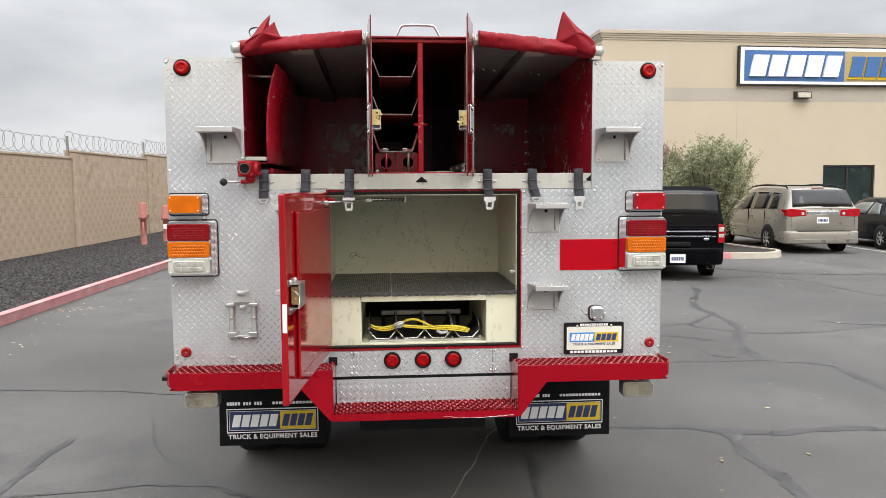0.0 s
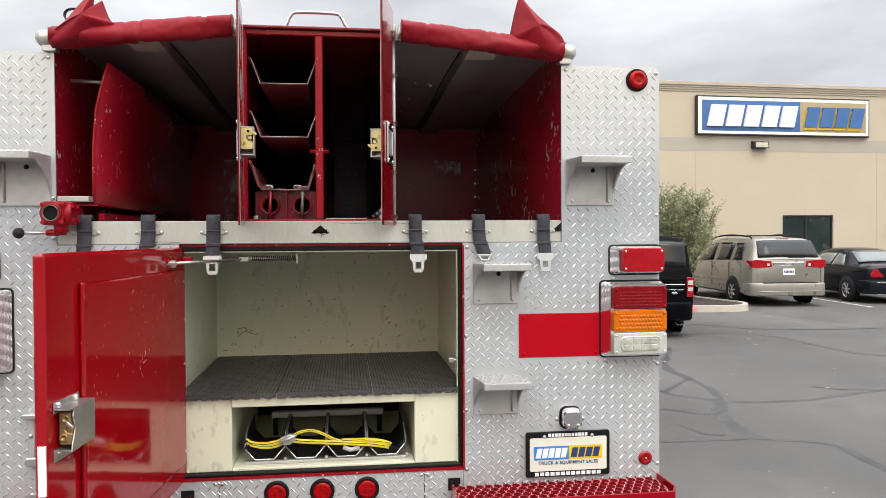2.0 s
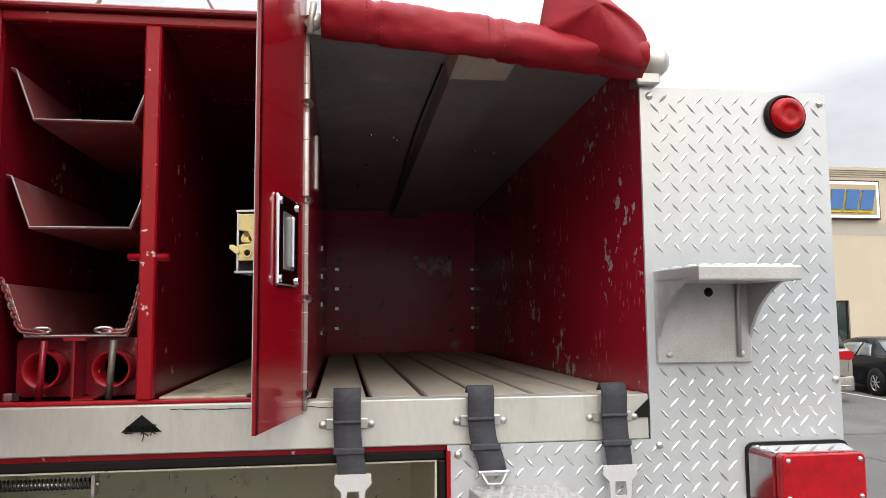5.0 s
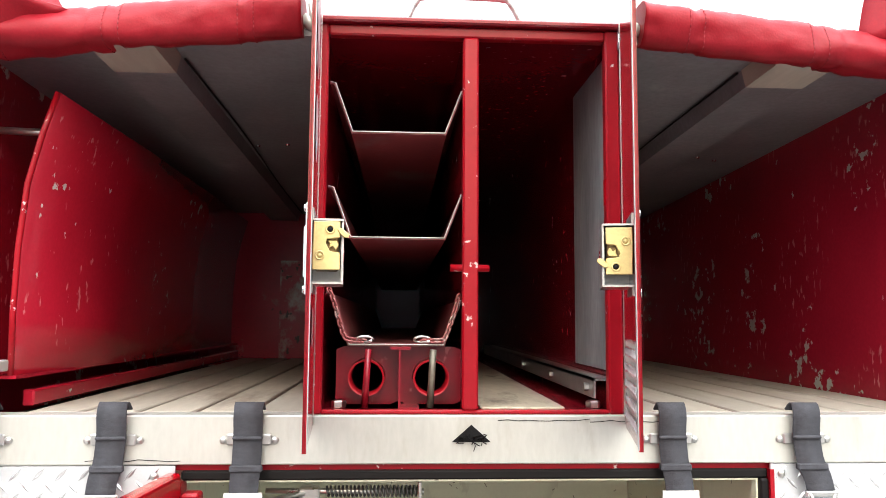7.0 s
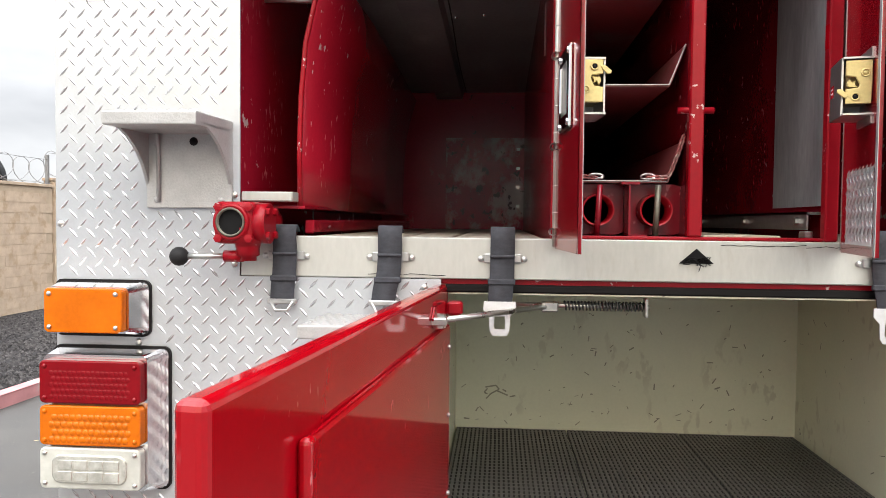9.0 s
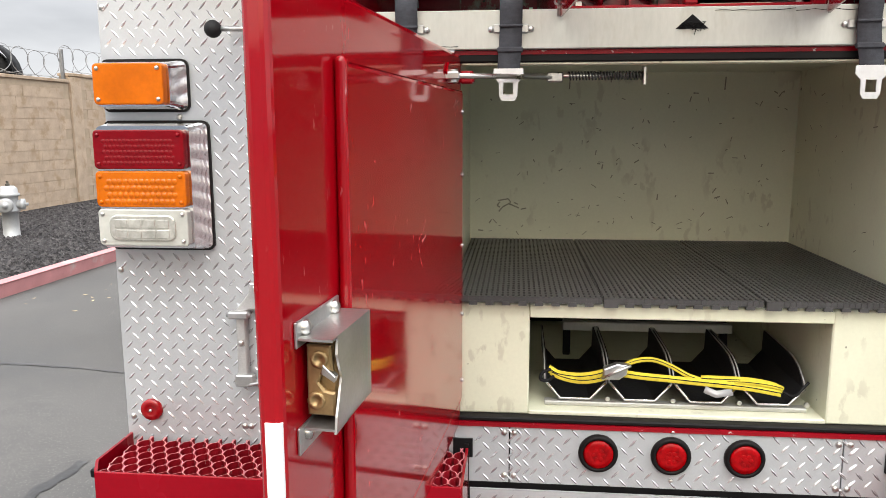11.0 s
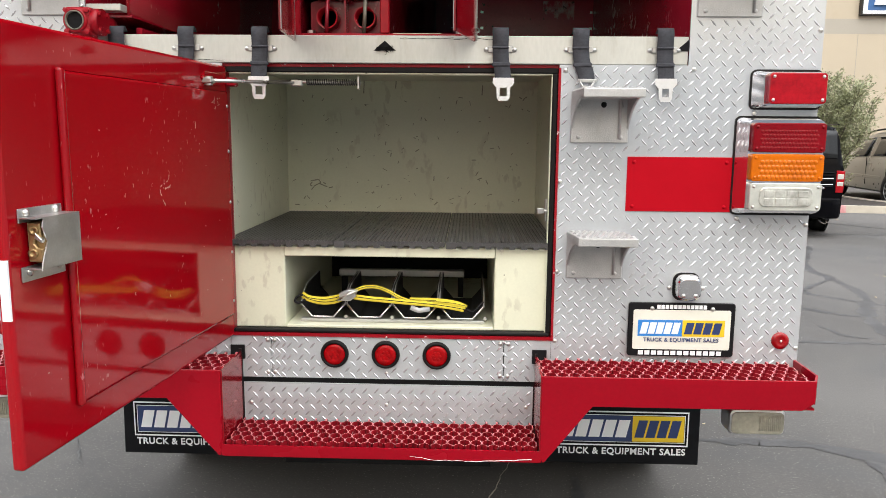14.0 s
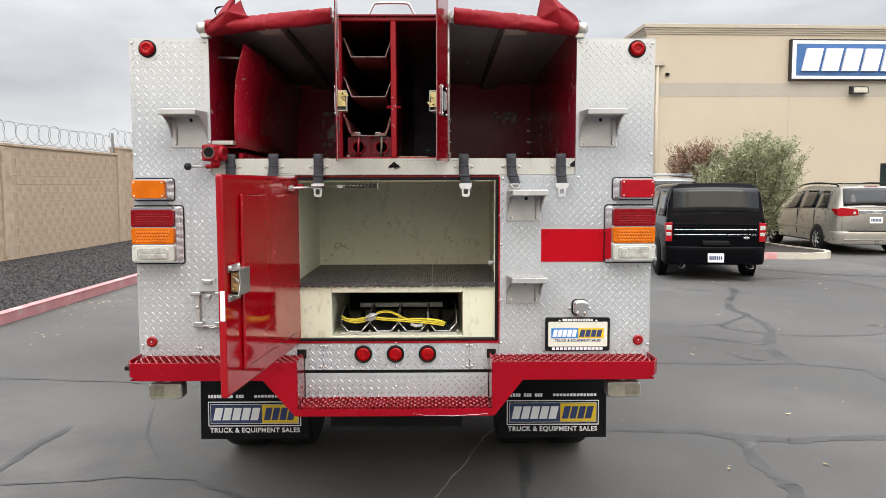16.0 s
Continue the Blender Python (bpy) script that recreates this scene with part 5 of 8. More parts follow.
def locker_door(hinge, free, side):
    """One narrow red locker door with its piano hinge, rotary latch and paddle handle; side is +1 where the inner face looks to -x."""
    d = Vector(free) - Vector(hinge)
    L = d.length
    e = new("locker_door")
    e.empty_display_size = 0.05
    e.parent = truck
    e.matrix_local = Matrix.Translation(hinge) @ Matrix.Rotation(math.atan2(d.y, d.x), 4, "Z")
    tagged(e, "narrow red locker door standing open, with chipped paint")
    s = -side      # inner face side in local y
    lo, hi = (0.0, 0.004 * s)
    bm = B()
    box(bm, 0.004, L, min(lo, hi), max(lo, hi), 1.868, 2.612 if side < 0 else 2.625)
    box(bm, L - 0.012, L, min(0, 0.006 * s), max(0, 0.006 * s), 1.868, 2.61)
    part("door_leaf", bm, "red", e)
    bm = B()
    tube(bm, [(0, 0.0, 1.872), (0, 0.0, 2.58)], 0.0052, 8)
    for k in range(14):
        z = 1.885 + k * 0.05
        tube(bm, [(0, 0, z), (0, 0, z + 0.002)], 0.0062, 8)
    part("piano_hinge", bm, "rail", e, "bright piano hinge")
    for z in (1.90, 2.06, 2.23, 2.40, 2.55):
        bm = B()
        lathe(bm, [(0.006, -0.012), (0.008, -0.006), (0.008, 0.006), (0.006, 0.012)], Matrix.Translation((0.0, -0.004 * s, z)) @ pose(0, 0, 0, 0, 90, 0), 8)
        part("hinge_bolt", bm, "galv", e)
    y0 = 0.004 * s

    def bx(bm, a, b, c, d0, z0, z1, bev=0.0):
        box(bm, a, b, min(c * s, d0 * s), max(c * s, d0 * s), z0, z1, bev)
    bm = B()
    bx(bm, 0.112, 0.116, 0.004, 0.048, 2.092, 2.184)
    latch = part("latch_box", bm, "steel", e, "zinc latch box")
    for nm, q in (("box_side", (0.115, 0.205, 0.004, 0.048, 2.181, 2.184)), ("box_side", (0.115, 0.209, 0.004, 0.048, 2.092, 2.095)), ("box_face", (0.112, 0.198, 0.046, 0.049, 2.092, 2.184)),
                  ("flange", (0.112, 0.20, 0.004, 0.007, 2.184, 2.200)), ("flange", (0.112, 0.20, 0.004, 0.007, 2.080, 2.092))):
        bm = B()
        bx(bm, *q)
        part(nm, bm, "steel", latch)
    bm = B()
    bx(bm, 0.120, 0.142, 0.049, 0.0494, 2.130, 2.150)
    label_ = part("sticker", bm, "sticker", latch, "small red maker's sticker")
    for z in (2.136, 2.143):
        bm = B()
        bx(bm, 0.123, 0.139, 0.0494, 0.0497, z, z + 0.0028)
        part("sticker_bar", bm, "white", label_)
    tip = (lambda z: 4.290 - z) if side > 0 else (lambda z: z)
    bm = B()
    prism(bm, [(y * s, tip(z)) for y, z in ((0.007, 2.180), (0.044, 2.180), (0.044, 2.157), (0.026, 2.155), (0.024, 2.150), (0.030, 2.138), (0.044, 2.136), (0.044, 2.112), (0.006, 2.112), (0.006, 2.150))], 0.201, 0.206, "yz", 0.0012)
    rot = part("rotary_latch", bm, "brass", e, "yellow zinc rotary latch")
    bm = B()
    bx(bm, 0.140, 0.192, 0.007, 0.042, 2.113, 2.177, 0.003)
    part("latch_body", bm, "dullbrass", rot)
    bm = B()
    prism(bm, [(y * s, tip(z)) for y, z in ((0.026, 2.154), (0.040, 2.153), (0.042, 2.147), (0.038, 2.140), (0.034, 2.146), (0.029, 2.143), (0.030, 2.149))], 0.194, 0.202, "yz", 0.0008)
    part("latch_cam", bm, "brass", rot)
    for yy, z, m_ in ((0.030, 2.169, "black"), (0.016, 2.132, "brass")):
        bm = B()
        lathe(bm, [(0.0068, 0), (0.0068, 0.0018), (0.0046, 0.0018), (0.0043, 0.0004)], Matrix.Translation((0.206, yy * s, tip(z))) @ pose(0, 0, 0, 0, 90, 0), 14)
        part("boss", bm, "brass", rot)
        bm = B()
        lathe(bm, [(0.0042, 0.0), (0.0042, 0.0007), (0, 0.0007)], Matrix.Translation((0.206, yy * s, tip(z))) @ pose(0, 0, 0, 0, 90, 0), 12)
        part("pivot", bm, m_, rot)
    bm = B()
    prism(bm, [(y * s, tip(z)) for y, z in ((0.040, 2.169), (0.046, 2.171), (0.057, 2.162), (0.056, 2.157), (0.050, 2.157), (0.042, 2.164))], 0.204, 0.208, "yz", 0.001)
    part("trip_lever", bm, "brass", rot)
    bm = B()
    bx(bm, L - 0.012, L + 0.0006, 0.0055, 0.0066, 1.870, 2.606)
    part("bare_edge", bm, "patch", e, "bare worn metal edge")
    bm = B()
    y_out = -0.003 * s
    a, b = min(y_out, 0), max(y_out, 0)
    box(bm, 0.065, 0.175, a - (0.003 if s > 0 else 0), b + (0.003 if s < 0 else 0), 2.075, 2.215, 0.004)
    part("paddle_handle", bm, "chrome", e, "chromed recessed paddle handle")
    bm = B()
    o = -0.0062 * s
    box(bm, 0.09, 0.15, min(o, o * 0.4), max(o, o * 0.4), 2.10, 2.19, 0.001)
    part("handle_recess", bm, "steel", e)
    bm = B()
    box(bm, 0.098, 0.112, min(o * 1.9, o), max(o * 1.9, o), 2.105, 2.185, 0.002)
    part("handle_grip", bm, "chrome", e)
    for x in (0.075, 0.165):
        for z in (2.086, 2.204):
            bm = B()
            lathe(bm, [(0.0, -0.003), (0.006, -0.003), (0.006, 0.003), (0.0, 0.003)], Matrix.Translation((x, o, z)) @ pose(0, 0, 0, 90, 0, 0), 8)
            part("handle_screw", bm, "chrome", e)
    return e


dl = locker_door((-0.263, -0.004, 0), (-0.245, -0.252, 0), -1)
dr = locker_door((0.263, -0.004, 0), (0.210, -0.247, 0), 1)
# bare, sanded spots on the left leaf; tread patch on the right one
for zc, zr, xr in ((2.485, 0.075, 0.055), (2.335, 0.055, 0.045), (2.03, 0.03, 0.03)):
    bm = B()
    lathe(bm, [(1 + 0.0, 0), (0, 0.0)], Matrix.Translation((0.13, 0.0052, zc)) @ pose(0, 0, 0, -90, 0, 0) @ Matrix.Diagonal((xr, zr, 1, 1)), 18)
    for vt in bm.verts:
        k = 1 + 0.22 * noise.noise((vt.co.x * 40, vt.co.z * 40, 3))
        vt.co.x, vt.co.z = 0.13 + (vt.co.x - 0.13) * k, zc + (vt.co.z - zc) * k
    part("sanded_patch", bm, "sanded", dl, "bare sanded spots in the paint")
bm = B()
box(bm, 0.05, 0.225, -0.0065, -0.0045, 1.885, 2.01)
tp = part("tread_patch", bm, "tread", dr, "small tread plate patch")
v, f = lugs(lambda x, z: True, 0.055, 0.22, 1.89, 2.005, -0.0065, 0.024)
raw("tread_relief", v, f, "lug", tp, kind="stuff")

# grab handle on top of the locker
bm = B()
pts = smooth_path([(-0.126, 0.06, 2.564), (-0.112, 0.06, 2.590), (-0.098, 0.06, 2.618), (-0.074, 0.06, 2.630), (0.054, 0.06, 2.630), (0.078, 0.06, 2.618), (0.094, 0.06, 2.590), (0.112, 0.06, 2.564)], 4)
tube(bm, pts, 0.0065, 10)
for x in (-0.140, 0.124):
    box(bm, x - 0.022, x + 0.022, 0.045, 0.078, 2.565, 2.570, 0.001)
part("grab_handle", bm, "steel", truck, "grey steel grab handle")

# ---------------------------------------------------------------- rolled vinyl cover over the bed front
cover = thing("hosebed_cover", "rolled dark red vinyl hose bed cover with stitched seams", "cover")
for s in (-1, 1):
    rnd = random.Random(20 + s)
    rings, N = [], 28
    cols = 90
    for i in range(cols + 1):
        u = i / cols
        x = 0.288 + (0.872 - 0.288) * u
        zc = 2.556 - 0.056 * u - 0.006 * math.sin(u * math.pi)
        ring = []
        for k in range(N):
            a = k * 2 * math.pi / N
            r = 0.040 + 0.004 * math.sin(3 * a + 5 * u) + 0.0035 * noise.noise((u * 11, math.cos(a) * 1.6, math.sin(a) * 1.6 + s)) + 0.0022 * noise.noise((u * 30 + a, math.cos(a) * 2.4, math.sin(a) * 2.4))
            r -= 0.0035 * sum(math.exp(-((u - q) / 0.012) ** 2) for q in (0.16, 0.52, 0.60, 0.86))
            r += 0.0022 * noise.noise((u * 90, a * 7, s)) * sum(math.exp(-((u - q) / 0.022) ** 2) for q in (0.165, 0.525, 0.865))
            ring.append((s * x, -0.020 + r * 0.95 * math.cos(a), zc + r * 0.93 * math.sin(a)))
        rings.append(ring)
    bm = B()
    vs = [[bm.verts.new(p) for p in r] for r in rings]
    for a, b in zip(vs, vs[1:]):
        for k in range(N):
            bm.faces.new((a[k], a[(k + 1) % N], b[(k + 1) % N], b[k])).smooth = True
    bm.faces.new(vs[0])
    bm.faces.new(vs[-1])
    roll = part("rolled_vinyl", bm, "vinyl", cover)
    # stitched bands
    for q in (0.14, 0.50, 0.84):
        for off in (0, 4):
            bm = B()
            r = rings[int(q * cols) + off]
            cy, cz = sum(p[1] for p in r) / N, sum(p[2] for p in r) / N
            for k in range(N):
                ends = []
                for u in (0.15, 0.75):
                    w_ = Vector(r[k]).lerp(Vector(r[(k + 1) % N]), u)
                    ends.append(Vector((w_.x, cy + (w_.y - cy) * 1.012, cz + (w_.z - cz) * 1.012)))
                tube(bm, ends, 0.0007, 4)
            part("stitching", bm, "vinylseam", roll)
    # loose corner that stands up
    bm = B()
    if s > 0:
        out = [(0.676, 2.54), (0.690, 2.61), (0.704, 2.665), (0.715, 2.688), (0.735, 2.664), (0.775, 2.611), (0.815, 2.575), (0.857, 2.546), (0.872, 2.515), (0.86, 2.47), (0.80, 2.48), (0.72, 2.51)]
    else:
        out = [(0.66, 2.545), (0.684, 2.556), (0.700, 2.592), (0.711, 2.622), (0.728, 2.596), (0.734, 2.610), (0.728, 2.652), (0.750, 2.630), (0.778, 2.592), (0.82, 2.538), (0.854, 2.513), (0.875, 2.49), (0.862, 2.462), (0.80, 2.48), (0.72, 2.51)]
    cxz = (sum(p[0] for p in out) / len(out), sum(p[1] for p in out) / len(out))
    rim = smooth_path([(s * x, -0.047 - 0.02 * math.sin(x * 25), z) for x, z in out] + [(s * out[0][0], -0.047, out[0][1])], 3)[:-1]
    mids = []
    for fr in (0.3, 0.55, 0.8, 1.0):
        mids.append([bm.verts.new(Vector((s * cxz[0], -0.076, cxz[1])).lerp(Vector(p), fr) + Vector((0, -0.010 * (1 - fr * fr) + 0.006 * noise.noise((p[0] * 14, p[2] * 14, fr * 2)), 0))) for p in rim])
    c0 = bm.verts.new((s * cxz[0], -0.085, cxz[1]))
    for i in range(len(rim)):
        j = (i + 1) % len(rim)
        bm.faces.new((c0, mids[0][i], mids[0][j])).smooth = True
        for p, q in zip(mids, mids[1:]):
            bm.faces.new((p[i], q[i], q[j], p[j])).smooth = True
    thick(bm, 0.004)
    flap_ = part("loose_flap", bm, "vinyl", cover, "crumpled vinyl corner standing up")
    if s < 0:
        bm = B()
        ribbon(bm, smooth_path([(-0.776, -0.02, 2.588), (-0.800, -0.02, 2.594), (-0.824, -0.02, 2.588), (-0.833, -0.02, 2.570), (-0.820, -0.02, 2.545)], 4), 0.020, 0.002, (0, 1, 0))
        part("strap_loop", bm, "web", flap_, "black webbing loop")
    # end fitting of the cover's rail
    bm = B()
    tube(bm, [(s * 0.868, -0.01, 2.497), (s * 0.905, -0.01, 2.497), (s * 0.913, -0.01, 2.497)], 0.027, 14)
    lathe(bm, [(0.027, 0), (0.018, 0.010), (0, 0.012)], Matrix.Translation((s * 0.913, -0.01, 2.497)) @ pose(0, 0, 0, 0, 90 * s, 0), 14)
    end = part("rail_end", bm, "rail", cover, "silver tube end of the cover rail")
    bm = B()
    box(bm, min(s * 0.862, s * 0.908), max(s * 0.862, s * 0.908), -0.02, 0.02, 2.453, 2.476, 0.003)
    part("rail_bracket", bm, "steel", end)
    bm = B()
    tube(bm, [(s * 0.262, -0.012, 2.535), (s * 0.29, -0.016, 2.55)], 0.012, 10)
    tube(bm, [(s * 0.268, -0.022, 2.52), (s * 0.275, -0.022, 2.575)], 0.006, 8)
    part("cover_clip", bm, "rail", end)

# ---------------------------------------------------------------- hold-down straps on the sill rail
def belt(x, long, tilt):
    e = thing("cover_strap", "black webbing strap hanging from the rail, " + ("bright metal tongue" if long else "short hook end"), "strap", pose(x, 0, 1.845, 0, 0, 0), "hold-down straps")
    bm = B()
    box(bm, -0.036, 0.036, -0.006, 0.0, -0.006, 0.012, 0.002)
    part("bracket", bm, "steel", e)
    screws(e, [(-0.041, 0.002), (0.041, 0.002)], -0.001, 0.0064, "steel", "bracket_bolt")
    end = -0.088 if long else -0.084
    bm = B()
    ribbon(bm, smooth_path([(0, 0.012, 0.050), (0, -0.006, 0.062), (0, -0.016, 0.045), (0, -0.013, 0.012), (tilt * 0.2, -0.015, -0.03), (tilt * 0.7, -0.018, end * 0.7), (tilt, -0.017, end)], 4), 0.046, 0.003, (1, 0, 0))
    part("webbing", bm, "web", e)
    boxes("keeper", e, "web", [(-0.026 + tilt * 0.3, 0.026 + tilt * 0.3, -0.022, -0.011, -0.046, -0.035), (-0.024, 0.024, -0.019, -0.011, 0.004, 0.010)], 0.002)
    bm = B()
    if long:
        for poly in ([(-0.030, 0.010), (0.030, 0.010), (0.031, -0.006), (0.020, -0.018), (-0.020, -0.018), (-0.031, -0.006)],
                     [(-0.020, -0.018), (-0.0100, -0.018), (-0.0105, -0.042), (-0.0185, -0.046)], [(0.0100, -0.018), (0.020, -0.018), (0.0185, -0.046), (0.0105, -0.042)],
                     [(-0.0185, -0.046), (-0.0105, -0.042), (0.0105, -0.042), (0.0185, -0.046), (0.013, -0.055), (-0.013, -0.055)]):
            prism(bm, [(a + tilt, b + end) for a, b in poly], -0.020, -0.0165, "xz")
    else:
        box(bm, tilt - 0.028, tilt + 0.028, -0.022, -0.014, end - 0.006, end + 0.004, 0.002)
        tube(bm, [(tilt - 0.022, -0.02, end), (tilt - 0.012, -0.024, end - 0.018), (tilt + 0.012, -0.024, end - 0.018), (tilt + 0.022, -0.02, end)], 0.003, 6)
    part("tongue", bm, "nickel" if long else "steel", e, "bright metal tongue" if long else "")
    return e


for x, long, tilt in ((-0.781, False, -0.004), (-0.576, False, -0.012), (-0.361, True, -0.004), (0.335, True, 0.010), (0.564, False, 0.020), (0.803, True, 0.006)):
    belt(x, long, tilt)


# ---------------------------------------------------------------- lamps on the rear sheets
def round_lamp(x, z, r, name, mat, ring=True, dome=0.009, rim=1.32):
    if ring:
        bm = B()
        lathe(bm, [(r * rim, 0), (r * rim, 0.006), (r * (rim - 0.08), 0.012), (r * 1.04, 0.012), (r * 1.0, 0.006)], at_rear(x, z), 28)
        base = part(name, bm, "gasket", truck, "round red lamp in a black rubber ring")
        bm = B()
    else:
        base, bm = None, B()
    k = 0.006 if ring else 0.001
    lathe(bm, [(r, 0.0), (r, k + 0.004), (r * 0.93, k + dome * 0.75), (r * 0.55, k + dome), (r * 0.5, k + dome * 0.9), (r * 0.2, k + dome * 0.92), (0, k + dome)], at_rear(x, z), 28)
    if ring:
        part("lens", bm, mat, base)
    else:
        base = part(name, bm, mat, truck, "round red reflector")
        bm = B()
        lathe(bm, [(0.004, 0), (0.003, 0.003), (0, 0.0035)], at_rear(x, z, -k - dome * 0.9), 8)
        part("reflector_screw", bm, "galv", base)
    return base


for x in (-1.162, 1.162):
    round_lamp(x, 2.403, 0.0345, "marker_lamp", "brakelens", True, 0.018, 1.20)
for x in (-0.157, 0.001, 0.158):
    lamp = round_lamp(x, 0.932, 0.033, "brake_lamp", "brakelens")
    bm = B()
    for k in range(7):
        a, q = k * math.pi / 3, 0.0105 if k else 0.0
        lathe(bm, [(0.0062, 0), (0.0040, 0.0006), (0, 0.0008)], at_rear(x + q * math.cos(a), 0.932 + q * math.sin(a), -0.0140), 6, False)
    part("lens_facet", bm, "brakelens", lamp, "moulded facets in the lens centre")
for x in (-1.188, 1.194):
    round_lamp(x, 0.998, 0.026, "reflector", "redrefl", False, 0.010)


def rect_lens(parent, x0, x1, z0, z1, y, mat, beads, flutes=True):
    """A bevelled lens with its corner screws, and rows of moulded beads or flutes."""
    bm = B()
    prism(bm, rounded(x0, x1, z0, z1, 0.010), y - 0.022, y, "xz", 0.003, 2)
    l = part("lens", bm, mat, parent)
    bm = B()
    w, h = x1 - x0, z1 - z0
    if beads:
        nx, nz, rise, wide = (17, 5, 0.0008, 0.0052) if mat == "darkred" else (13, 4, 0.0022, 0.0070)
        for i in range(nx):
            for j in range(nz):
                x = x0 + w * (0.12 + 0.76 * (i + 0.5 * (j % 2)) / (nx - 0.5))
                z = z0 + h * (0.15 + 0.56 * j / (nz - 1))
                lathe(bm, [(wide, 0), (wide * 0.8, 0.6 * rise), (0, rise)], at_rear(x, z, y - 0.022), 6)
    else:
        n = 12 if flutes else 0
        for i in range(n):
            x = x0 + w * (0.30 + 0.40 * i / (n - 1))
            tube(bm, [(x, y - 0.0212, z0 + h * 0.14), (x, y - 0.0212, z0 + h * (0.62 - 0.1 * abs(i / (n - 1) - 0.5)))], 0.0014, 5)
    if beads or flutes:
        tagged(part("lens_relief", bm, mat, parent), kind="stuff")
    screws(parent, [(x, z) for x in (x0 + 0.011, x1 - 0.011) for z in (z0 + 0.011, z1 - 0.011)], y - 0.021, 0.0050, mat if beads else "galv", "lens_screw")
    return l


def light_box(name, x0, x1, z0, z1, s, deep, label):
    """A polished housing that tapers from the sheet to its lenses."""
    bm = B()
    prism(bm, rounded(x0 - 0.0035, x1 + 0.0035, z0 - 0.0035, z1 + 0.0035, 0.016), -0.007, 0.0, "xz")
    base = part(name, bm, "gasket", truck, label)
    bm = B()
    a, b = rounded(x0, x1, z0, z1, 0.014), None
    inset = 0.012
    lo = [bm.verts.new((x, -0.007, z)) for x, z in a]
    xa, xb = (x0 + (0.004 if s < 0 else inset + 0.010), x1 - (inset + 0.010 if s < 0 else 0.004))
    hi = [bm.verts.new((xa + (x - x0) / (x1 - x0) * (xb - xa), -deep, z0 + 0.008 + (z - z0) / (z1 - z0) * (z1 - z0 - 0.016))) for x, z in a]
    n = len(lo)
    for i in range(n):
        bm.faces.new((lo[i], lo[(i + 1) % n], hi[(i + 1) % n], hi[i]))
    bm.faces.new(hi)
    part("housing", bm, "chrome", base, "polished metal housing")
    return base, xa, xb


for s in (-1, 1):
    x0, x1 = (-1.246, -1.056) if s < 0 else (1.056, 1.250)
    base, xa, xb = light_box("turn_lamp", x0, x1, 1.686, 1.792, s, 0.045, "amber rectangular lamp in a polished housing" if s < 0 else "red rectangular lamp in a polished housing")
    rect_lens(base, xa + 0.006, xb - 0.004, 1.697, 1.783, -0.045, "amber" if s < 0 else "redlens", False, False)
    x0, x1 = (-1.250, -1.016) if s < 0 else (1.020, 1.256)
    base, xa, xb = light_box("tail_lamp", x0, x1, 1.382, 1.661, s, 0.052, "three-lens tail lamp, red over amber over clear, in a polished housing")
    for z0, z1, mat, beads in ((1.562, 1.645, "darkred", True), (1.481, 1.558, "amber", True), (1.397, 1.477, "clear", False)):
        rect_lens(base, xa + 0.004, xb - 0.004, z0, z1, -0.052, mat, beads)
        if mat == "clear":
            bm = B()
            prism(bm, rounded(xa + 0.03, xb - 0.03, z0 + 0.012, z1 - 0.012, 0.018), -0.0785, -0.072, "xz", 0.003, 2)
            part("bulb_window", bm, "bulb", base)
            w3 = (xb - xa - 0.084) / 4
            boxes("reflector_facet", base, "bulb", [(xa + 0.042 + k * w3 + 0.002, xa + 0.042 + (k + 1) * w3 - 0.002, -0.0796 - 0.0006 * (k % 2), -0.0782, z0 + 0.018 + 0.022 * j, z0 + 0.036 + 0.022 * j) for k in range(4) for j in range(2)], 0.0006)

# ---------------------------------------------------------------- folding-step castings
STUD = []


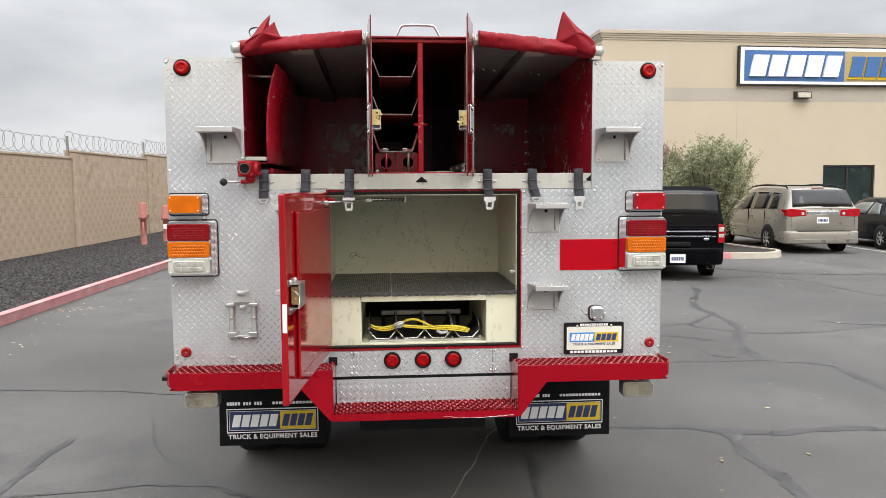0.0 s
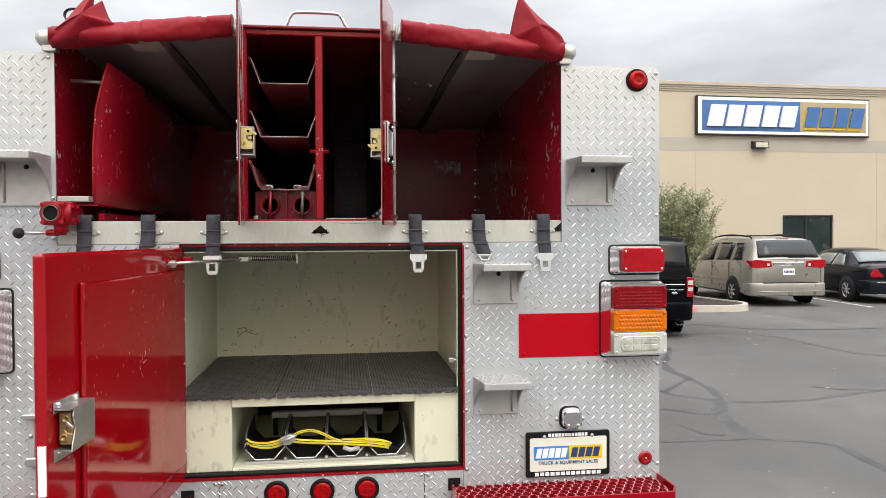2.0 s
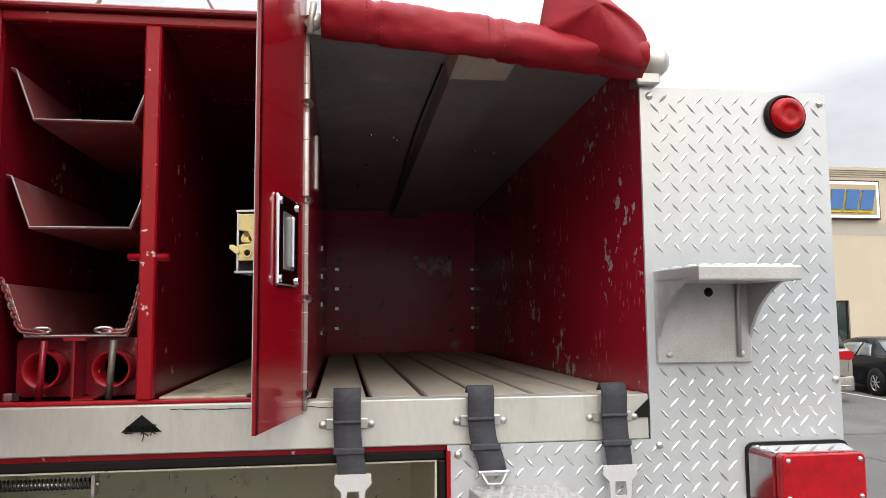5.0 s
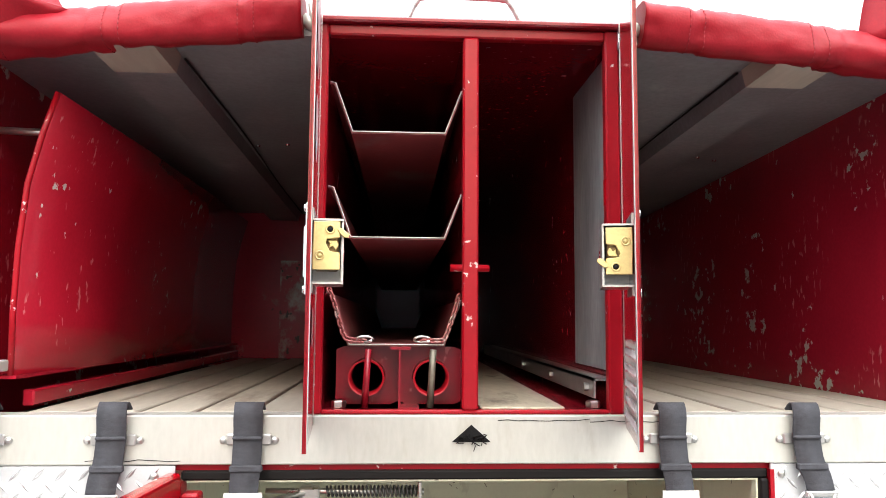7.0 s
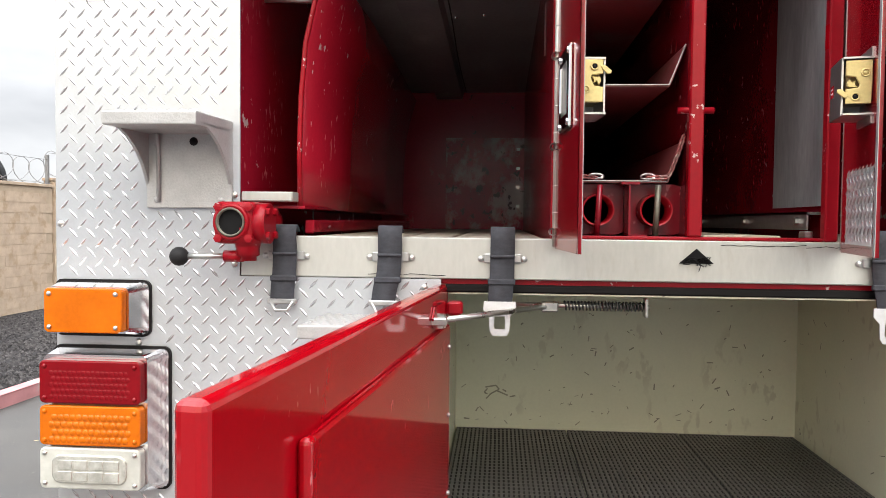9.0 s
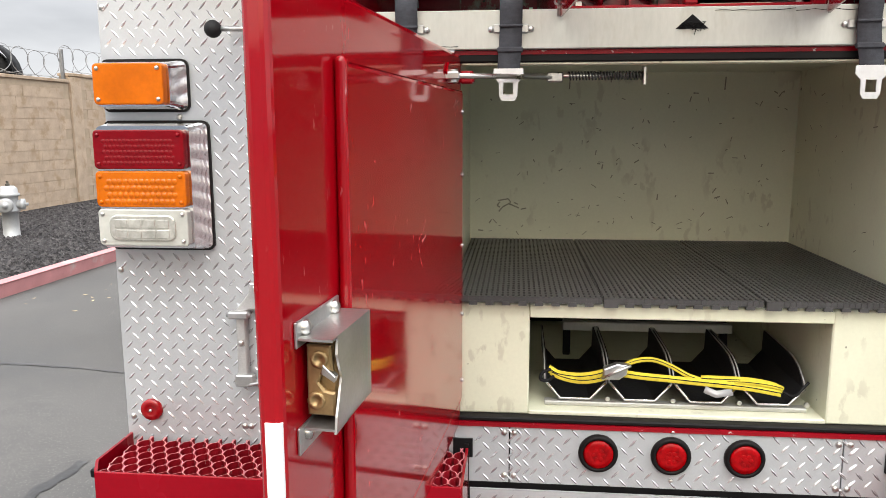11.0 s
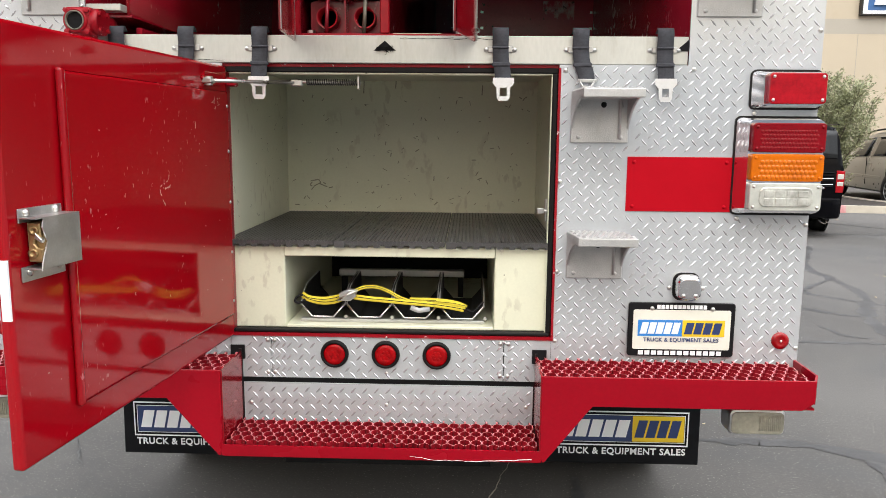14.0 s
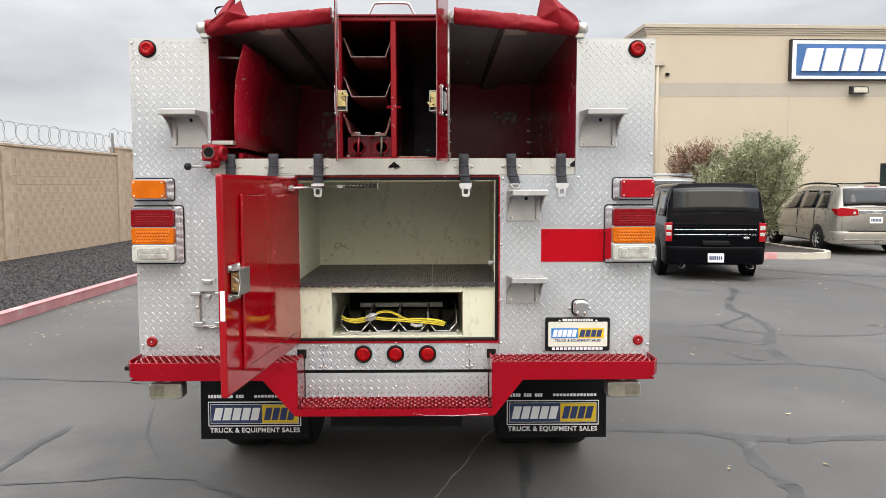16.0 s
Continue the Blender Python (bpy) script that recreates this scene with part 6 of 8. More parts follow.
def step(x0, x1, ztop, zbot, flare):
    """A cast step: ribbed tread, two curved cheeks and a back plate; flare: +1 where its outer end widens to +x, -1 to -x."""
    D = 0.148
    wide, slim = 0.014, 0.014
    bm = B()
    box(bm, x0, x1, -0.008, 0.0, zbot, ztop - 0.012, 0.002)
    a, b = (x0 - (wide if flare < 0 else -slim)), (x1 + (wide if flare > 0 else -slim))
    e = part("mounting_step", bm, "cast", truck, "dull cast aluminium step with curved cheeks")
    bm = B()
    lo = [(x0, 0.0), (x1, 0.0), (b, -D), (a, -D)]
    prism(bm, lo, ztop - 0.025, ztop, "xy", 0.003, 2)
    part("tread", bm, "cast", e)
    n = 10
    for s_, xa, xb in ((0, x0, a), (1, x1, b)):
        bm = B()
        prof = []
        for k in range(n + 1):
            u = k / n
            yy = -D * 0.94 * (1 - math.sin(u * math.pi / 2)) ** 1.0
            prof.append((yy, ztop - 0.018 - (ztop - 0.02 - zbot) * (1 - math.cos(u * math.pi / 2)) ** 0.9))
        prof.append((0.0, ztop - 0.018))
        t = 0.006 * (1 if s_ == 0 else -1)
        va = [bm.verts.new((xa0, y, z)) for (y, z), xa0 in ((p, xa + (xb - xa) * (-p[0] / D)) for p in prof)]
        vb = [bm.verts.new((xa0 + t, y, z)) for (y, z), xa0 in ((p, xa + (xb - xa) * (-p[0] / D)) for p in prof)]
        m = len(prof)
        for i in range(m):
            bm.faces.new((va[i], va[(i + 1) % m], vb[(i + 1) % m], vb[i]))
        bm.faces.new(va)
        bm.faces.new(vb)
        part("cheek", bm, "cast", e)
    bm = B()
    xr_ = (x1 - 0.026) if flare > 0 else (x0 + 0.026)
    tube(bm, [(xr_, -0.010, zbot + 0.012), (xr_, -0.012, ztop - 0.05), (xr_, -0.020, ztop - 0.026)], 0.0042, 8)
    part("rib", bm, "cast", e)
    if not STUD:
        STUD.append(finish(lathe(B(), [(0.0105, 0), (0.007, 0.0042), (0, 0.0046)], n=4, smooth=False), "stud", "cast"))
    for i in range(8):
        for j in range(6):
            y = -0.014 - j * 0.0235
            u = -y / D
            xl, xr = x0 + (a - x0) * u, x1 + (b - x1) * u
            ob = new("stud", STUD[0])
            ob.parent = e
            ob.location = (xl + 0.012 + (xr - xl - 0.024) * (i + 0.5 * (j % 2)) / 7.5, y, ztop)
    screws(e, [(x, z) for x in (x0 + 0.022, x1 - 0.022) for z in (zbot + 0.016, ztop - 0.045)], -0.008, 0.0065, "cast", "step_bolt")
    # black disc on the solid back plate paints the shade of a hole
    bm = B()
    lathe(bm, [(0.0085, 0), (0.0085, 0.0008), (0, 0.0008)], at_rear((x0 + x1) / 2 + 0.01, ztop - 0.04, -0.008), 12)
    part("step_hole", bm, "black", e)
    return e


step(-1.060, -0.888, 2.108, 1.938, -1)
step(0.890, 1.072, 2.108, 1.940, 1)
step(0.544, 0.710, 1.733, 1.584, 1)
step(0.544, 0.710, 1.322, 1.182, 1)
step(-0.705, -0.535, 1.733, 1.584, -1)
step(-0.705, -0.535, 1.322, 1.182, -1)

# red sheeting rectangle with four rivets
bm = B()
box(bm, 0.713, 1.019, -0.0035, 0.0, 1.385, 1.545, 0.0008)
st = part("red_panel", bm, "sticker", truck, "plain red reflective panel")
screws(st, [(x, z) for x in (0.732, 1.0) for z in (1.400, 1.530)], -0.0035, 0.0055, "sticker", "rivet")

# number plate with dealer insert, in a black frame
bm = B()
prism(bm, rounded(0.736, 1.053, 0.946, 1.111, 0.008), -0.012, -0.002, "xz", 0.002)
plate = part("licence_plate", bm, "black", truck, "white dealer plate in a black frame")
bm = B()
prism(bm, rounded(0.750, 1.040, 0.968, 1.090, 0.006), -0.0135, -0.012, "xz")
part("plate_insert", bm, "platewhite", plate)
PM = Matrix.Translation((0.8945, -0.0138, 1.035)) @ TO_REAR
bm = B()
slab(bm, PM, -0.130, 0.002, -0.026, 0.024, 0, 0.0008)
part("mark_field", bm, "blue", plate, "blue half of the printed mark")
bm = B()
slab(bm, PM, 0.002, 0.128, -0.026, 0.024, 0, 0.0008)
part("mark_field", bm, "yellow", plate, "yellow half of the printed mark")
wordmark("mark_block", "white", plate, PM @ Matrix.Translation((0, -0.001, 0.0008)), -0.122, -0.004, 0.035, 5)
wordmark("mark_block", "navy", plate, PM @ Matrix.Translation((0, -0.001, 0.0008)), 0.010, 0.120, 0.035, 4)
text_part("plate_writing", "TRUCK & EQUIPMENT SALES", "navy", plate, PM @ Matrix.Translation((0, -0.0375, 0.0004)), 0.225)
PM2 = Matrix.Translation((0.8945, -0.0122, 0.957)) @ TO_REAR
slabs("frame_bar", "white", plate, PM2, [(-0.126 + i * 0.0195, -0.126 + i * 0.0195 + 0.0150, -0.0065, 0.0065) for i in range(13)] + [(-0.075 + i * 0.0125, -0.065 + i * 0.0125, 0.136, 0.148) for i in range(12)])
screws(plate, [(0.8045, 1.094), (0.9845, 1.094)], -0.013, 0.007)
# plate lamp
bm = B()
prism(bm, rounded(0.864, 0.944, 1.118, 1.202, 0.024), -0.006, 0.0, "xz")
lp = part("plate_lamp", bm, "gasket", truck, "small chromed plate lamp")
bm = B()
prism(bm, rounded(0.868, 0.940, 1.124, 1.200, 0.022), -0.045, -0.006, "xz", 0.012, 3)
part("lamp_hood", bm, "chrome", lp)
screws(lp, [(0.886, 1.140), (0.922, 1.140)], -0.044)
screws(lp, [(0.855, 1.155), (0.953, 1.155)])

# swing bracket on the lower sheet
bm = B()
prism(bm, [(-0.975, 1.235), (-0.965, 1.25), (-0.938, 1.285), (-0.935, 1.306), (-0.872, 1.306), (-0.868, 1.285), (-0.835, 1.25), (-0.828, 1.235), (-0.845, 1.235), (-0.865, 1.245), (-0.94, 1.245), (-0.955, 1.235)], -0.016, 0.0, "xz", 0.003)
box(bm, -0.968, -0.945, -0.022, -0.002, 1.075, 1.245, 0.003)
box(bm, -0.858, -0.835, -0.022, -0.002, 1.075, 1.245, 0.003)
box(bm, -0.955, -0.85, -0.016, -0.004, 1.068, 1.082, 0.003)
br = part("swing_bracket", bm, "cast", truck, "grey steel hinged bracket frame")
boxes("bracket_clamp", br, "steel", [(-0.982, -0.935, -0.034, -0.012, 1.228, 1.244), (-0.868, -0.822, -0.034, -0.012, 1.228, 1.244), (-0.972, -0.93, -0.032, -0.012, 1.070, 1.098),
                                     (-0.872, -0.83, -0.032, -0.012, 1.070, 1.098), (-0.925, -0.882, -0.026, -0.012, 1.284, 1.302), (-0.915, -0.888, -0.03, -0.012, 1.212, 1.232)], 0.003)
bm = B()
tube(bm, [(-0.985, -0.028, 1.236), (-0.93, -0.028, 1.236)], 0.005, 8)
part("hinge_pin", bm, "steel", br)
bm = B()
tube(bm, [(-0.872, -0.028, 1.236), (-0.82, -0.028, 1.236)], 0.005, 8)
part("hinge_pin", bm, "steel", br)
bm = B()
tube(bm, smooth_path([(-0.94, -0.03, 1.075), (-0.91, -0.036, 1.082), (-0.89, -0.034, 1.07), (-0.86, -0.03, 1.078)]), 0.004, 6)
part("wire_clip", bm, "steel", br)
screws(br, [(-0.957, 1.17), (-0.846, 1.17)], -0.022, 0.008)

# discharge valve at the hose bed corner
bm = B()
box(bm, -0.894, -0.816, -0.088, -0.030, 1.872, 1.950, 0.010, 3)
val = part("discharge_valve", bm, "redframe", truck, "red cast valve with open threaded mouth")
bm = B()
tube(bm, [(-0.818, -0.058, 1.910), (-0.806, -0.058, 1.910), (-0.796, -0.058, 1.910)], 0.038, 24)
part("valve_flange", bm, "redframe", val)
bm = B()
tube(bm, smooth_path([(-0.836, -0.035, 1.914), (-0.836, 0.0, 1.914), (-0.830, 0.05, 1.914)], 4), 0.028, 16)
part("valve_elbow", bm, "redframe", val)
bm = B()
lathe(bm, [(0.030, -0.040), (0.030, -0.012), (0.024, -0.010), (0.022, 0.0), (0.022, 0.012), (0.016, 0.014), (0.016, 0.022), (0, 0.022)], Matrix.Translation((-0.838, -0.060, 1.862)) @ pose(0, 0, 0, 180, 0, 0), 16)
part("valve_stem", bm, "redframe", val)
bm = B()
tube(bm, [(-0.882, -0.062, 1.848), (-0.846, -0.062, 1.848)], 0.011, 12)
part("lever_socket", bm, "redframe", val)
bm = B()
lathe(bm, [(0.0275, 0.0), (0.0270, 0.006), (0.0235, 0.006), (0.0215, -0.034), (0, -0.034)], at_rear(-0.860, 1.912, -0.090), 24)
mouth = part("valve_mouth", bm, "pipe", val, "dark threaded pipe mouth")
# flat dark disc across the mouth: the depth's shade put into colour
bm = B()
lathe(bm, [(0.0232, 0.0), (0, 0.0006)], at_rear(-0.860, 1.912, -0.0886), 24)
part("bore", bm, "dark", mouth)
bm = B()
lathe(bm, [(0.035, 0.0), (0.033, 0.005), (0.0275, 0.006), (0.0275, 0.0)], at_rear(-0.860, 1.912, -0.088), 24)
part("valve_ring", bm, "redframe", val)
for x, z in ((-0.884, 1.940), (-0.826, 1.940), (-0.884, 1.882), (-0.826, 1.882)):
    bm = B()
    lathe(bm, [(0.008, 0), (0.008, 0.006), (0, 0.007)], at_rear(x, z, -0.088), 6, False)
    part("valve_bolt", bm, "redframe", val)
for k in range(4):
    a = radians(45 + 90 * k)
    bm = B()
    lathe(bm, [(0.007, 0), (0.007, 0.007), (0, 0.007)], Matrix.Translation((-0.796, -0.058 + 0.031 * math.cos(a), 1.910 + 0.031 * math.sin(a))) @ pose(0, 0, 0, 0, 90, 0), 6, False)
    part("valve_bolt", bm, "redframe", val)
bm = B()
tube(bm, [(-0.875, -0.062, 1.848), (-0.955, -0.075, 1.847)], 0.0055, 8)
lev = part("valve_lever", bm, "steel", val)
bm = B()
lathe(bm, [(0.0, -0.018)] + [(0.018 * math.sin(k * math.pi / 8), -0.018 * math.cos(k * math.pi / 8)) for k in range(1, 8)] + [(0.0, 0.018)], Matrix.Translation((-0.964, -0.076, 1.847)), 16)
part("lever_knob", bm, "rubber", lev, "black ball knob")

# ---------------------------------------------------------------- tailboard with grip tread
YB = -0.205
bm = B()
prism(bm, [(-0.452, 0.684), (0.466, 0.684), (0.466, 0.716), (-0.452, 0.716)], YB, YB + 0.006, "xz")
tail = part("tailboard", bm, "redtail", truck, "glossy red steel tailboard with a dropped centre step")
boxes("step_pan", tail, "redtail", [(-0.446, 0.460, YB + 0.006, -0.006, 0.680, 0.685)])
for s in (-1, 1):
    inner = 0.448 if s < 0 else 0.462
    bm = B()
    prism(bm, [(s * x, z) for x, z in ((1.185, 0.853), (1.218, 0.875), (1.218, 0.938), (inner, 0.938), (inner, 0.717), (inner + 0.006, 0.684), (inner + 0.012, 0.684), (0.605, 0.853))], YB, YB + 0.006, "xz", 0.001)
    part("apron", bm, "redtail", tail)
    bm = B()
    prism(bm, [(s * 1.218, YB + 0.0), (s * 1.246, -0.15), (s * 1.246, 0.0), (s * 1.240, 0.0), (s * 1.240, -0.148), (s * 1.214, YB + 0.006)], 0.872, 0.938, "xy")
    part("end_plate", bm, "redtail", tail)
    boxes("under_plate", tail, "redtail", [(min(s * inner, s * 1.22), max(s * inner, s * 1.22), YB + 0.006, 0.0, 0.853, 0.858)])
    bm = B()
    prism(bm, [(YB + 0.006, 0.684), (-0.006, 0.684), (-0.006, 0.936), (YB + 0.006, 0.936)], s * inner - 0.003, s * inner + 0.003, "yz")
    part("step_cheek", bm, "red", tail, "glossy red inner cheek of the step")
for s in (-1, 1):
    inner = 0.448 if s < 0 else 0.462
    bm = B()
    box(bm, s * inner - 0.004 + (0.002 if s > 0 else -0.002) , s * inner + 0.004, -0.012, -0.002, 0.715, 0.945)
    box(bm, min(s * (inner - 0.012), s * (inner + 0.032)), max(s * (inner - 0.012), s * (inner + 0.032)), -0.006, -0.001, 0.912, 0.956)
    part("tailboard_post", bm, "black", tail)


def grip(x0, x1, y0, y1, z, name):
    """Pressed grip tread: saw-toothed strands from front to back, pinched together by turns into diamonds."""
    v, f = [], []
    count = round((x1 - x0) / 0.0165)
    gap = (x1 - x0) / count
    n = 36
    for r in range(count + 1):
        sgn = 1 if r % 2 else -1
        prev = None
        for i in range(n + 1):
            y = y0 + (y1 - y0) * i / n
            ph = (y - y0) / 0.0615 * 2 * math.pi + 0.6
            bend = math.cos(ph)
            x = x0 + r * gap + sgn * gap * 0.46 * math.copysign(abs(bend) ** 0.7, bend)
            x = min(max(x, x0 + 0.001), x1 - 0.001)
            top = z - 0.001 + 0.0028 * abs(math.sin(ph + 0.4))
            k = len(v)
            v += [(x - 0.0013, y, z - 0.030), (x + 0.0013, y, z - 0.030), (x + 0.0013, y, top), (x - 0.0013, y, top)]
            if prev is not None:
                p = prev
                f += [(p, p + 3, k + 3, k), (p + 1, k + 1, k + 2, p + 2), (p + 3, p + 2, k + 2, k + 3)]
            prev = k
    g = raw(name, v, [q for k, q in enumerate(f) if k % 3 != 2], "redgrip", tail, "red pressed grip tread")
    raw("worn_edge", v, f[2::3], "gripworn", g, "worn pinkish tooth edges")
    return g


grip(-1.214, -0.452, YB + 0.010, -0.008, 0.932, "grip_tread")
grip(0.466, 1.214, YB + 0.010, -0.008, 0.932, "grip_tread")
grip(-0.440, 0.455, YB + 0.008, -0.012, 0.724, "grip_tread")
# near-black pans below the strands: the shade in the gaps, put into colour
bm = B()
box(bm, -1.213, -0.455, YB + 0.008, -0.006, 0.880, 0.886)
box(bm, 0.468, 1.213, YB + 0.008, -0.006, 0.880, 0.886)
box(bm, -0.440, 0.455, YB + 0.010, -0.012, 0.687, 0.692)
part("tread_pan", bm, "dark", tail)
# scraped paint along the step edge
bm = B()
rnd = random.Random(3)
pts = [(0.02 + 0.42 * k / 24, YB - 0.001, 0.700 - 0.010 * math.sin(k / 24 * math.pi) - (0.006 if k > 6 else 0) + rnd.uniform(-0.0015, 0.0015)) for k in range(25)]
ribbon(bm, pts[4:14], 0.0007, 0.001, (0, 0, 1))
ribbon(bm, [(p[0], p[1], p[2] - 0.001) for p in pts[13:]], 0.0017, 0.001, (0, 0, 1))
part("scrape", bm, "white", tail, "scraped bare paint line")
bm = B()
box(bm, -1.275, -1.235, -0.13, -0.05, 0.885, 0.905, 0.003)
box(bm, -1.262, -1.25, -0.10, -0.09, 0.905, 0.918, 0.002)
part("end_bracket", bm, "black", truck, "small black bracket with a pin")

# work lamps under the tailboard
for s in (-1, 1):
    c = s * 1.098 + (0.008 if s > 0 else 0)
    bm = B()
    prism(bm, rounded(c - 0.082, c + 0.082, 0.735, 0.815, 0.018), -0.10, -0.02, "xz", 0.010, 2)
    w = part("work_lamp", bm, "steel", truck, "rectangular work lamp with a yellowed lens")
    bm = B()
    prism(bm, rounded(c - 0.076, c + 0.076, 0.742, 0.808, 0.015), -0.104, -0.101, "xz", 0.001)
    fl_ = part("lamp_lens", bm, "foglens", w)
    bm = B()
    for k in range(12):
        tube(bm, [(c + s * (0.005 + k * 0.0055), -0.1045, 0.752), (c + s * (0.005 + k * 0.0055), -0.1045, 0.798)], 0.0013, 5)
    tagged(part("lens_relief", bm, "foglens", fl_), kind="stuff")
    bm = B()
    box(bm, c - 0.012, c + 0.012, -0.07, -0.05, 0.80, 0.856)
    part("lamp_bracket", bm, "steel", w)

# ---------------------------------------------------------------- mud flaps and rear wheels
for s in (-1, 1):
    c = -0.890 if s < 0 else 0.905
    bm = B()
    prism(bm, [(c - 0.325, 0.235), (c + 0.325, 0.235), (c + 0.322, 0.72), (c - 0.318, 0.72)], 0.790, 0.802, "xz", 0.002)
    fl = part("mud_flap", bm, "flap", truck, "black rubber mud flap with printed dealer mark")
    FM = Matrix.Translation((c, 0.7895, 0.39)) @ TO_REAR
    slabs("mark_border", "white", fl, FM, ((-0.278, 0.278, 0.070, 0.076), (-0.278, 0.278, -0.076, -0.070), (-0.278, -0.273, -0.07, 0.07), (0.273, 0.278, -0.07, 0.07),
                                           (-0.264, 0.264, 0.058, 0.0605), (-0.264, 0.264, -0.0605, -0.058), (-0.264, -0.2615, -0.058, 0.058), (0.2615, 0.264, -0.058, 0.058)))
    slabs("mark_field", "navy", fl, FM, [(-0.26, 0.045, -0.056, 0.056)])
    slabs("mark_field", "yellow", fl, FM, [(0.045, 0.26, -0.056, 0.056)])
    wordmark("mark_block", "white", fl, FM @ Matrix.Translation((0, 0, 0.0009)), -0.244, 0.034, 0.076, 5)
    wordmark("mark_block", "navy", fl, FM @ Matrix.Translation((0, 0, 0.0009)), 0.060, 0.245, 0.076, 4)
    slabs("flap_bar", "white", fl, FM, [(i * 0.0205, i * 0.0205 + 0.016, 0.100, 0.116) for i in range(13)] + [(-0.275 + i * 0.0165, -0.262 + i * 0.0165, 0.098, 0.118) for i in range(13) if i not in (5, 9)])
    text_part("flap_writing", "TRUCK & EQUIPMENT SALES", "white", fl, FM @ Matrix.Translation((0, -0.101, 0.0004)), 0.54)
    for dx in (-0.16, 0.16):
        bm = B()
        W = Matrix.Translation((c + dx, 1.45, 0.50)) @ pose(0, 0, 0, 0, 90, 0)
        lathe(bm, [(0.29, -0.12), (0.44, -0.135), (0.485, -0.12), (0.50, -0.09), (0.50, 0.09), (0.485, 0.12), (0.44, 0.135), (0.29, 0.12)], W, 40)
        t = part("rear_tyre", bm, "tyre", truck)
        bm = B()
        lathe(bm, [(0.0, 0.03), (0.12, 0.04), (0.20, 0.0), (0.295, 0.11), (0.30, -0.11), (0.2, -0.02), (0, -0.02)], W, 24)
        part("wheel", bm, "steel", t)
bm = B()
tube(bm, [(-1.0, 1.45, 0.5), (1.0, 1.45, 0.5)], 0.10, 12)
box(bm, -0.2, 0.2, 1.25, 1.65, 0.35, 0.66, 0.06, 2)
box(bm, -0.42, -0.34, 0.1, LEN, 0.60, 0.78)
box(bm, 0.34, 0.42, 0.1, LEN, 0.60, 0.78)
part("rear_axle", bm, "dark", truck)
bm = B()
for s in (-1, 1):
    box(bm, min(s * 0.55, s * 1.235), max(s * 0.55, s * 1.235), 0.03, 0.9, 0.835, 0.845)
    box(bm, min(s * 0.55, s * 0.56), max(s * 0.55, s * 0.56), 0.60, 2.2, 0.60, 0.90)
    prism(bm, [(s * 0.56, 0.90), (s * 1.22, 0.90), (s * 1.22, 0.55), (s * 1.20, 0.55), (s * 1.12, 0.80), (s * 0.66, 0.80), (s * 0.58, 0.60)], 0.83, 0.85, "xz")
part("wheel_housing", bm, "dark", truck)
bm = B()
for s in (-1, 1):
    for y in (4.9,):
        W = Matrix.Translation((s * 1.05, y, 0.50)) @ pose(0, 0, 0, 0, 90, 0)
        lathe(bm, [(0.29, -0.12), (0.44, -0.135), (0.5, -0.09), (0.5, 0.09), (0.44, 0.135), (0.29, 0.12)], W, 32)
part("front_tyre", bm, "tyre", truck)


# ---------------------------------------------------------------- ground, kerbs, planting strip
bm = B()
vs = [bm.verts.new(p) for p in ((-1500, -1500, 0), (1500, -1500, 0), (1500, 1500, 0), (-1500, 1500, 0))]
bm.faces.new(vs)
setting("ground", bm, "asphalt", "dark grey sealed asphalt lot with crack-seal lines", "ground")


def crack(pts, w, rnd):
    path = smooth_path([(x, y, 0.004) for x, y in pts], 40)
    out = []
    for i, p in enumerate(path):
        j = 0.05 * noise.noise((p.x * 1.3, p.y * 1.3, w * 50)) + 0.035 * noise.noise((p.x * 5, p.y * 5, 3)) + 0.012 * noise.noise((p.x * 19, p.y * 19, 5))
        out.append((p.x + j, p.y + j * 0.8, 0.0))
    bm_v = []
    for i, p in enumerate(out):
        a, b = Vector(out[max(0, i - 1)]), Vector(out[min(len(out) - 1, i + 1)])
        t = (b - a).normalized()
        n = Vector((-t.y, t.x, 0)) * w / 2 * (0.75 + 0.7 * noise.noise((p[0] * 3, p[1] * 3, 7)) + 0.5 * noise.noise((p[0] * 13, p[1] * 13, 2)))
        bm_v.append((Vector(p) + n, Vector(p) - n))
    return bm_v


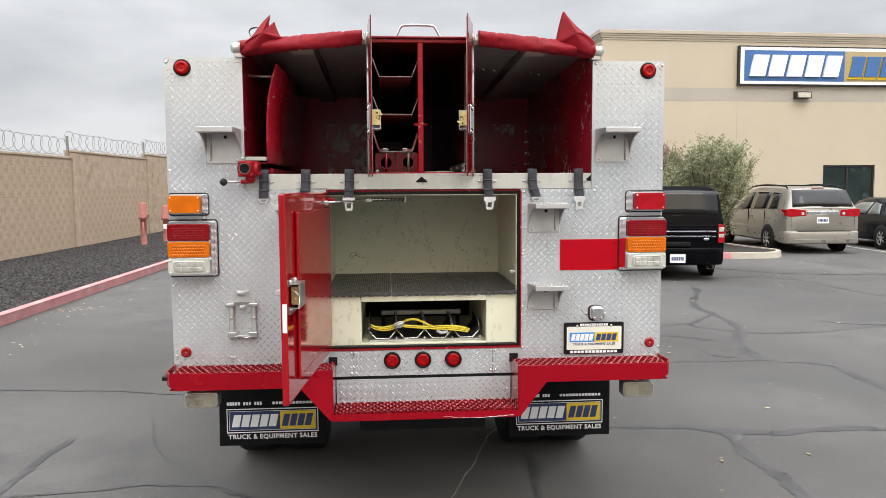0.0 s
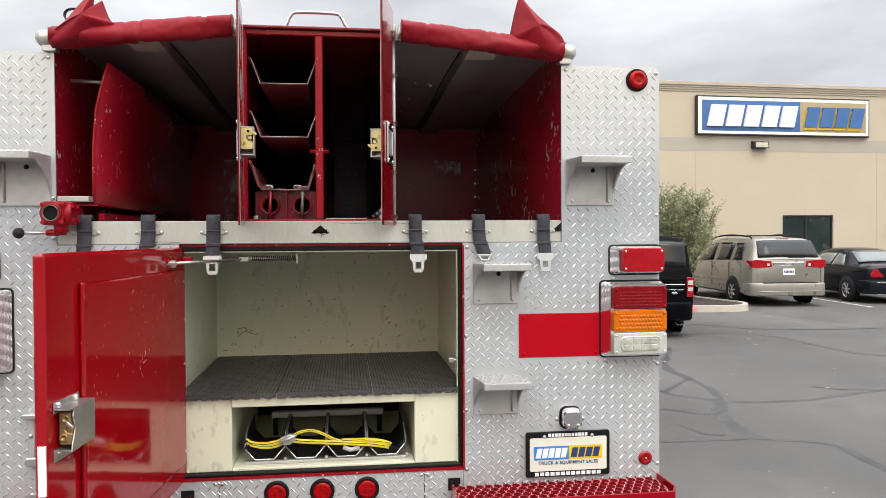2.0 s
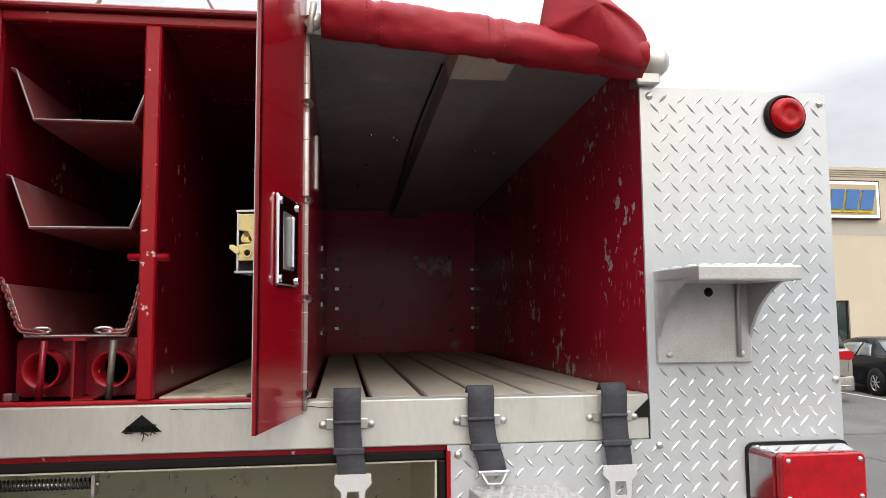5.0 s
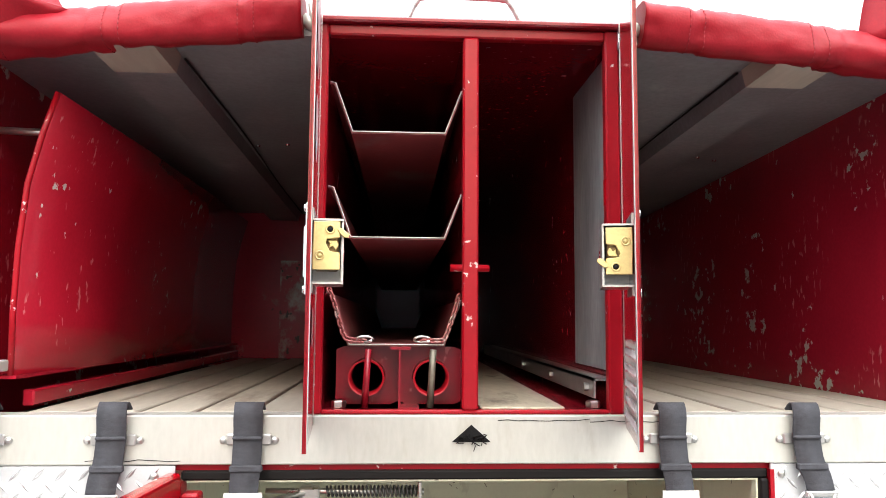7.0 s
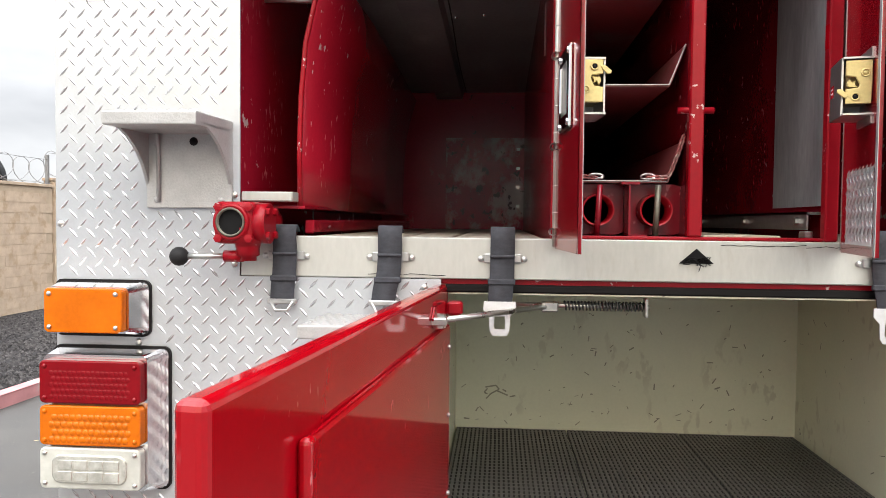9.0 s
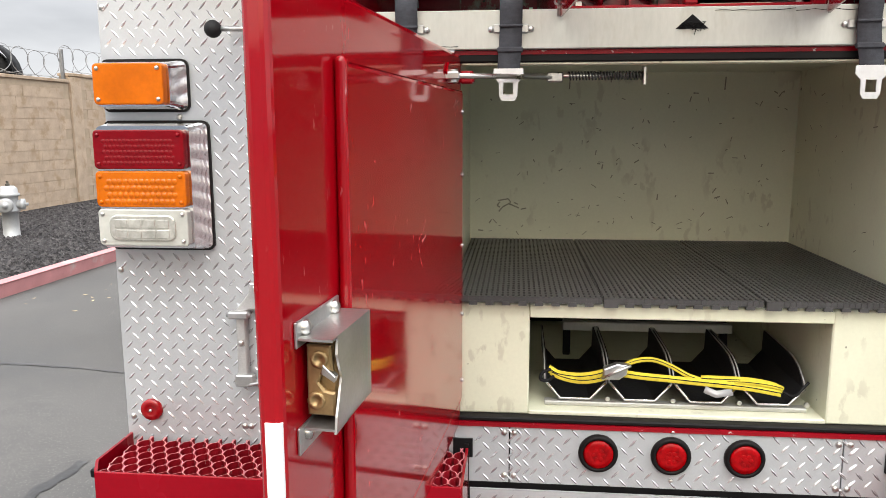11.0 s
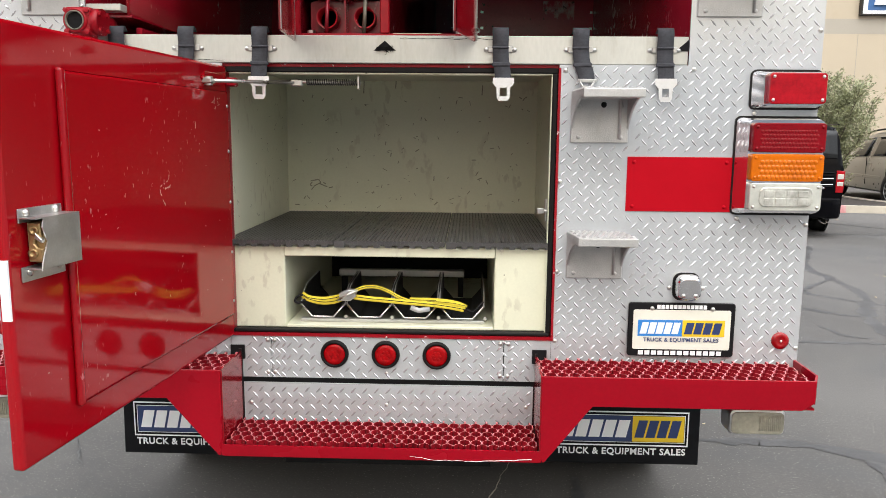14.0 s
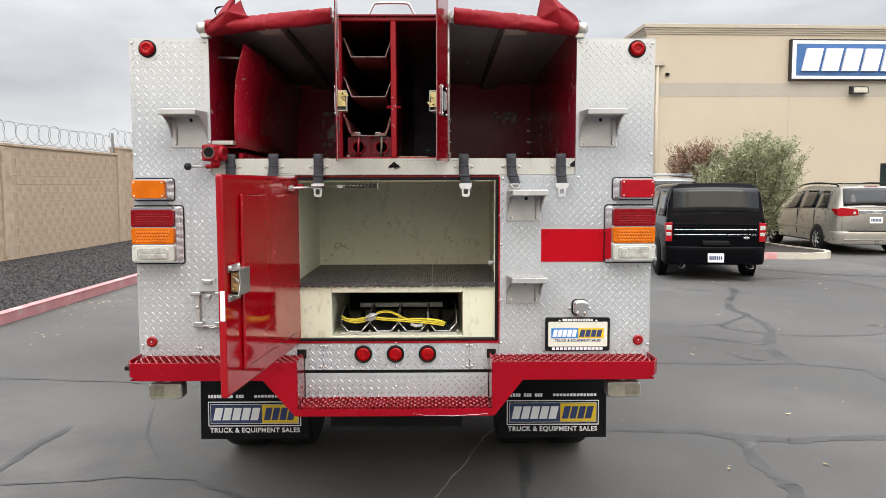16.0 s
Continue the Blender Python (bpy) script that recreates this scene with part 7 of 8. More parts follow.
rnd = random.Random(9)
v, f = [], []
CRACKS = (([(5.24, 9.18), (5.16, 8.61), (4.5, 7.21), (4.41, 6.4), (4.38, 5.81), (4.24, 5.19)], 0.10), ([(4.24, 5.19), (3.95, 4.7), (3.78, 4.1), (3.76, 3.6)], 0.13),
          ([(3.39, 5.59), (3.8, 5.71), (3.84, 5.43), (4.35, 5.02), (4.77, 4.94), (5.25, 4.99), (5.88, 5.22), (6.6, 5.3), (9.5, 5.1), (13, 4.7)], 0.075),
          ([(3.17, 5.01), (3.51, 4.76), (3.87, 4.5), (4.1, 4.83)], 0.075), ([(1.3, 3.7), (2.72, 3.64), (3.31, 3.61), (3.76, 3.6), (4.1, 3.46)], 0.05),
          ([(4.1, 3.46), (4.3, 3.3), (4.27, 2.98), (4.26, 2.45), (4.5, 1.6)], 0.08), ([(3.25, 4.11), (3.33, 3.78), (3.5, 3.74)], 0.04),
          ([(1.2, 1.60), (1.93, 1.59), (2.33, 1.45), (2.72, 1.40), (3.1, 1.43), (3.6, 1.38), (5.5, 1.3)], 0.095), ([(2.36, 1.42), (2.27, 1.09), (2.26, 0.81), (2.25, 0.51), (2.2, 0.1), (2.1, -0.8)], 0.14),
          ([(5.2, 10.0), (6.07, 10.32), (7.03, 10.3), (7.75, 9.75), (7.74, 8.7), (8.1, 7.6), (10, 7.0)], 0.06), ([(5.63, 5.67), (5.97, 5.42), (6.4, 5.3)], 0.04),
          ([(3.77, 5.65), (4.25, 6.17), (4.45, 6.4)], 0.05), ([(-6, 3.3), (-3.69, 3.17), (-3.06, 3.07), (-2.52, 2.99), (-2.18, 2.87), (-1.2, 2.82), (-0.3, 2.8)], 0.030),
          ([(-2.56, 0.5), (-2.52, 0.77), (-2.49, 1.02), (-2.5, 1.3), (-2.48, 1.73)], 0.07), ([(-2.7, 0.66), (-2.4, 0.70), (-2.03, 0.73), (-1.74, 0.78), (-1.41, 0.77), (-1.16, 0.69), (-0.9, 0.5)], 0.030),
          ([(0.78, 1.15), (0.73, 0.8), (0.69, 0.35)], 0.055), ([(7.0, 12.0), (8.0, 10.9), (9.8, 10.6), (13, 10.8)], 0.06), ([(9.0, 5.1), (9.6, 6.4), (9.2, 7.4)], 0.05), ([(-2.02, 2.2), (-1.87, 1.67), (-1.67, 1.27), (-1.58, 1.17)], 0.008))
for ci, (pts, w) in enumerate(CRACKS):
    rows = crack(pts, w * 1.25, rnd)
    for i, (a, b) in enumerate(rows):
        k = len(v)
        v += [(a.x, a.y, 0.001 + 0.00025 * ci), (b.x, b.y, 0.001 + 0.00025 * ci)]
        if i:
            f.append((k - 2, k - 1, k + 1, k))
tagged(raw("crack_seal", v, f, "seal"), "dark bitumen crack-seal lines on the asphalt", "crack seal", kind="stuff")
v, f = [], []
for pts, w in (([(-0.1, -0.4), (0.18, 0.46), (0.35, 0.94), (0.47, 1.27), (0.66, 1.75)], 0.007),):
    rows = crack(pts, w, rnd)
    for i, (a, b) in enumerate(rows):
        k = len(v)
        v += [(a.x, a.y, 0.004), (b.x, b.y, 0.004)]
        if i:
            f.append((k - 2, k - 1, k + 1, k))
tagged(raw("open_crack", v, f, "kerb"), "thin pale open cracks in the asphalt", "crack", kind="stuff")
# scattered leaves
v, f = [], []
for k in range(260):
    if k < 26:
        x, y = -4.85 + rnd.gauss(0, 0.25), 7.7 + rnd.gauss(0, 0.35)
    elif k < 90:
        x, y = rnd.uniform(-5.0, -4.2), rnd.uniform(4, 22)
    else:
        x, y = rnd.uniform(1.5, 13), rnd.uniform(0.2, 14)
    a, s = rnd.uniform(0, 6.28), rnd.uniform(0.012, 0.034)
    i = len(v)
    for p, q, h in ((-1, 0, 0.3), (0, -0.45, 0.1), (1, 0, 0.5), (0, 0.45, 0.15)):
        v.append((x + s * (p * math.cos(a) - q * math.sin(a)), y + s * (p * math.sin(a) + q * math.cos(a)), 0.004 + s * h * 0.6))
    f.append((i, i + 1, i + 2, i + 3))
tagged(raw("leaf_litter", v, f, "litter"), "small pale dry leaves scattered on the asphalt", "leaves", kind="stuff")

KA = 0.022     # the kerb line's lean to the right as it runs away


def kx(y):
    return -5.30 + KA * (y - 6)


for i in range(18):
    y0 = -8 + i * 3.05
    bm = B()
    prism(bm, [(0, 0), (0.02, 0.135), (0.035, 0.15), (-0.12, 0.15), (-0.15, 0.14), (-0.15, 0)][::-1], 0.004, 3.046, "xz", 0.004)
    ob = tagged(new("kerb", finish(bm, "kerb", "kerbred")), "faded pink-red painted concrete kerb", "kerb", "kerb stones", "structure")
    ob.matrix_world = pose(kx(y0), y0, 0, 0, 0, -math.degrees(KA))
bm = B()
rows = []
for i in range(61):
    y = -8 + i
    row = []
    for j in range(9):
        u = j / 8
        x = kx(y) - 0.14 + (-9.6 + 0.03 * y - kx(y)) * u
        row.append(bm.verts.new((x, y, 0.10 + 0.05 * math.sin(u * 3) + 0.02 * noise.noise((x, y, 0)))))
    rows.append(row)
for a, b in zip(rows, rows[1:]):
    for k in range(8):
        bm.faces.new((a[k], a[k + 1], b[k + 1], b[k])).smooth = True
setting("planting_strip", bm, "gravel", "strip of dark grey gravel between kerb and wall", "gravel")
rnd = random.Random(31)
v, f = [], []
for k in range(42000):
    y = 3.5 + 22 * rnd.random() ** 1.5
    u = rnd.random()
    x = kx(y) - 0.16 + (-9.4 + 0.03 * y - kx(y)) * u
    z = 0.10 + 0.05 * math.sin(u * 3)
    s = rnd.uniform(0.014, 0.034)
    i = len(v)
    a = rnd.uniform(0, 6.28)
    c, d = math.cos(a) * s, math.sin(a) * s
    v += [(x + c, y + d, z), (x - d, y + c * 0.8, z + 0.2 * s), (x - c, y - d, z), (x + d, y - c * 0.7, z), (x + rnd.uniform(-.3, .3) * s, y, z + s * rnd.uniform(0.6, 1.1))]
    f += [(i, i + 1, i + 4), (i + 1, i + 2, i + 4), (i + 2, i + 3, i + 4), (i + 3, i, i + 4)]
tagged(raw("gravel", v, f, "stone"), "loose dark grey gravel stones", "gravel", kind="stuff")

# ---------------------------------------------------------------- block wall with razor wire
def wx(y):
    return -9.78 + 0.030 * y


PANELS = [(1.0, 7.1, 2.40), (7.1, 13.1, 2.52), (13.1, 18.8, 2.66), (18.8, 25.1, 2.86), (25.1, 31.3, 3.03), (31.3, 37.5, 3.2), (37.5, 44.0, 3.3)]
wall = thing("block_wall", "tan split-face concrete block wall stepping up along the lot", "wall", kind="structure")
count = 0
bv, bf = [], []
unit = B()
box(unit, 0.0, 0.163, 0.0008, 0.3992, 0.003, 0.197, 0.002)
unit_me = finish(unit, "block", "block")
for pi, (y0, y1, h) in enumerate(PANELS):
    bm = B()
    prism(bm, [(wx(y0), y0 + 0.025), (wx(y0) - 0.19, y0 + 0.025), (wx(y1) - 0.19, y1), (wx(y1), y1)], 0.0, h, "xy")
    part("wall_core", bm, "mortar", wall)
    bm = B()
    prism(bm, [(wx(y0) + 0.035, y0), (wx(y0) - 0.21, y0), (wx(y1) - 0.21, y1), (wx(y1) + 0.035, y1)], h, h + 0.06, "xy", 0.006)
    part("coping", bm, "block", wall)
    bm = B()
    prism(bm, [(wx(y0) + 0.04, y0 + 0.03), (wx(y0) + 0.0, y0 + 0.03), (wx(y0) + 0.0, y0 + 0.40), (wx(y0) + 0.04, y0 + 0.40)], 0.0, h - 0.02, "xy", 0.006)
    part("pilaster", bm, "block", wall)
    rowsn, n = int(h / 0.2), int((y1 - y0) / 0.4) + 1
    rnd = random.Random(pi)
    for r in range(rowsn):
        for c in range(n + 1):
            yy = y0 + c * 0.4 - (0.2 if r % 2 else 0)
            if yy < y0 + 0.40 or yy + 0.4 > y1 + 0.02:
                continue
            off = rnd.uniform(-0.002, 0.003)
            if 13 < y0 + 1 and count < 290:
                ob = new("block", unit_me)
                ob.parent = wall
                ob.matrix_world = pose(wx(yy) - 0.155 + off, yy, r * 0.2, 0, 0, -1.7184)
                count += 1
            else:
                k = len(bv)
                xo = 0.008 + off
                bv += [(wx(y) + dx, y, z) for dx in (-0.1, xo) for y in (yy + 0.0008, yy + 0.3992) for z in (r * 0.2 + 0.003, r * 0.2 + 0.197)]
                bf += [tuple(k + q for q in w) for w in ((4, 6, 7, 5), (0, 4, 5, 1), (2, 3, 7, 6), (1, 5, 7, 3))]
raw("block_courses", bv, bf, "block", wall, kind="stuff")
rw = thing("razor_wire", "coiled razor wire on steel posts along the wall top", "razor wire")
for y0, y1, h in PANELS:
    bm = B()
    pts = []
    n = int((y1 - y0) / 0.46) * 16
    for k in range(n + 1):
        u = k / n
        a = k * 2 * math.pi / 16
        rr = 0.25 + 0.03 * math.sin(k * 0.31)
        y = y0 + (y1 - y0) * u + 0.10 * math.cos(a)
        pts.append((wx(y) - 0.08 + 0.10 * math.cos(a), y + 0.12 * math.cos(a), h + 0.33 + rr * math.sin(a)))
    tube(bm, pts, 0.0075, 4)
    part("coil", bm, "wire", rw)
    bm = B()
    tube(bm, [(wx(y0) - 0.08, y0, h + 0.56), (wx(y1) - 0.08, y1, h + 0.56)], 0.005, 4)
    tube(bm, [(wx(y0) - 0.08, y0, h + 0.10), (wx(y1) - 0.08, y1, h + 0.10)], 0.005, 4)
    part("strand", bm, "wire", rw)
    bm = B()
    box(bm, wx(y1) - 0.11, wx(y1) - 0.05, y1 - 0.05, y1 + 0.01, h - 0.1, h + 0.66, 0.004)
    part("post", bm, "wire", rw)

# red standpipes in the gravel
def standpipe(x, y, h, elbow):
    e = thing("standpipe", "faded red fire standpipe with flanged head", "standpipe", pose(x, y, 0.1), "fire pipes")
    bm = B()
    lathe(bm, [(0.10, 0), (0.10, 0.03), (0.085, 0.04), (0.085, h * 0.62), (0.13, h * 0.63), (0.13, h * 0.67), (0.115, h * 0.68), (0.115, h * 0.95), (0.05, h), (0, h)], n=16)
    part("pipe", bm, "rust", e)
    if elbow:
        bm = B()
        tube(bm, smooth_path([(0.0, 0, h * 0.85), (0.1, 0, h * 0.92), (0.3, 0.1, h * 0.92), (0.42, 0.15, h * 0.85), (0.44, 0.16, h * 0.6)]), 0.06, 10)
        lathe(bm, [(0.09, 0), (0.09, 0.03)], Matrix.Translation((0.2, 0.06, h * 0.92)) @ pose(0, 0, 0, 0, 75, 15), 12)
        part("elbow", bm, "rust", e)
        bm = B()
        lathe(bm, [(0.087, 0.45), (0.087, 0.6)], n=16)
        part("white_band", bm, "white", e)
    else:
        bm = B()
        tube(bm, [(0.06, 0, h * 0.7), (0.17, 0.0, h * 0.7)], 0.035, 10)
        tube(bm, [(0.0, -0.03, 0.02), (0.02, -0.10, h * 0.55)], 0.03, 8)
        part("outlet", bm, "rust", e)
    return e


standpipe(-7.25, 18.8, 1.30, False)
standpipe(-6.95, 20.0, 1.18, True)

# grey hydrant in the gravel
hyd = thing("fire_hydrant", "silver grey fire hydrant standing in the dark gravel", "hydrant", pose(-7.31, 8.1, 0.12, 0, 0, 20))
bm = B()
lathe(bm, [(0.125, 0), (0.125, 0.02), (0.105, 0.03), (0.105, 0.36), (0.13, 0.37), (0.13, 0.40), (0.115, 0.41), (0.115, 0.58), (0.14, 0.59), (0.14, 0.62), (0.12, 0.63), (0.115, 0.69), (0.08, 0.725), (0, 0.73)], n=24)
part("barrel", bm, "hydrant", hyd)
for ang, r_ in ((0, 0.075), (180, 0.075), (-90, 0.10)):
    bm = B()
    Q = Matrix.Translation((0, 0, 0.47)) @ Matrix.Rotation(radians(ang), 4, "Z") @ pose(0, 0, 0, 0, 90, 0)
    lathe(bm, [(r_ * 0.8, 0.08), (r_ * 0.8, 0.14), (r_, 0.145), (r_, 0.195), (r_ * 0.7, 0.20), (r_ * 0.28, 0.205), (r_ * 0.28, 0.24), (0, 0.24)], Q, 16)
    part("hose_cap", bm, "hydrant", hyd)
bm = B()
lathe(bm, [(0.03, 0.725), (0.03, 0.755), (0.018, 0.76), (0.018, 0.795), (0, 0.795)], n=8, smooth=False)
part("operating_nut", bm, "pipe", hyd)
# wheeled machine behind the wall
mac = thing("wheeled_machine", "black machine wheel and mudguard raised behind the block wall", "machine", pose(-10.78, 12.5, 0.12, 0, 0, 10))
bm = B()
lathe(bm, [(0.28, -0.13), (0.52, -0.14), (0.58, -0.09), (0.58, 0.09), (0.52, 0.14), (0.28, 0.13)], Matrix.Translation((0, 0, 2.50)) @ pose(0, 0, 0, 90, 0, 0), 32)
whl = part("wheel", bm, "tyre", mac)
bm = B()
lathe(bm, [(0.28, -0.13), (0.26, -0.05), (0.10, -0.05), (0.10, -0.12), (0, -0.12)], Matrix.Translation((0, 0, 2.50)) @ pose(0, 0, 0, 90, 0, 0), 20)
part("rim", bm, "rim", whl)
bm = B()
rows = []
for k in range(13):
    a = radians(-15 + 150 * k / 12)
    rows.append([bm.verts.new((0.70 * math.cos(a), y, 2.50 + 0.70 * math.sin(a))) for y in (-0.19, 0.19)])
for a, b in zip(rows, rows[1:]):
    bm.faces.new((a[0], a[1], b[1], b[0])).smooth = True
thick(bm, 0.02)
part("mudguard", bm, "black", mac)
bm = B()
box(bm, -0.10, 0.10, 0.10, 0.30, -0.12, 2.55, 0.01)
part("axle_post", bm, "black", mac)

# ---------------------------------------------------------------- building
bld = thing("warehouse_building", "cream stucco commercial building with parapet and dealer sign", "building", pose(7.5, 22.6, 0, 0, 0, 2.0))
WX0, WX1, WZ = 8.47, 10.53, 2.52
boxes("wall", bld, "stucco", [(0, WX0, 0, 0.3, 0, 7.25), (WX1, 34, 0, 0.3, 0, 7.25), (WX0, WX1, 0, 0.3, WZ, 7.25), (0, 0.3, 0.3, 18, 0, 7.25), (33.7, 34, 0.3, 18, 0, 7.25), (0.3, 33.7, 17.7, 18, 0, 7.25)])
bm = B()
box(bm, 0.3, 33.7, 0.3, 17.7, 6.6, 6.75)
part("roof", bm, "mortar", bld)
for z0, z1, d in ((6.93, 7.0, 0.03), (7.0, 7.07, 0.06), (7.07, 7.14, 0.09), (7.14, 7.27, 0.13)):
    bm = B()
    prism(bm, [(-d, -d), (34 + d, -d), (34 + d, 0.3), (0.3, 0.3), (0.3, 18), (-d, 18)], z0, z1, "xy", 0.008)
    part("cornice", bm, "cornice", bld, "stepped parapet cornice")
bm = B()
box(bm, 0.0, 34, -0.006, 0.0, 4.83, 5.29)
part("stucco_band", bm, "stuccoband", bld, "greyer stucco band")
# control joints
bm = B()
for x in (5.05, 12.3, 19.5):
    box(bm, x, x + 0.02, -0.004, 0.0, 0, 4.82)
part("control_joint", bm, "stuccoband", bld)
bm = B()
box(bm, 0.5, 33.6, 1.5, 1.52, 0.0, 3.2)
part("interior_wall", bm, "cornice", bld)
win = new("window_1")
win.parent = bld
tagged(win, "dark bronze framed glass entrance")
bm = B()
for q in ((WX0, WX0 + 0.06, 0, WZ), (WX1 - 0.06, WX1, 0, WZ), (WX0 + 0.95, WX0 + 1.02, 0, WZ)):
    box(bm, q[0], q[1], 0.06, 0.14, q[2], q[3], 0.004)
for q in ((WX0 + 0.06, WX0 + 0.95), (WX0 + 1.02, WX1 - 0.06)):
    box(bm, q[0], q[1], 0.06, 0.14, WZ - 0.06, WZ, 0.004)
    box(bm, q[0], q[1], 0.06, 0.14, 0.0, 0.18, 0.004)
part("window_frame", bm, "frame", win)
for q in ((WX0 + 0.06, WX0 + 0.95, 0.18, WZ - 0.06), (WX0 + 1.02, WX1 - 0.06, 0.18, WZ - 0.06)):
    bm = B()
    box(bm, q[0], q[1], 0.095, 0.101, q[2], q[3])
    part("pane", bm, "winglass", win)
SM = Matrix.Translation((0, -0.16, 0)) @ TO_REAR
sign = new("wall_sign")
sign.parent = bld
tagged(sign, "large blue and yellow dealer sign with raised marks")
bm = B()
box(bm, 5.01, 11.87, -0.16, -0.0, 5.38, 6.78, 0.01)
part("sign_box", bm, "frame", sign)
bm = B()
slabs("sign_border", "white", sign, SM, ((5.06, 11.82, 6.62, 6.73), (5.06, 11.82, 5.43, 5.53), (5.06, 5.20, 5.53, 6.62), (11.72, 11.82, 5.53, 6.62)), 0, 0.012)
bm.free()
bm = B()
slab(bm, SM, 5.20, 9.05, 5.53, 6.62, 0, 0.006)
part("sign_field", bm, "signblue", sign, "blue sign field")
bm = B()
slab(bm, SM, 9.05, 11.72, 5.53, 6.62, 0, 0.006)
part("sign_field", bm, "signyellow", sign, "yellow sign field")
wordmark("sign_block", "white", sign, SM @ Matrix.Translation((0, 6.07, 0.006)), 5.42, 8.92, 0.76, 5, 0.22, 0.09)
wordmark("sign_shade", "yellow", sign, SM @ Matrix.Translation((0.02, 5.98, 0.004)), 9.17, 11.57, 0.72, 4, 0.22, 0.05)
wordmark("sign_block", "signblue", sign, SM @ Matrix.Translation((0, 6.07, 0.006)), 9.22, 11.62, 0.72, 4, 0.22, 0.09)
bm = B()
prism(bm, [(-0.0, 4.93), (-0.26, 4.93), (-0.22, 5.16), (-0.0, 5.20)], 7.20, 7.78, "yz", 0.01)
part("wall_lamp", bm, "frame", bld, "dark wall pack lamp")
bm = B()
prism(bm, [(-0.259, 4.955), (-0.267, 4.955), (-0.234, 5.135), (-0.226, 5.135)], 7.25, 7.73, "yz")
part("lamp_glass", bm, "foglens", bld)
bm = B()
tube(bm, [(0.38, -0.07, 0.0), (0.38, -0.07, 5.85)], 0.055, 10)
box(bm, 0.2, 0.62, -0.14, 0.0, 5.85, 6.0, 0.01)
part("downspout", bm, "cornice", bld, "cream downspout")
bm = B()
box(bm, 0.68, 0.80, -0.08, 0.0, 5.52, 5.62, 0.005)
part("camera_box", bm, "black", bld, "small black wall fitting")

# ---------------------------------------------------------------- planted island
RIM = [(4.6, 17.4), (7.2, 14.3), (8.33, 14.02), (8.9, 13.95), (9.3, 13.97), (9.75, 14.3), (9.97, 15.0), (9.7, 16.4), (9.0, 21.9), (6.2, 21.9)]
outer = [(p.x, p.y) for p in smooth_path([(x, y, 0) for x, y in RIM + RIM[:1]], 4)[:-1]]
cc = Vector((8.2, 17.6))
inner = [tuple(cc + (Vector(p) - cc) * (1 - 0.16 / (Vector(p) - cc).length)) for p in outer]
n = len(outer)
crest = [tuple(cc + (Vector(p) - cc) * (1 - 0.02 / (Vector(p) - cc).length)) for p in outer]
for nm, mat_, lab, painted in (("island_kerb", "kerb", "tan concrete kerb round a planted island", False), ("painted_island_kerb", "kerbred", "faded red painted stretch of the island kerb", True)):
    bm = B()
    for i in range(n):
        j = (i + 1) % n
        if ((outer[i][0] + outer[j][0]) / 2 < 8.33 and outer[i][1] < 17.3) != painted:
            continue
        q = [[bm.verts.new((w[k][0], w[k][1], z)) for w, z in ((outer, 0.0), (crest, 0.15), (inner, 0.15), (inner, 0.05))] for k in (i, j)]
        for k in range(3):
            bm.faces.new((q[0][k], q[1][k], q[1][k + 1], q[0][k + 1]))
    bmesh.ops.remove_doubles(bm, verts=bm.verts, dist=0.0005)
    tagged(new(nm, finish(bm, nm, mat_)), lab, "kerb", "", "structure")
bm = B()
prism(bm, [tuple(cc + (Vector(p) - cc) * (1 + 0.008)) for p in inner], 0.03, 0.12, "xy")
setting("island_soil", bm, "soil", "dark mulch bed of the island", "mulch")


def shrub(name, x, y, h, spread, mat, seed, n, label):
    e = thing(name, label, "shrub", pose(x, y, 0.11))
    rnd = random.Random(seed)
    bm = B()
    twigs = []
    for k in range(26):
        a, lean = rnd.uniform(0, 6.28), rnd.uniform(0.15, 1.0) * spread
        hh = h * rnd.uniform(0.62, 1.0) * (1.0 - 0.18 * lean / spread)
        pts = [Vector((0.12 * math.cos(a), 0.12 * math.sin(a), 0)),
               Vector((lean * 0.4 * math.cos(a), lean * 0.4 * math.sin(a), hh * 0.4)),
               Vector((lean * 0.8 * math.cos(a + 0.2), lean * 0.8 * math.sin(a + 0.2), hh * 0.75)),
               Vector((lean * math.cos(a + 0.3), lean * math.sin(a + 0.3), hh))]
        path = smooth_path(pts, 5)
        tube(bm, path, 0.025, 5, r2=0.004)
        for q in path[2:]:
            for _ in range(3):
                d = Vector((rnd.gauss(0, 1), rnd.gauss(0, 1), rnd.uniform(0.4, 1.9))).normalized() * rnd.uniform(0.2, 0.52)
                tube(bm, [q, q + d * 0.6 + Vector((0, 0, 0.02)), q + d], 0.005, 3, r2=0.002)
                twigs.append((q, q + d))
    part("trunk", bm, "bark", e)
    v, f = [], []
    for k in range(n):
        a, b = twigs[rnd.randrange(len(twigs))]
        p = a.lerp(b, rnd.uniform(0.15, 1.12)) + Vector((rnd.gauss(0, 0.035), rnd.gauss(0, 0.035), rnd.gauss(0, 0.035)))
        d = ((b - a).normalized() + Vector((rnd.gauss(0, 0.6), rnd.gauss(0, 0.6), rnd.gauss(0.1, 0.5)))).normalized()
        s = d.orthogonal().normalized()
        s = (s * math.cos(k) + d.cross(s) * math.sin(k)) * rnd.uniform(0.010, 0.017)
        L = rnd.uniform(0.055, 0.095)
        i = len(v)
        v += [tuple(p), tuple(p + d * L * 0.5 + s), tuple(p + d * L), tuple(p + d * L * 0.5 - s)]
        f.append((i, i + 1, i + 2, i + 3))
    raw("crown", v, f, mat, e)
    return e


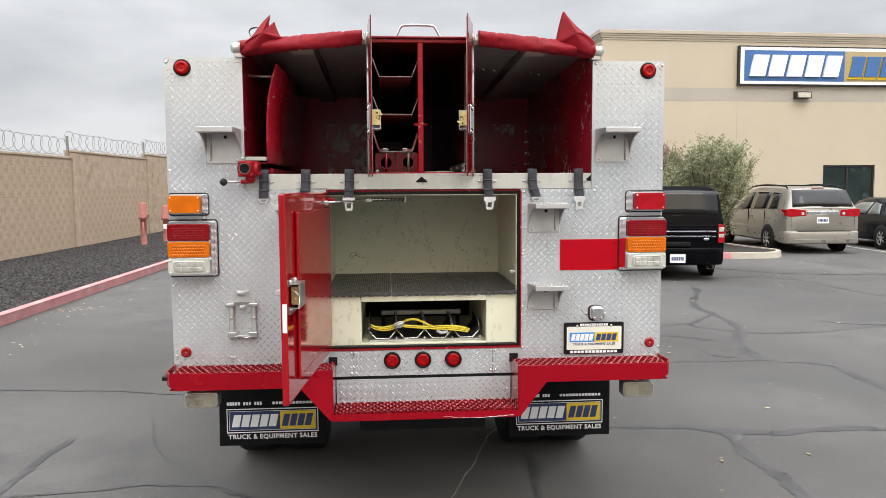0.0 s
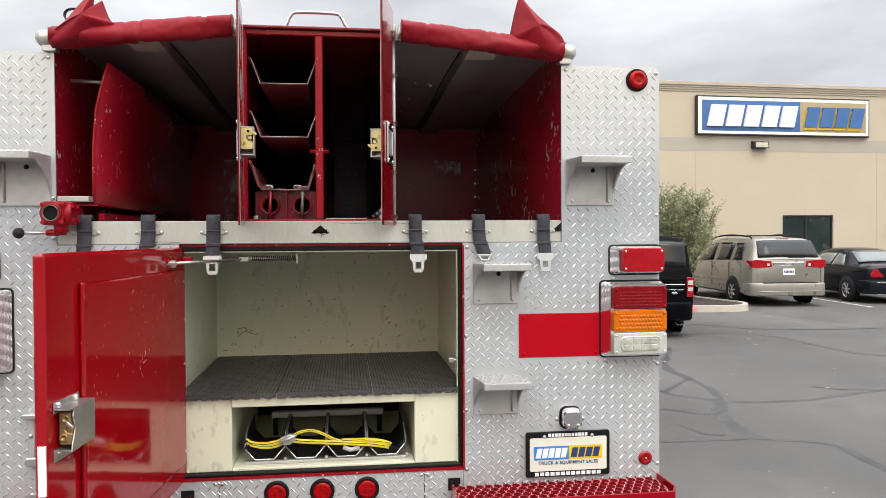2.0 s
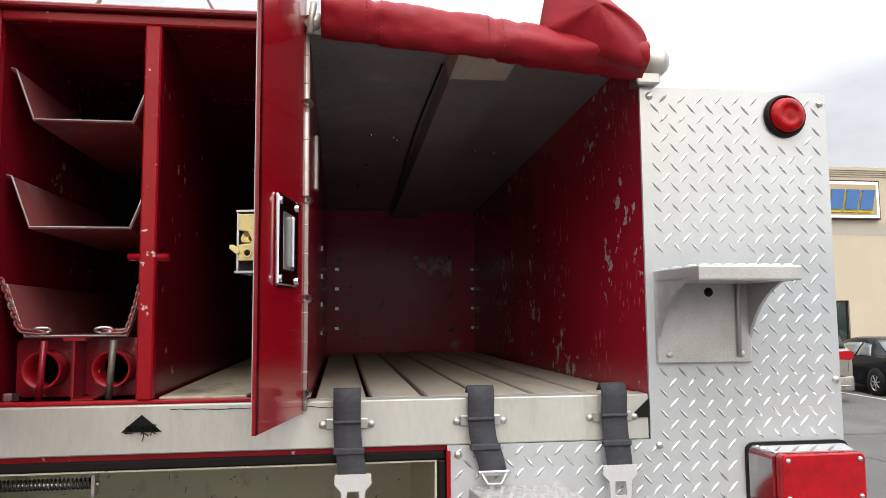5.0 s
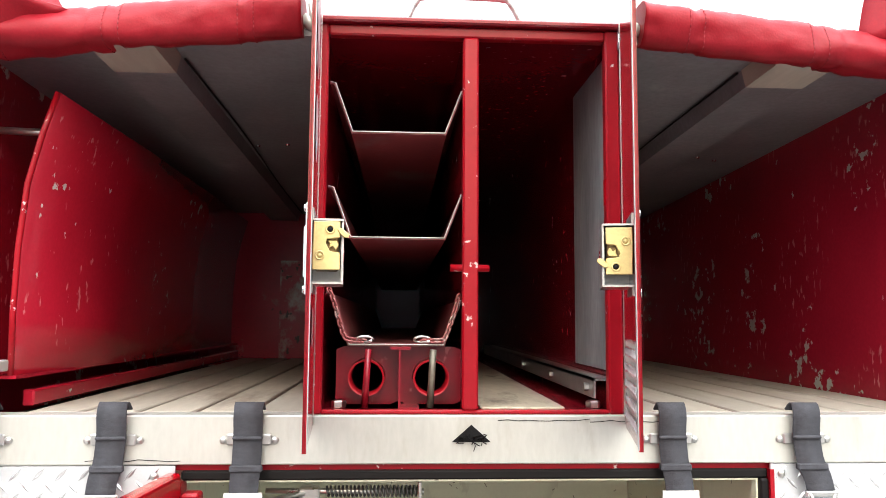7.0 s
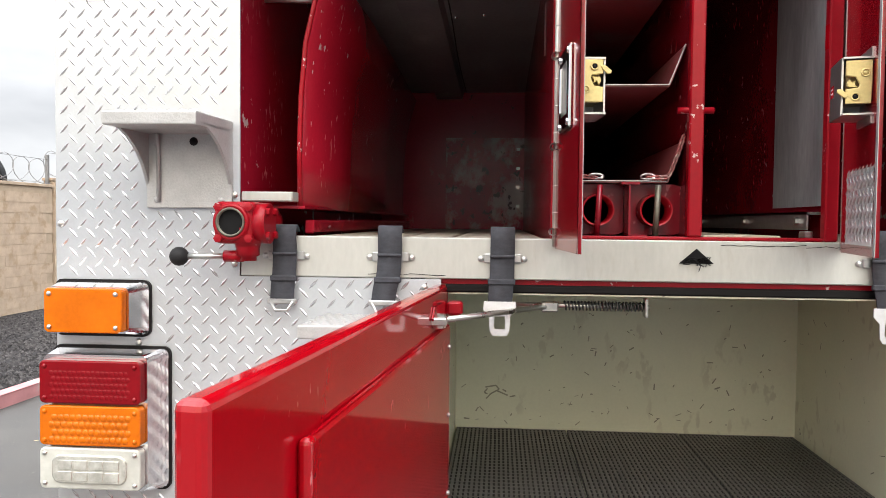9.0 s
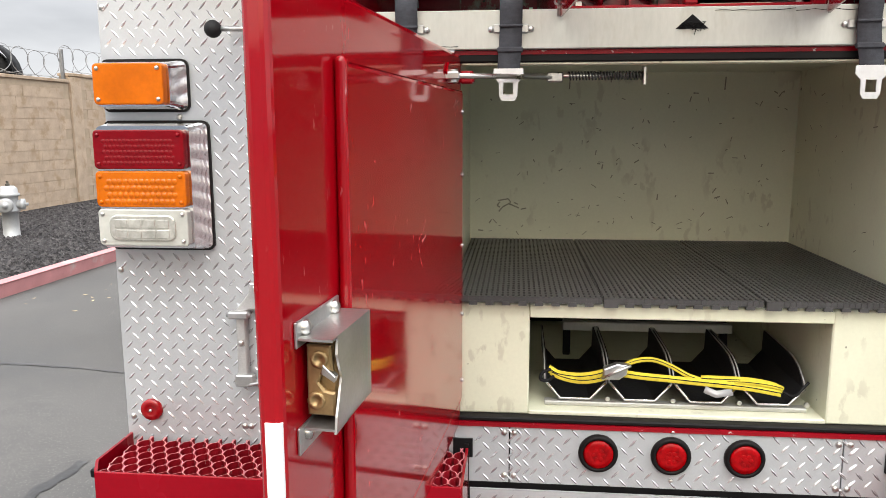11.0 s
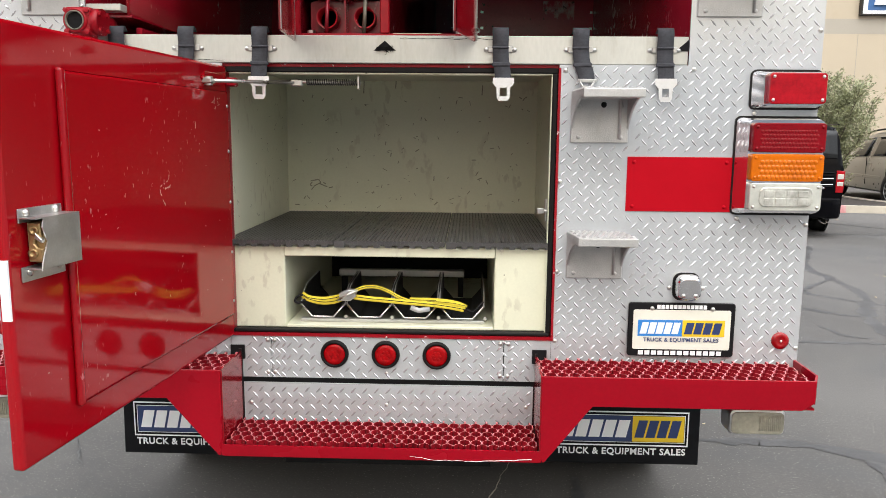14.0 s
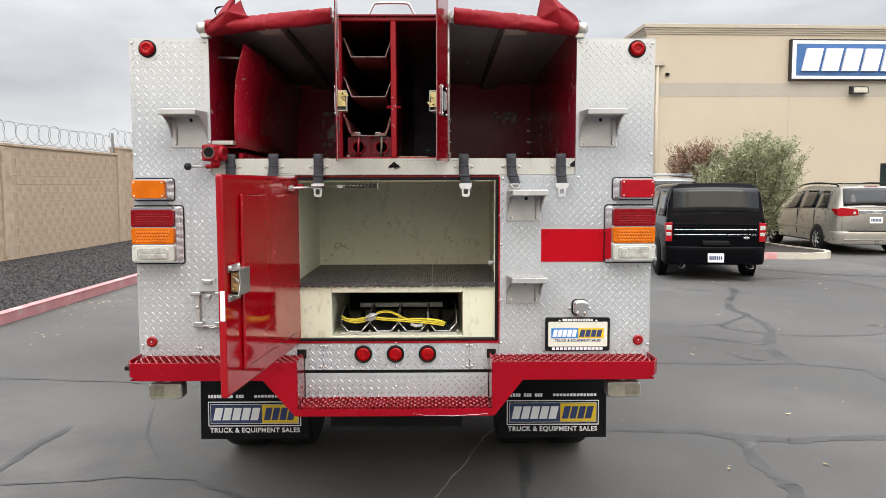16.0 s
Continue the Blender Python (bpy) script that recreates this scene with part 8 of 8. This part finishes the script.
shrub("olive_shrub", 9.18, 17.0, 3.05, 1.22, "leaf", 5, 36000, "tall grey-green olive shrub in the island")
shrub("olive_shrub", 8.25, 17.3, 2.35, 1.0, "leaf", 8, 24000, "lower grey-green shrub in the island")
shrub("dry_shrub", 8.0, 18.6, 3.25, 0.95, "leafbrown", 6, 20000, "reddish brown half-dry shrub in the island")


# ---------------------------------------------------------------- parked cars
def wheel(parent, x, y, r, w, s):
    bm = B()
    W = Matrix.Translation((x, y, r)) @ pose(0, 0, 0, 0, 90, 0)
    lathe(bm, [(r * 0.62, -w / 2), (r * 0.93, -w / 2), (r, -w * 0.3), (r, w * 0.3), (r * 0.93, w / 2), (r * 0.62, w / 2)], W, 28)
    t = part("wheel", bm, "tyre", parent)
    bm = B()
    lathe(bm, [(r * 0.64, s * w * 0.46), (r * 0.58, s * w * 0.40), (r * 0.52, s * w * 0.2), (0, s * w * 0.2)], W, 28)
    for k in range(7):
        a = k * 2 * math.pi / 7
        o = W @ Vector((0, 0, s * w * 0.42))
        d = W.to_3x3() @ Vector((math.cos(a), math.sin(a), 0))
        tube(bm, [o + d * r * 0.08, o + d * r * 0.58], r * 0.055, 5)
    lathe(bm, [(r * 0.14, s * w * 0.2), (r * 0.14, s * w * 0.48), (0, s * w * 0.5)], W, 12)
    part("rim", bm, "rim", t)


def section(st):
    """Half of a car's cross-section at one station (low, belt and top heights, and half widths there)."""
    zl, zb, zt, wl, wb, wt = st
    h = zt - zb
    e = min(0.10, 0.42 * h)
    return [(0.0, zl), (wl * 0.9, zl), (wl, zl + 0.05), (max(wl, wb) + 0.012, zl + (zb - zl) * 0.62), (wb + 0.004, zb - 0.03), (wb - 0.012, zb),
            (wb + (wt - wb) * 0.5, zb + (h - e) * 0.55), (wt, zt - e), (wt - 0.05, zt - e * 0.32), (wt - 0.16, zt), (wt * 0.4, zt + 0.018), (0.0, zt + 0.022)]


def car(name, label, m, mat, stations, glass, rear, wheels, r, glassmat="carglass"):
    """A car lofted from stations (y, low, belt, top, half widths); glass: side panes as (y, 0 at belt to 1 at roof) corners; rear: y of the rear pane's foot and head."""
    e = thing(name, label, "car", m)
    ys = [q[0] for q in stations]

    def at(y):
        for p, q in zip(stations, stations[1:]):
            if y <= q[0]:
                u = max(0.0, (y - p[0]) / (q[0] - p[0]))
                return [a + (b - a) * u for a, b in zip(p[1:], q[1:])]
        return list(stations[-1][1:])
    bm = B()
    rings = []
    fine = sorted(set(ys + [(p + (q - p) * k / 3) for p, q in zip(ys, ys[1:]) for k in (1, 2) if q - p > 0.2]))
    for y in fine:
        half = section(at(y))
        ring = [bm.verts.new((x, y, z)) for x, z in half] + [bm.verts.new((-x, y, z)) for x, z in half[-2:0:-1]]
        rings.append(ring)
    n = len(rings[0])
    for p, q in zip(rings, rings[1:]):
        for k in range(n):
            bm.faces.new((p[k], p[(k + 1) % n], q[(k + 1) % n], q[k])).smooth = True
    bm.faces.new(rings[0])
    bm.faces.new(rings[-1][::-1])
    body = part("body", bm, mat, e)
    body.data.set_sharp_from_angle(angle=radians(38))
    W = max(q[4] for q in stations) + 0.012

    def pane(nm, pts, mat_):
        bm = B()
        grid = [[bm.verts.new(p) for p in row] for row in pts]
        for p, q in zip(grid, grid[1:]):
            for k in range(len(p) - 1):
                bm.faces.new((p[k], p[k + 1], q[k + 1], q[k])).smooth = True
        bmesh.ops.recalc_face_normals(bm, faces=bm.faces)
        thick(bm, 0.005)
        return part(nm, bm, mat_, e)
    for s in (-1, 1):
        for lo0, lo1, hi0, hi1 in glass:
            rows = []
            for j in range(4):
                h = 0.07 + 0.86 * j / 3
                row = []
                for i in range(5):
                    y = lo0 + (lo1 - lo0) * i / 4 + ((hi0 + (hi1 - hi0) * i / 4) - (lo0 + (lo1 - lo0) * i / 4)) * j / 3
                    zl, zb, zt, wl, wb, wt = at(y)
                    ee = min(0.10, 0.42 * (zt - zb))
                    k = 0.5 * h / 0.55 if h < 0.55 else 0.5 + 0.5 * (h - 0.55) / 0.45
                    row.append((s * (wb + (wt - wb) * k + 0.012), y, zb + (zt - ee - zb) * h))
                rows.append(row)
            pane("side_window", rows, glassmat)
    rows = []
    for j in range(6):
        y = rear[0] + (rear[1] - rear[0]) * j / 5
        st = at(y)
        w = st[5] - 0.045
        rows.append([(w * u, y - 0.012, st[2] + 0.022 - 0.02 * u * u + 0.010) for u in (-1, -0.6, -0.2, 0.2, 0.6, 1)])
    pane("rear_window", rows, glassmat)
    for yw in wheels:
        for s in (-1, 1):
            bm = B()
            lathe(bm, [(r * 1.15, 0.0), (r * 1.15, 0.03), (0, 0.03)], Matrix.Translation((s * (W - 0.022), yw, r)) @ pose(0, 0, 0, 0, 90 * s, 0), 28)
            part("wheel_arch", bm, "black", e)
            wheel(e, s * (W - 0.085), yw, r, 0.23, s)
    return e


def bumper(e, mat, W, z0, z1, out):
    bm = B()
    prism(bm, [(-W, 0.42), (-W, 0.10), (-W + 0.07, -out * 0.45), (-W + 0.24, -out * 0.85), (-0.4, -out), (0.4, -out), (W - 0.24, -out * 0.85), (W - 0.07, -out * 0.45), (W, 0.10), (W, 0.42)], z0, z1, "xy", 0.035, 3)
    b = part("bumper", bm, mat, e)
    for f_ in b.data.polygons:
        f_.use_smooth = True
    b.data.set_sharp_from_angle(angle=radians(50))
    return b


def lens(e, name, pts, y, mat, depth=0.05):
    bm = B()
    prism(bm, pts, y - 0.012, y + depth, "xz", 0.006)
    return part(name, bm, mat, e)


def car_plate(e, y, z):
    bm = B()
    prism(bm, rounded(-0.155, 0.155, z - 0.08, z + 0.08, 0.012), y - 0.012, y + 0.01, "xz")
    p = part("number_plate", bm, "white", e)
    M0 = Matrix.Translation((0, y - 0.0122, z)) @ TO_REAR
    slabs("plate_bar", "navy", p, M0, [(-0.125 + i * 0.036, -0.099 + i * 0.036, -0.035, 0.03) for i in range(7)])


# boxy black wagon, seen from behind
flex = car("black_wagon", "black boxy wagon parked on the asphalt", pose(5.34, 10.05, 0, 0, 0, -9) @ Matrix.Diagonal((0.92, 1.0, 1.035, 1.0)), "carblack",
           [(0.0, 0.36, 1.10, 1.13, 0.90, 0.90, 0.84), (0.02, 0.32, 1.10, 1.18, 0.945, 0.94, 0.875), (0.11, 0.28, 1.10, 1.66, 0.955, 0.95, 0.855), (0.17, 0.27, 1.10, 1.715, 0.96, 0.95, 0.85), (1.4, 0.26, 1.10, 1.725, 0.962, 0.955, 0.85),
            (2.6, 0.26, 1.10, 1.71, 0.962, 0.955, 0.84), (2.95, 0.26, 1.09, 1.65, 0.962, 0.95, 0.82), (3.75, 0.26, 1.06, 1.13, 0.96, 0.94, 0.84), (4.85, 0.26, 0.98, 1.02, 0.95, 0.92, 0.80), (5.1, 0.32, 0.80, 0.82, 0.86, 0.84, 0.7)],
           [(0.22, 1.25, 0.30, 1.25), (1.33, 2.25, 1.33, 2.25), (2.33, 3.3, 2.33, 2.85)], (0.026, 0.104), (1.05, 4.05), 0.37)
for s in (-1, 1):
    a = (lambda v: [(s * x, z) for x, z in v])
    lens(flex, "tail_light", a([(0.83, 0.70), (0.955, 0.70), (0.965, 1.03), (0.83, 1.04)]), 0.0, "redlens", 0.16)
    lens(flex, "light_stripe", a([(0.845, 0.80), (0.945, 0.80), (0.950, 0.865), (0.845, 0.865)]), -0.004, "clear", 0.03)
    lens(flex, "light_stripe", a([(0.845, 0.905), (0.947, 0.905), (0.952, 0.985), (0.845, 0.985)]), -0.004, "clear", 0.03)
    bm = B()
    lathe(bm, [(0.055, 0.0), (0.055, -0.12), (0.045, -0.12), (0.045, 0.0)], Matrix.Translation((s * 0.66, -0.13, 0.275)) @ TO_REAR @ Matrix.Diagonal((1.3, 0.85, 1, 1)), 16)
    part("exhaust_tip", bm, "chrome", flex)
    bm = B()
    box(bm, s * 0.855 - 0.012, s * 0.855 + 0.012, 0.16, 2.7, 1.73, 1.745, 0.005)
    part("roof_rib", bm, "carblack", flex)
boxes("tailgate_trim", flex, "chrome", [(-0.79, 0.79, -0.012, 0.03, 0.905, 0.918), (-0.79, 0.79, -0.010, 0.03, 0.818, 0.826)], 0.003)
boxes("tailgate_rib", flex, "carblack", [(-0.80, 0.80, -0.010, 0.02, z, z + 0.03) for z in (0.985, 0.94, 0.855, 0.77)], 0.008)
bumper(flex, "carblack", 0.97, 0.30, 0.62, 0.11)
bm = B()
box(bm, -0.26, 0.26, -0.104, -0.02, 0.635, 0.72, 0.02, 2)
part("tailgate_handle", bm, "black", flex)
lens(flex, "badge", [(0.60 + 0.06 * math.cos(k * math.pi / 8), 0.765 + 0.024 * math.sin(k * math.pi / 8)) for k in range(16)], -0.006, "chrome", 0.02)
car_plate(flex, -0.11, 0.42)
bm = B()
tube(bm, [(-0.30, 0.048, 1.20), (0.22, 0.045, 1.19)], 0.008, 6)
box(bm, -0.10, 0.10, 0.015, 0.07, 1.165, 1.22, 0.015, 2)
tube(bm, [(0.0, 0.05, 1.22), (0.02, 0.075, 1.34)], 0.02, 8, r2=0.012)
part("rear_wiper", bm, "black", flex)
bm = B()
tube(bm, [(0.02, 0.62, 1.72), (0.03, 0.56, 1.84)], 0.012, 6, r2=0.004)
part("aerial", bm, "black", flex)

# champagne minivan
van = car("champagne_minivan", "champagne silver minivan with roof rails, parked nose to the building", pose(11.22, 14.98, 0, 0, 0, -4), "carsilver",
          [(0.0, 0.42, 1.17, 1.19, 0.86, 0.86, 0.82), (0.03, 0.38, 1.17, 1.22, 0.93, 0.925, 0.84), (0.15, 0.34, 1.16, 1.45, 0.965, 0.95, 0.81), (0.30, 0.30, 1.15, 1.67, 0.975, 0.96, 0.76), (0.42, 0.28, 1.14, 1.715, 0.98, 0.965, 0.75), (1.4, 0.26, 1.12, 1.75, 0.985, 0.965, 0.75),
           (2.4, 0.26, 1.09, 1.745, 0.985, 0.965, 0.75), (3.1, 0.26, 1.06, 1.64, 0.985, 0.96, 0.73), (4.05, 0.26, 1.03, 1.09, 0.97, 0.94, 0.80), (4.8, 0.28, 0.92, 0.95, 0.93, 0.88, 0.70), (5.05, 0.35, 0.72, 0.74, 0.75, 0.70, 0.5)],
          [(0.55, 1.18, 0.68, 1.18), (1.27, 2.25, 1.27, 2.25), (2.35, 3.5, 2.35, 3.0)], (0.035, 0.29), (1.02, 4.05), 0.345)
for s in (-1, 1):
    a = (lambda v: [(s * x, z) for x, z in v])
    lens(van, "tail_light", a([(0.43, 1.00), (0.86, 0.97), (0.955, 1.0), (0.965, 1.16), (0.86, 1.19), (0.46, 1.15)]), 0.0, "redlens", 0.30)
    lens(van, "light_stripe", a([(0.50, 1.03), (0.57, 1.025), (0.57, 1.09), (0.50, 1.09)]), -0.006, "clear", 0.03)
    bm = B()
    tube(bm, smooth_path([(s * 0.70, 0.55, 1.72), (s * 0.70, 0.75, 1.775), (s * 0.70, 1.8, 1.81), (s * 0.70, 2.7, 1.76), (s * 0.70, 2.95, 1.69)]), 0.022, 6)
    part("roof_rail", bm, "black", van)
    bm = B()
    box(bm, s * 0.985 - 0.018, s * 0.985 + 0.018, 1.5, 3.6, 0.58, 0.66, 0.012, 2)
    part("side_moulding", bm, "carsilver", van)
    for y0 in (1.24, 2.32):
        bm = B()
        box(bm, s * 0.992 - 0.010, s * 0.992 + 0.010, y0, y0 + 0.006, 0.42, 1.10)
        part("door_gap", bm, "black", van)
    bm = B()
    box(bm, s * 0.985 - 0.016, s * 0.985 + 0.016, 2.05, 2.24, 0.93, 0.96, 0.010, 2)
    part("door_handle", bm, "carsilver", van)
for y in (0.95, 2.3):
    bm = B()
    tube(bm, [(-0.70, y, 1.79), (0.70, y, 1.79)], 0.016, 6)
    part("rack_bar", bm, "black", van)
bumper(van, "carsilver", 0.985, 0.27, 0.60, 0.11)
boxes("bumper_groove", van, "black", [(-0.70, 0.70, -0.106, -0.02, 0.604, 0.612)])
boxes("bumper_strip", van, "carsilver", [(-0.80, 0.80, -0.116, -0.02, 0.375, 0.40)], 0.008)
boxes("tailgate_trim", van, "chrome", [(-0.42, 0.42, -0.012, 0.03, 1.03, 1.13)], 0.015)
boxes("tailgate_gap", van, "black", [(-0.83, -0.824, -0.003, 0.03, 0.61, 1.0), (0.824, 0.83, -0.003, 0.03, 0.61, 1.0)])
boxes("high_brake_lamp", van, "darkred", [(-0.16, 0.16, 0.32, 0.40, 1.70, 1.722)], 0.006)
lens(van, "badge", [(0.075 * math.cos(k * math.pi / 8), 1.08 + 0.035 * math.sin(k * math.pi / 8)) for k in range(16)], -0.014, "steel", 0.01)
slabs("badge_bar", "chrome", van, Matrix.Translation((0, -0.003, 0)) @ TO_REAR, [(-0.72, -0.56, 0.72, 0.735), (0.5, 0.74, 0.72, 0.735)])
bm = B()
tube(bm, [(-0.02, 0.02, 1.235), (0.42, 0.022, 1.245)], 0.010, 6)
part("rear_wiper", bm, "black", van)
car_plate(van, 0.0, 0.88)

# dark saloon
CAB = [(0.0, 0.40, 0.90, 0.93, 0.74, 0.78, 0.72), (0.05, 0.34, 0.92, 0.97, 0.84, 0.84, 0.75), (0.3, 0.28, 0.94, 1.0, 0.87, 0.87, 0.75), (0.75, 0.22, 0.95, 1.03, 0.885, 0.875, 0.72), (1.3, 0.22, 0.95, 1.36, 0.89, 0.875, 0.61), (1.7, 0.22, 0.95, 1.42, 0.89, 0.87, 0.60),
       (2.4, 0.22, 0.94, 1.42, 0.89, 0.87, 0.60), (2.75, 0.22, 0.94, 1.35, 0.89, 0.87, 0.62), (3.45, 0.22, 0.93, 0.99, 0.88, 0.86, 0.68), (4.3, 0.25, 0.80, 0.83, 0.84, 0.80, 0.62), (4.52, 0.35, 0.62, 0.64, 0.7, 0.6, 0.5)]
SIDE = [(1.10, 1.75, 1.42, 1.75), (1.82, 3.1, 1.82, 2.6)]
sal = car("dark_saloon", "dark blue saloon parked beside the minivan", pose(14.4, 15.05, 0, 0, 0, -5), "carnavy", CAB, SIDE, (0.80, 1.27), (0.92, 3.62), 0.32, "paleglass")
for s in (-1, 1):
    lens(sal, "tail_light", [(s * x, z) for x, z in [(0.46, 0.70), (0.80, 0.70), (0.82, 0.78), (0.74, 0.91), (0.64, 0.90)]], -0.004, "redlens", 0.16)
    boxes("light_stripe", sal, "redrefl", [(min(s * 0.58, s * 0.78), max(s * 0.58, s * 0.78), -0.020, 0.0, z, z + 0.012) for z in (0.76, 0.81)])
bumper(sal, "carnavy", 0.895, 0.26, 0.62, 0.10)
boxes("bumper_strip", sal, "chrome", [(-0.70, 0.70, -0.104, -0.02, 0.555, 0.57)], 0.003)
boxes("boot_strip", sal, "chrome", [(-0.20, 0.20, -0.008, 0.02, 0.86, 0.875)], 0.003)
car_plate(sal, -0.004, 0.76)

# far cars, half hidden
far = car("grey_saloon", "light grey saloon at the end of the row", pose(17.0, 14.8, 0, 0, 0, -5), "cargrey", CAB, SIDE, (0.80, 1.27), (0.92, 3.62), 0.32, "paleglass")
suv = car("pale_van", "pale grey van with a roof rack behind the shrubs", pose(6.6, 17.0, 0, 0, 0, -6), "cargrey",
          [(0.0, 0.45, 1.24, 1.27, 0.90, 0.90, 0.86), (0.04, 0.40, 1.24, 1.34, 0.95, 0.94, 0.87), (0.2, 0.36, 1.24, 1.88, 0.965, 0.955, 0.85), (0.4, 0.34, 1.24, 1.96, 0.97, 0.96, 0.85), (2.6, 0.32, 1.22, 1.97, 0.97, 0.96, 0.85),
           (3.2, 0.32, 1.20, 1.88, 0.97, 0.95, 0.83), (4.0, 0.32, 1.12, 1.18, 0.96, 0.93, 0.80), (4.9, 0.36, 1.0, 1.03, 0.9, 0.86, 0.7)],
          [(0.4, 1.8, 0.5, 1.8), (1.9, 3.4, 1.9, 3.05)], (0.06, 0.19), (1.0, 4.0), 0.38)
for s in (-1, 1):
    bm = B()
    tube(bm, [(s * 0.75, 0.4, 2.02), (s * 0.75, 2.4, 2.05)], 0.025, 6)
    part("rack_rail", bm, "rim", suv)
for y in (0.5, 1.2, 2.0):
    bm = B()
    tube(bm, [(-0.75, y, 2.06), (0.75, y, 2.06)], 0.025, 6)
    part("rack_bar", bm, "rim", suv)
bm = B()
prism(bm, [(13.05, 14.4), (13.15, 14.4), (13.55, 19.2), (13.45, 19.2)], 0.0, 0.004, "xy")
prism(bm, [(15.65, 14.0), (15.75, 14.0), (16.15, 18.8), (16.05, 18.8)], 0.0, 0.004, "xy")
setting("stall_line", bm, "stallpaint", "worn white parking stall lines", "line")

# plain unseen wall behind the camera, added for its reflection in the rear sheets
bm = B()
box(bm, -70, 70, -42.3, -42.0, 0.0, 6.3)
box(bm, -70, 70, -42.4, -41.95, 6.3, 6.42, 0.01)
setting("wall_south", bm, "backdrop", "unseen plain blue-grey backdrop wall, added to be reflected in the rear sheets", "wall")
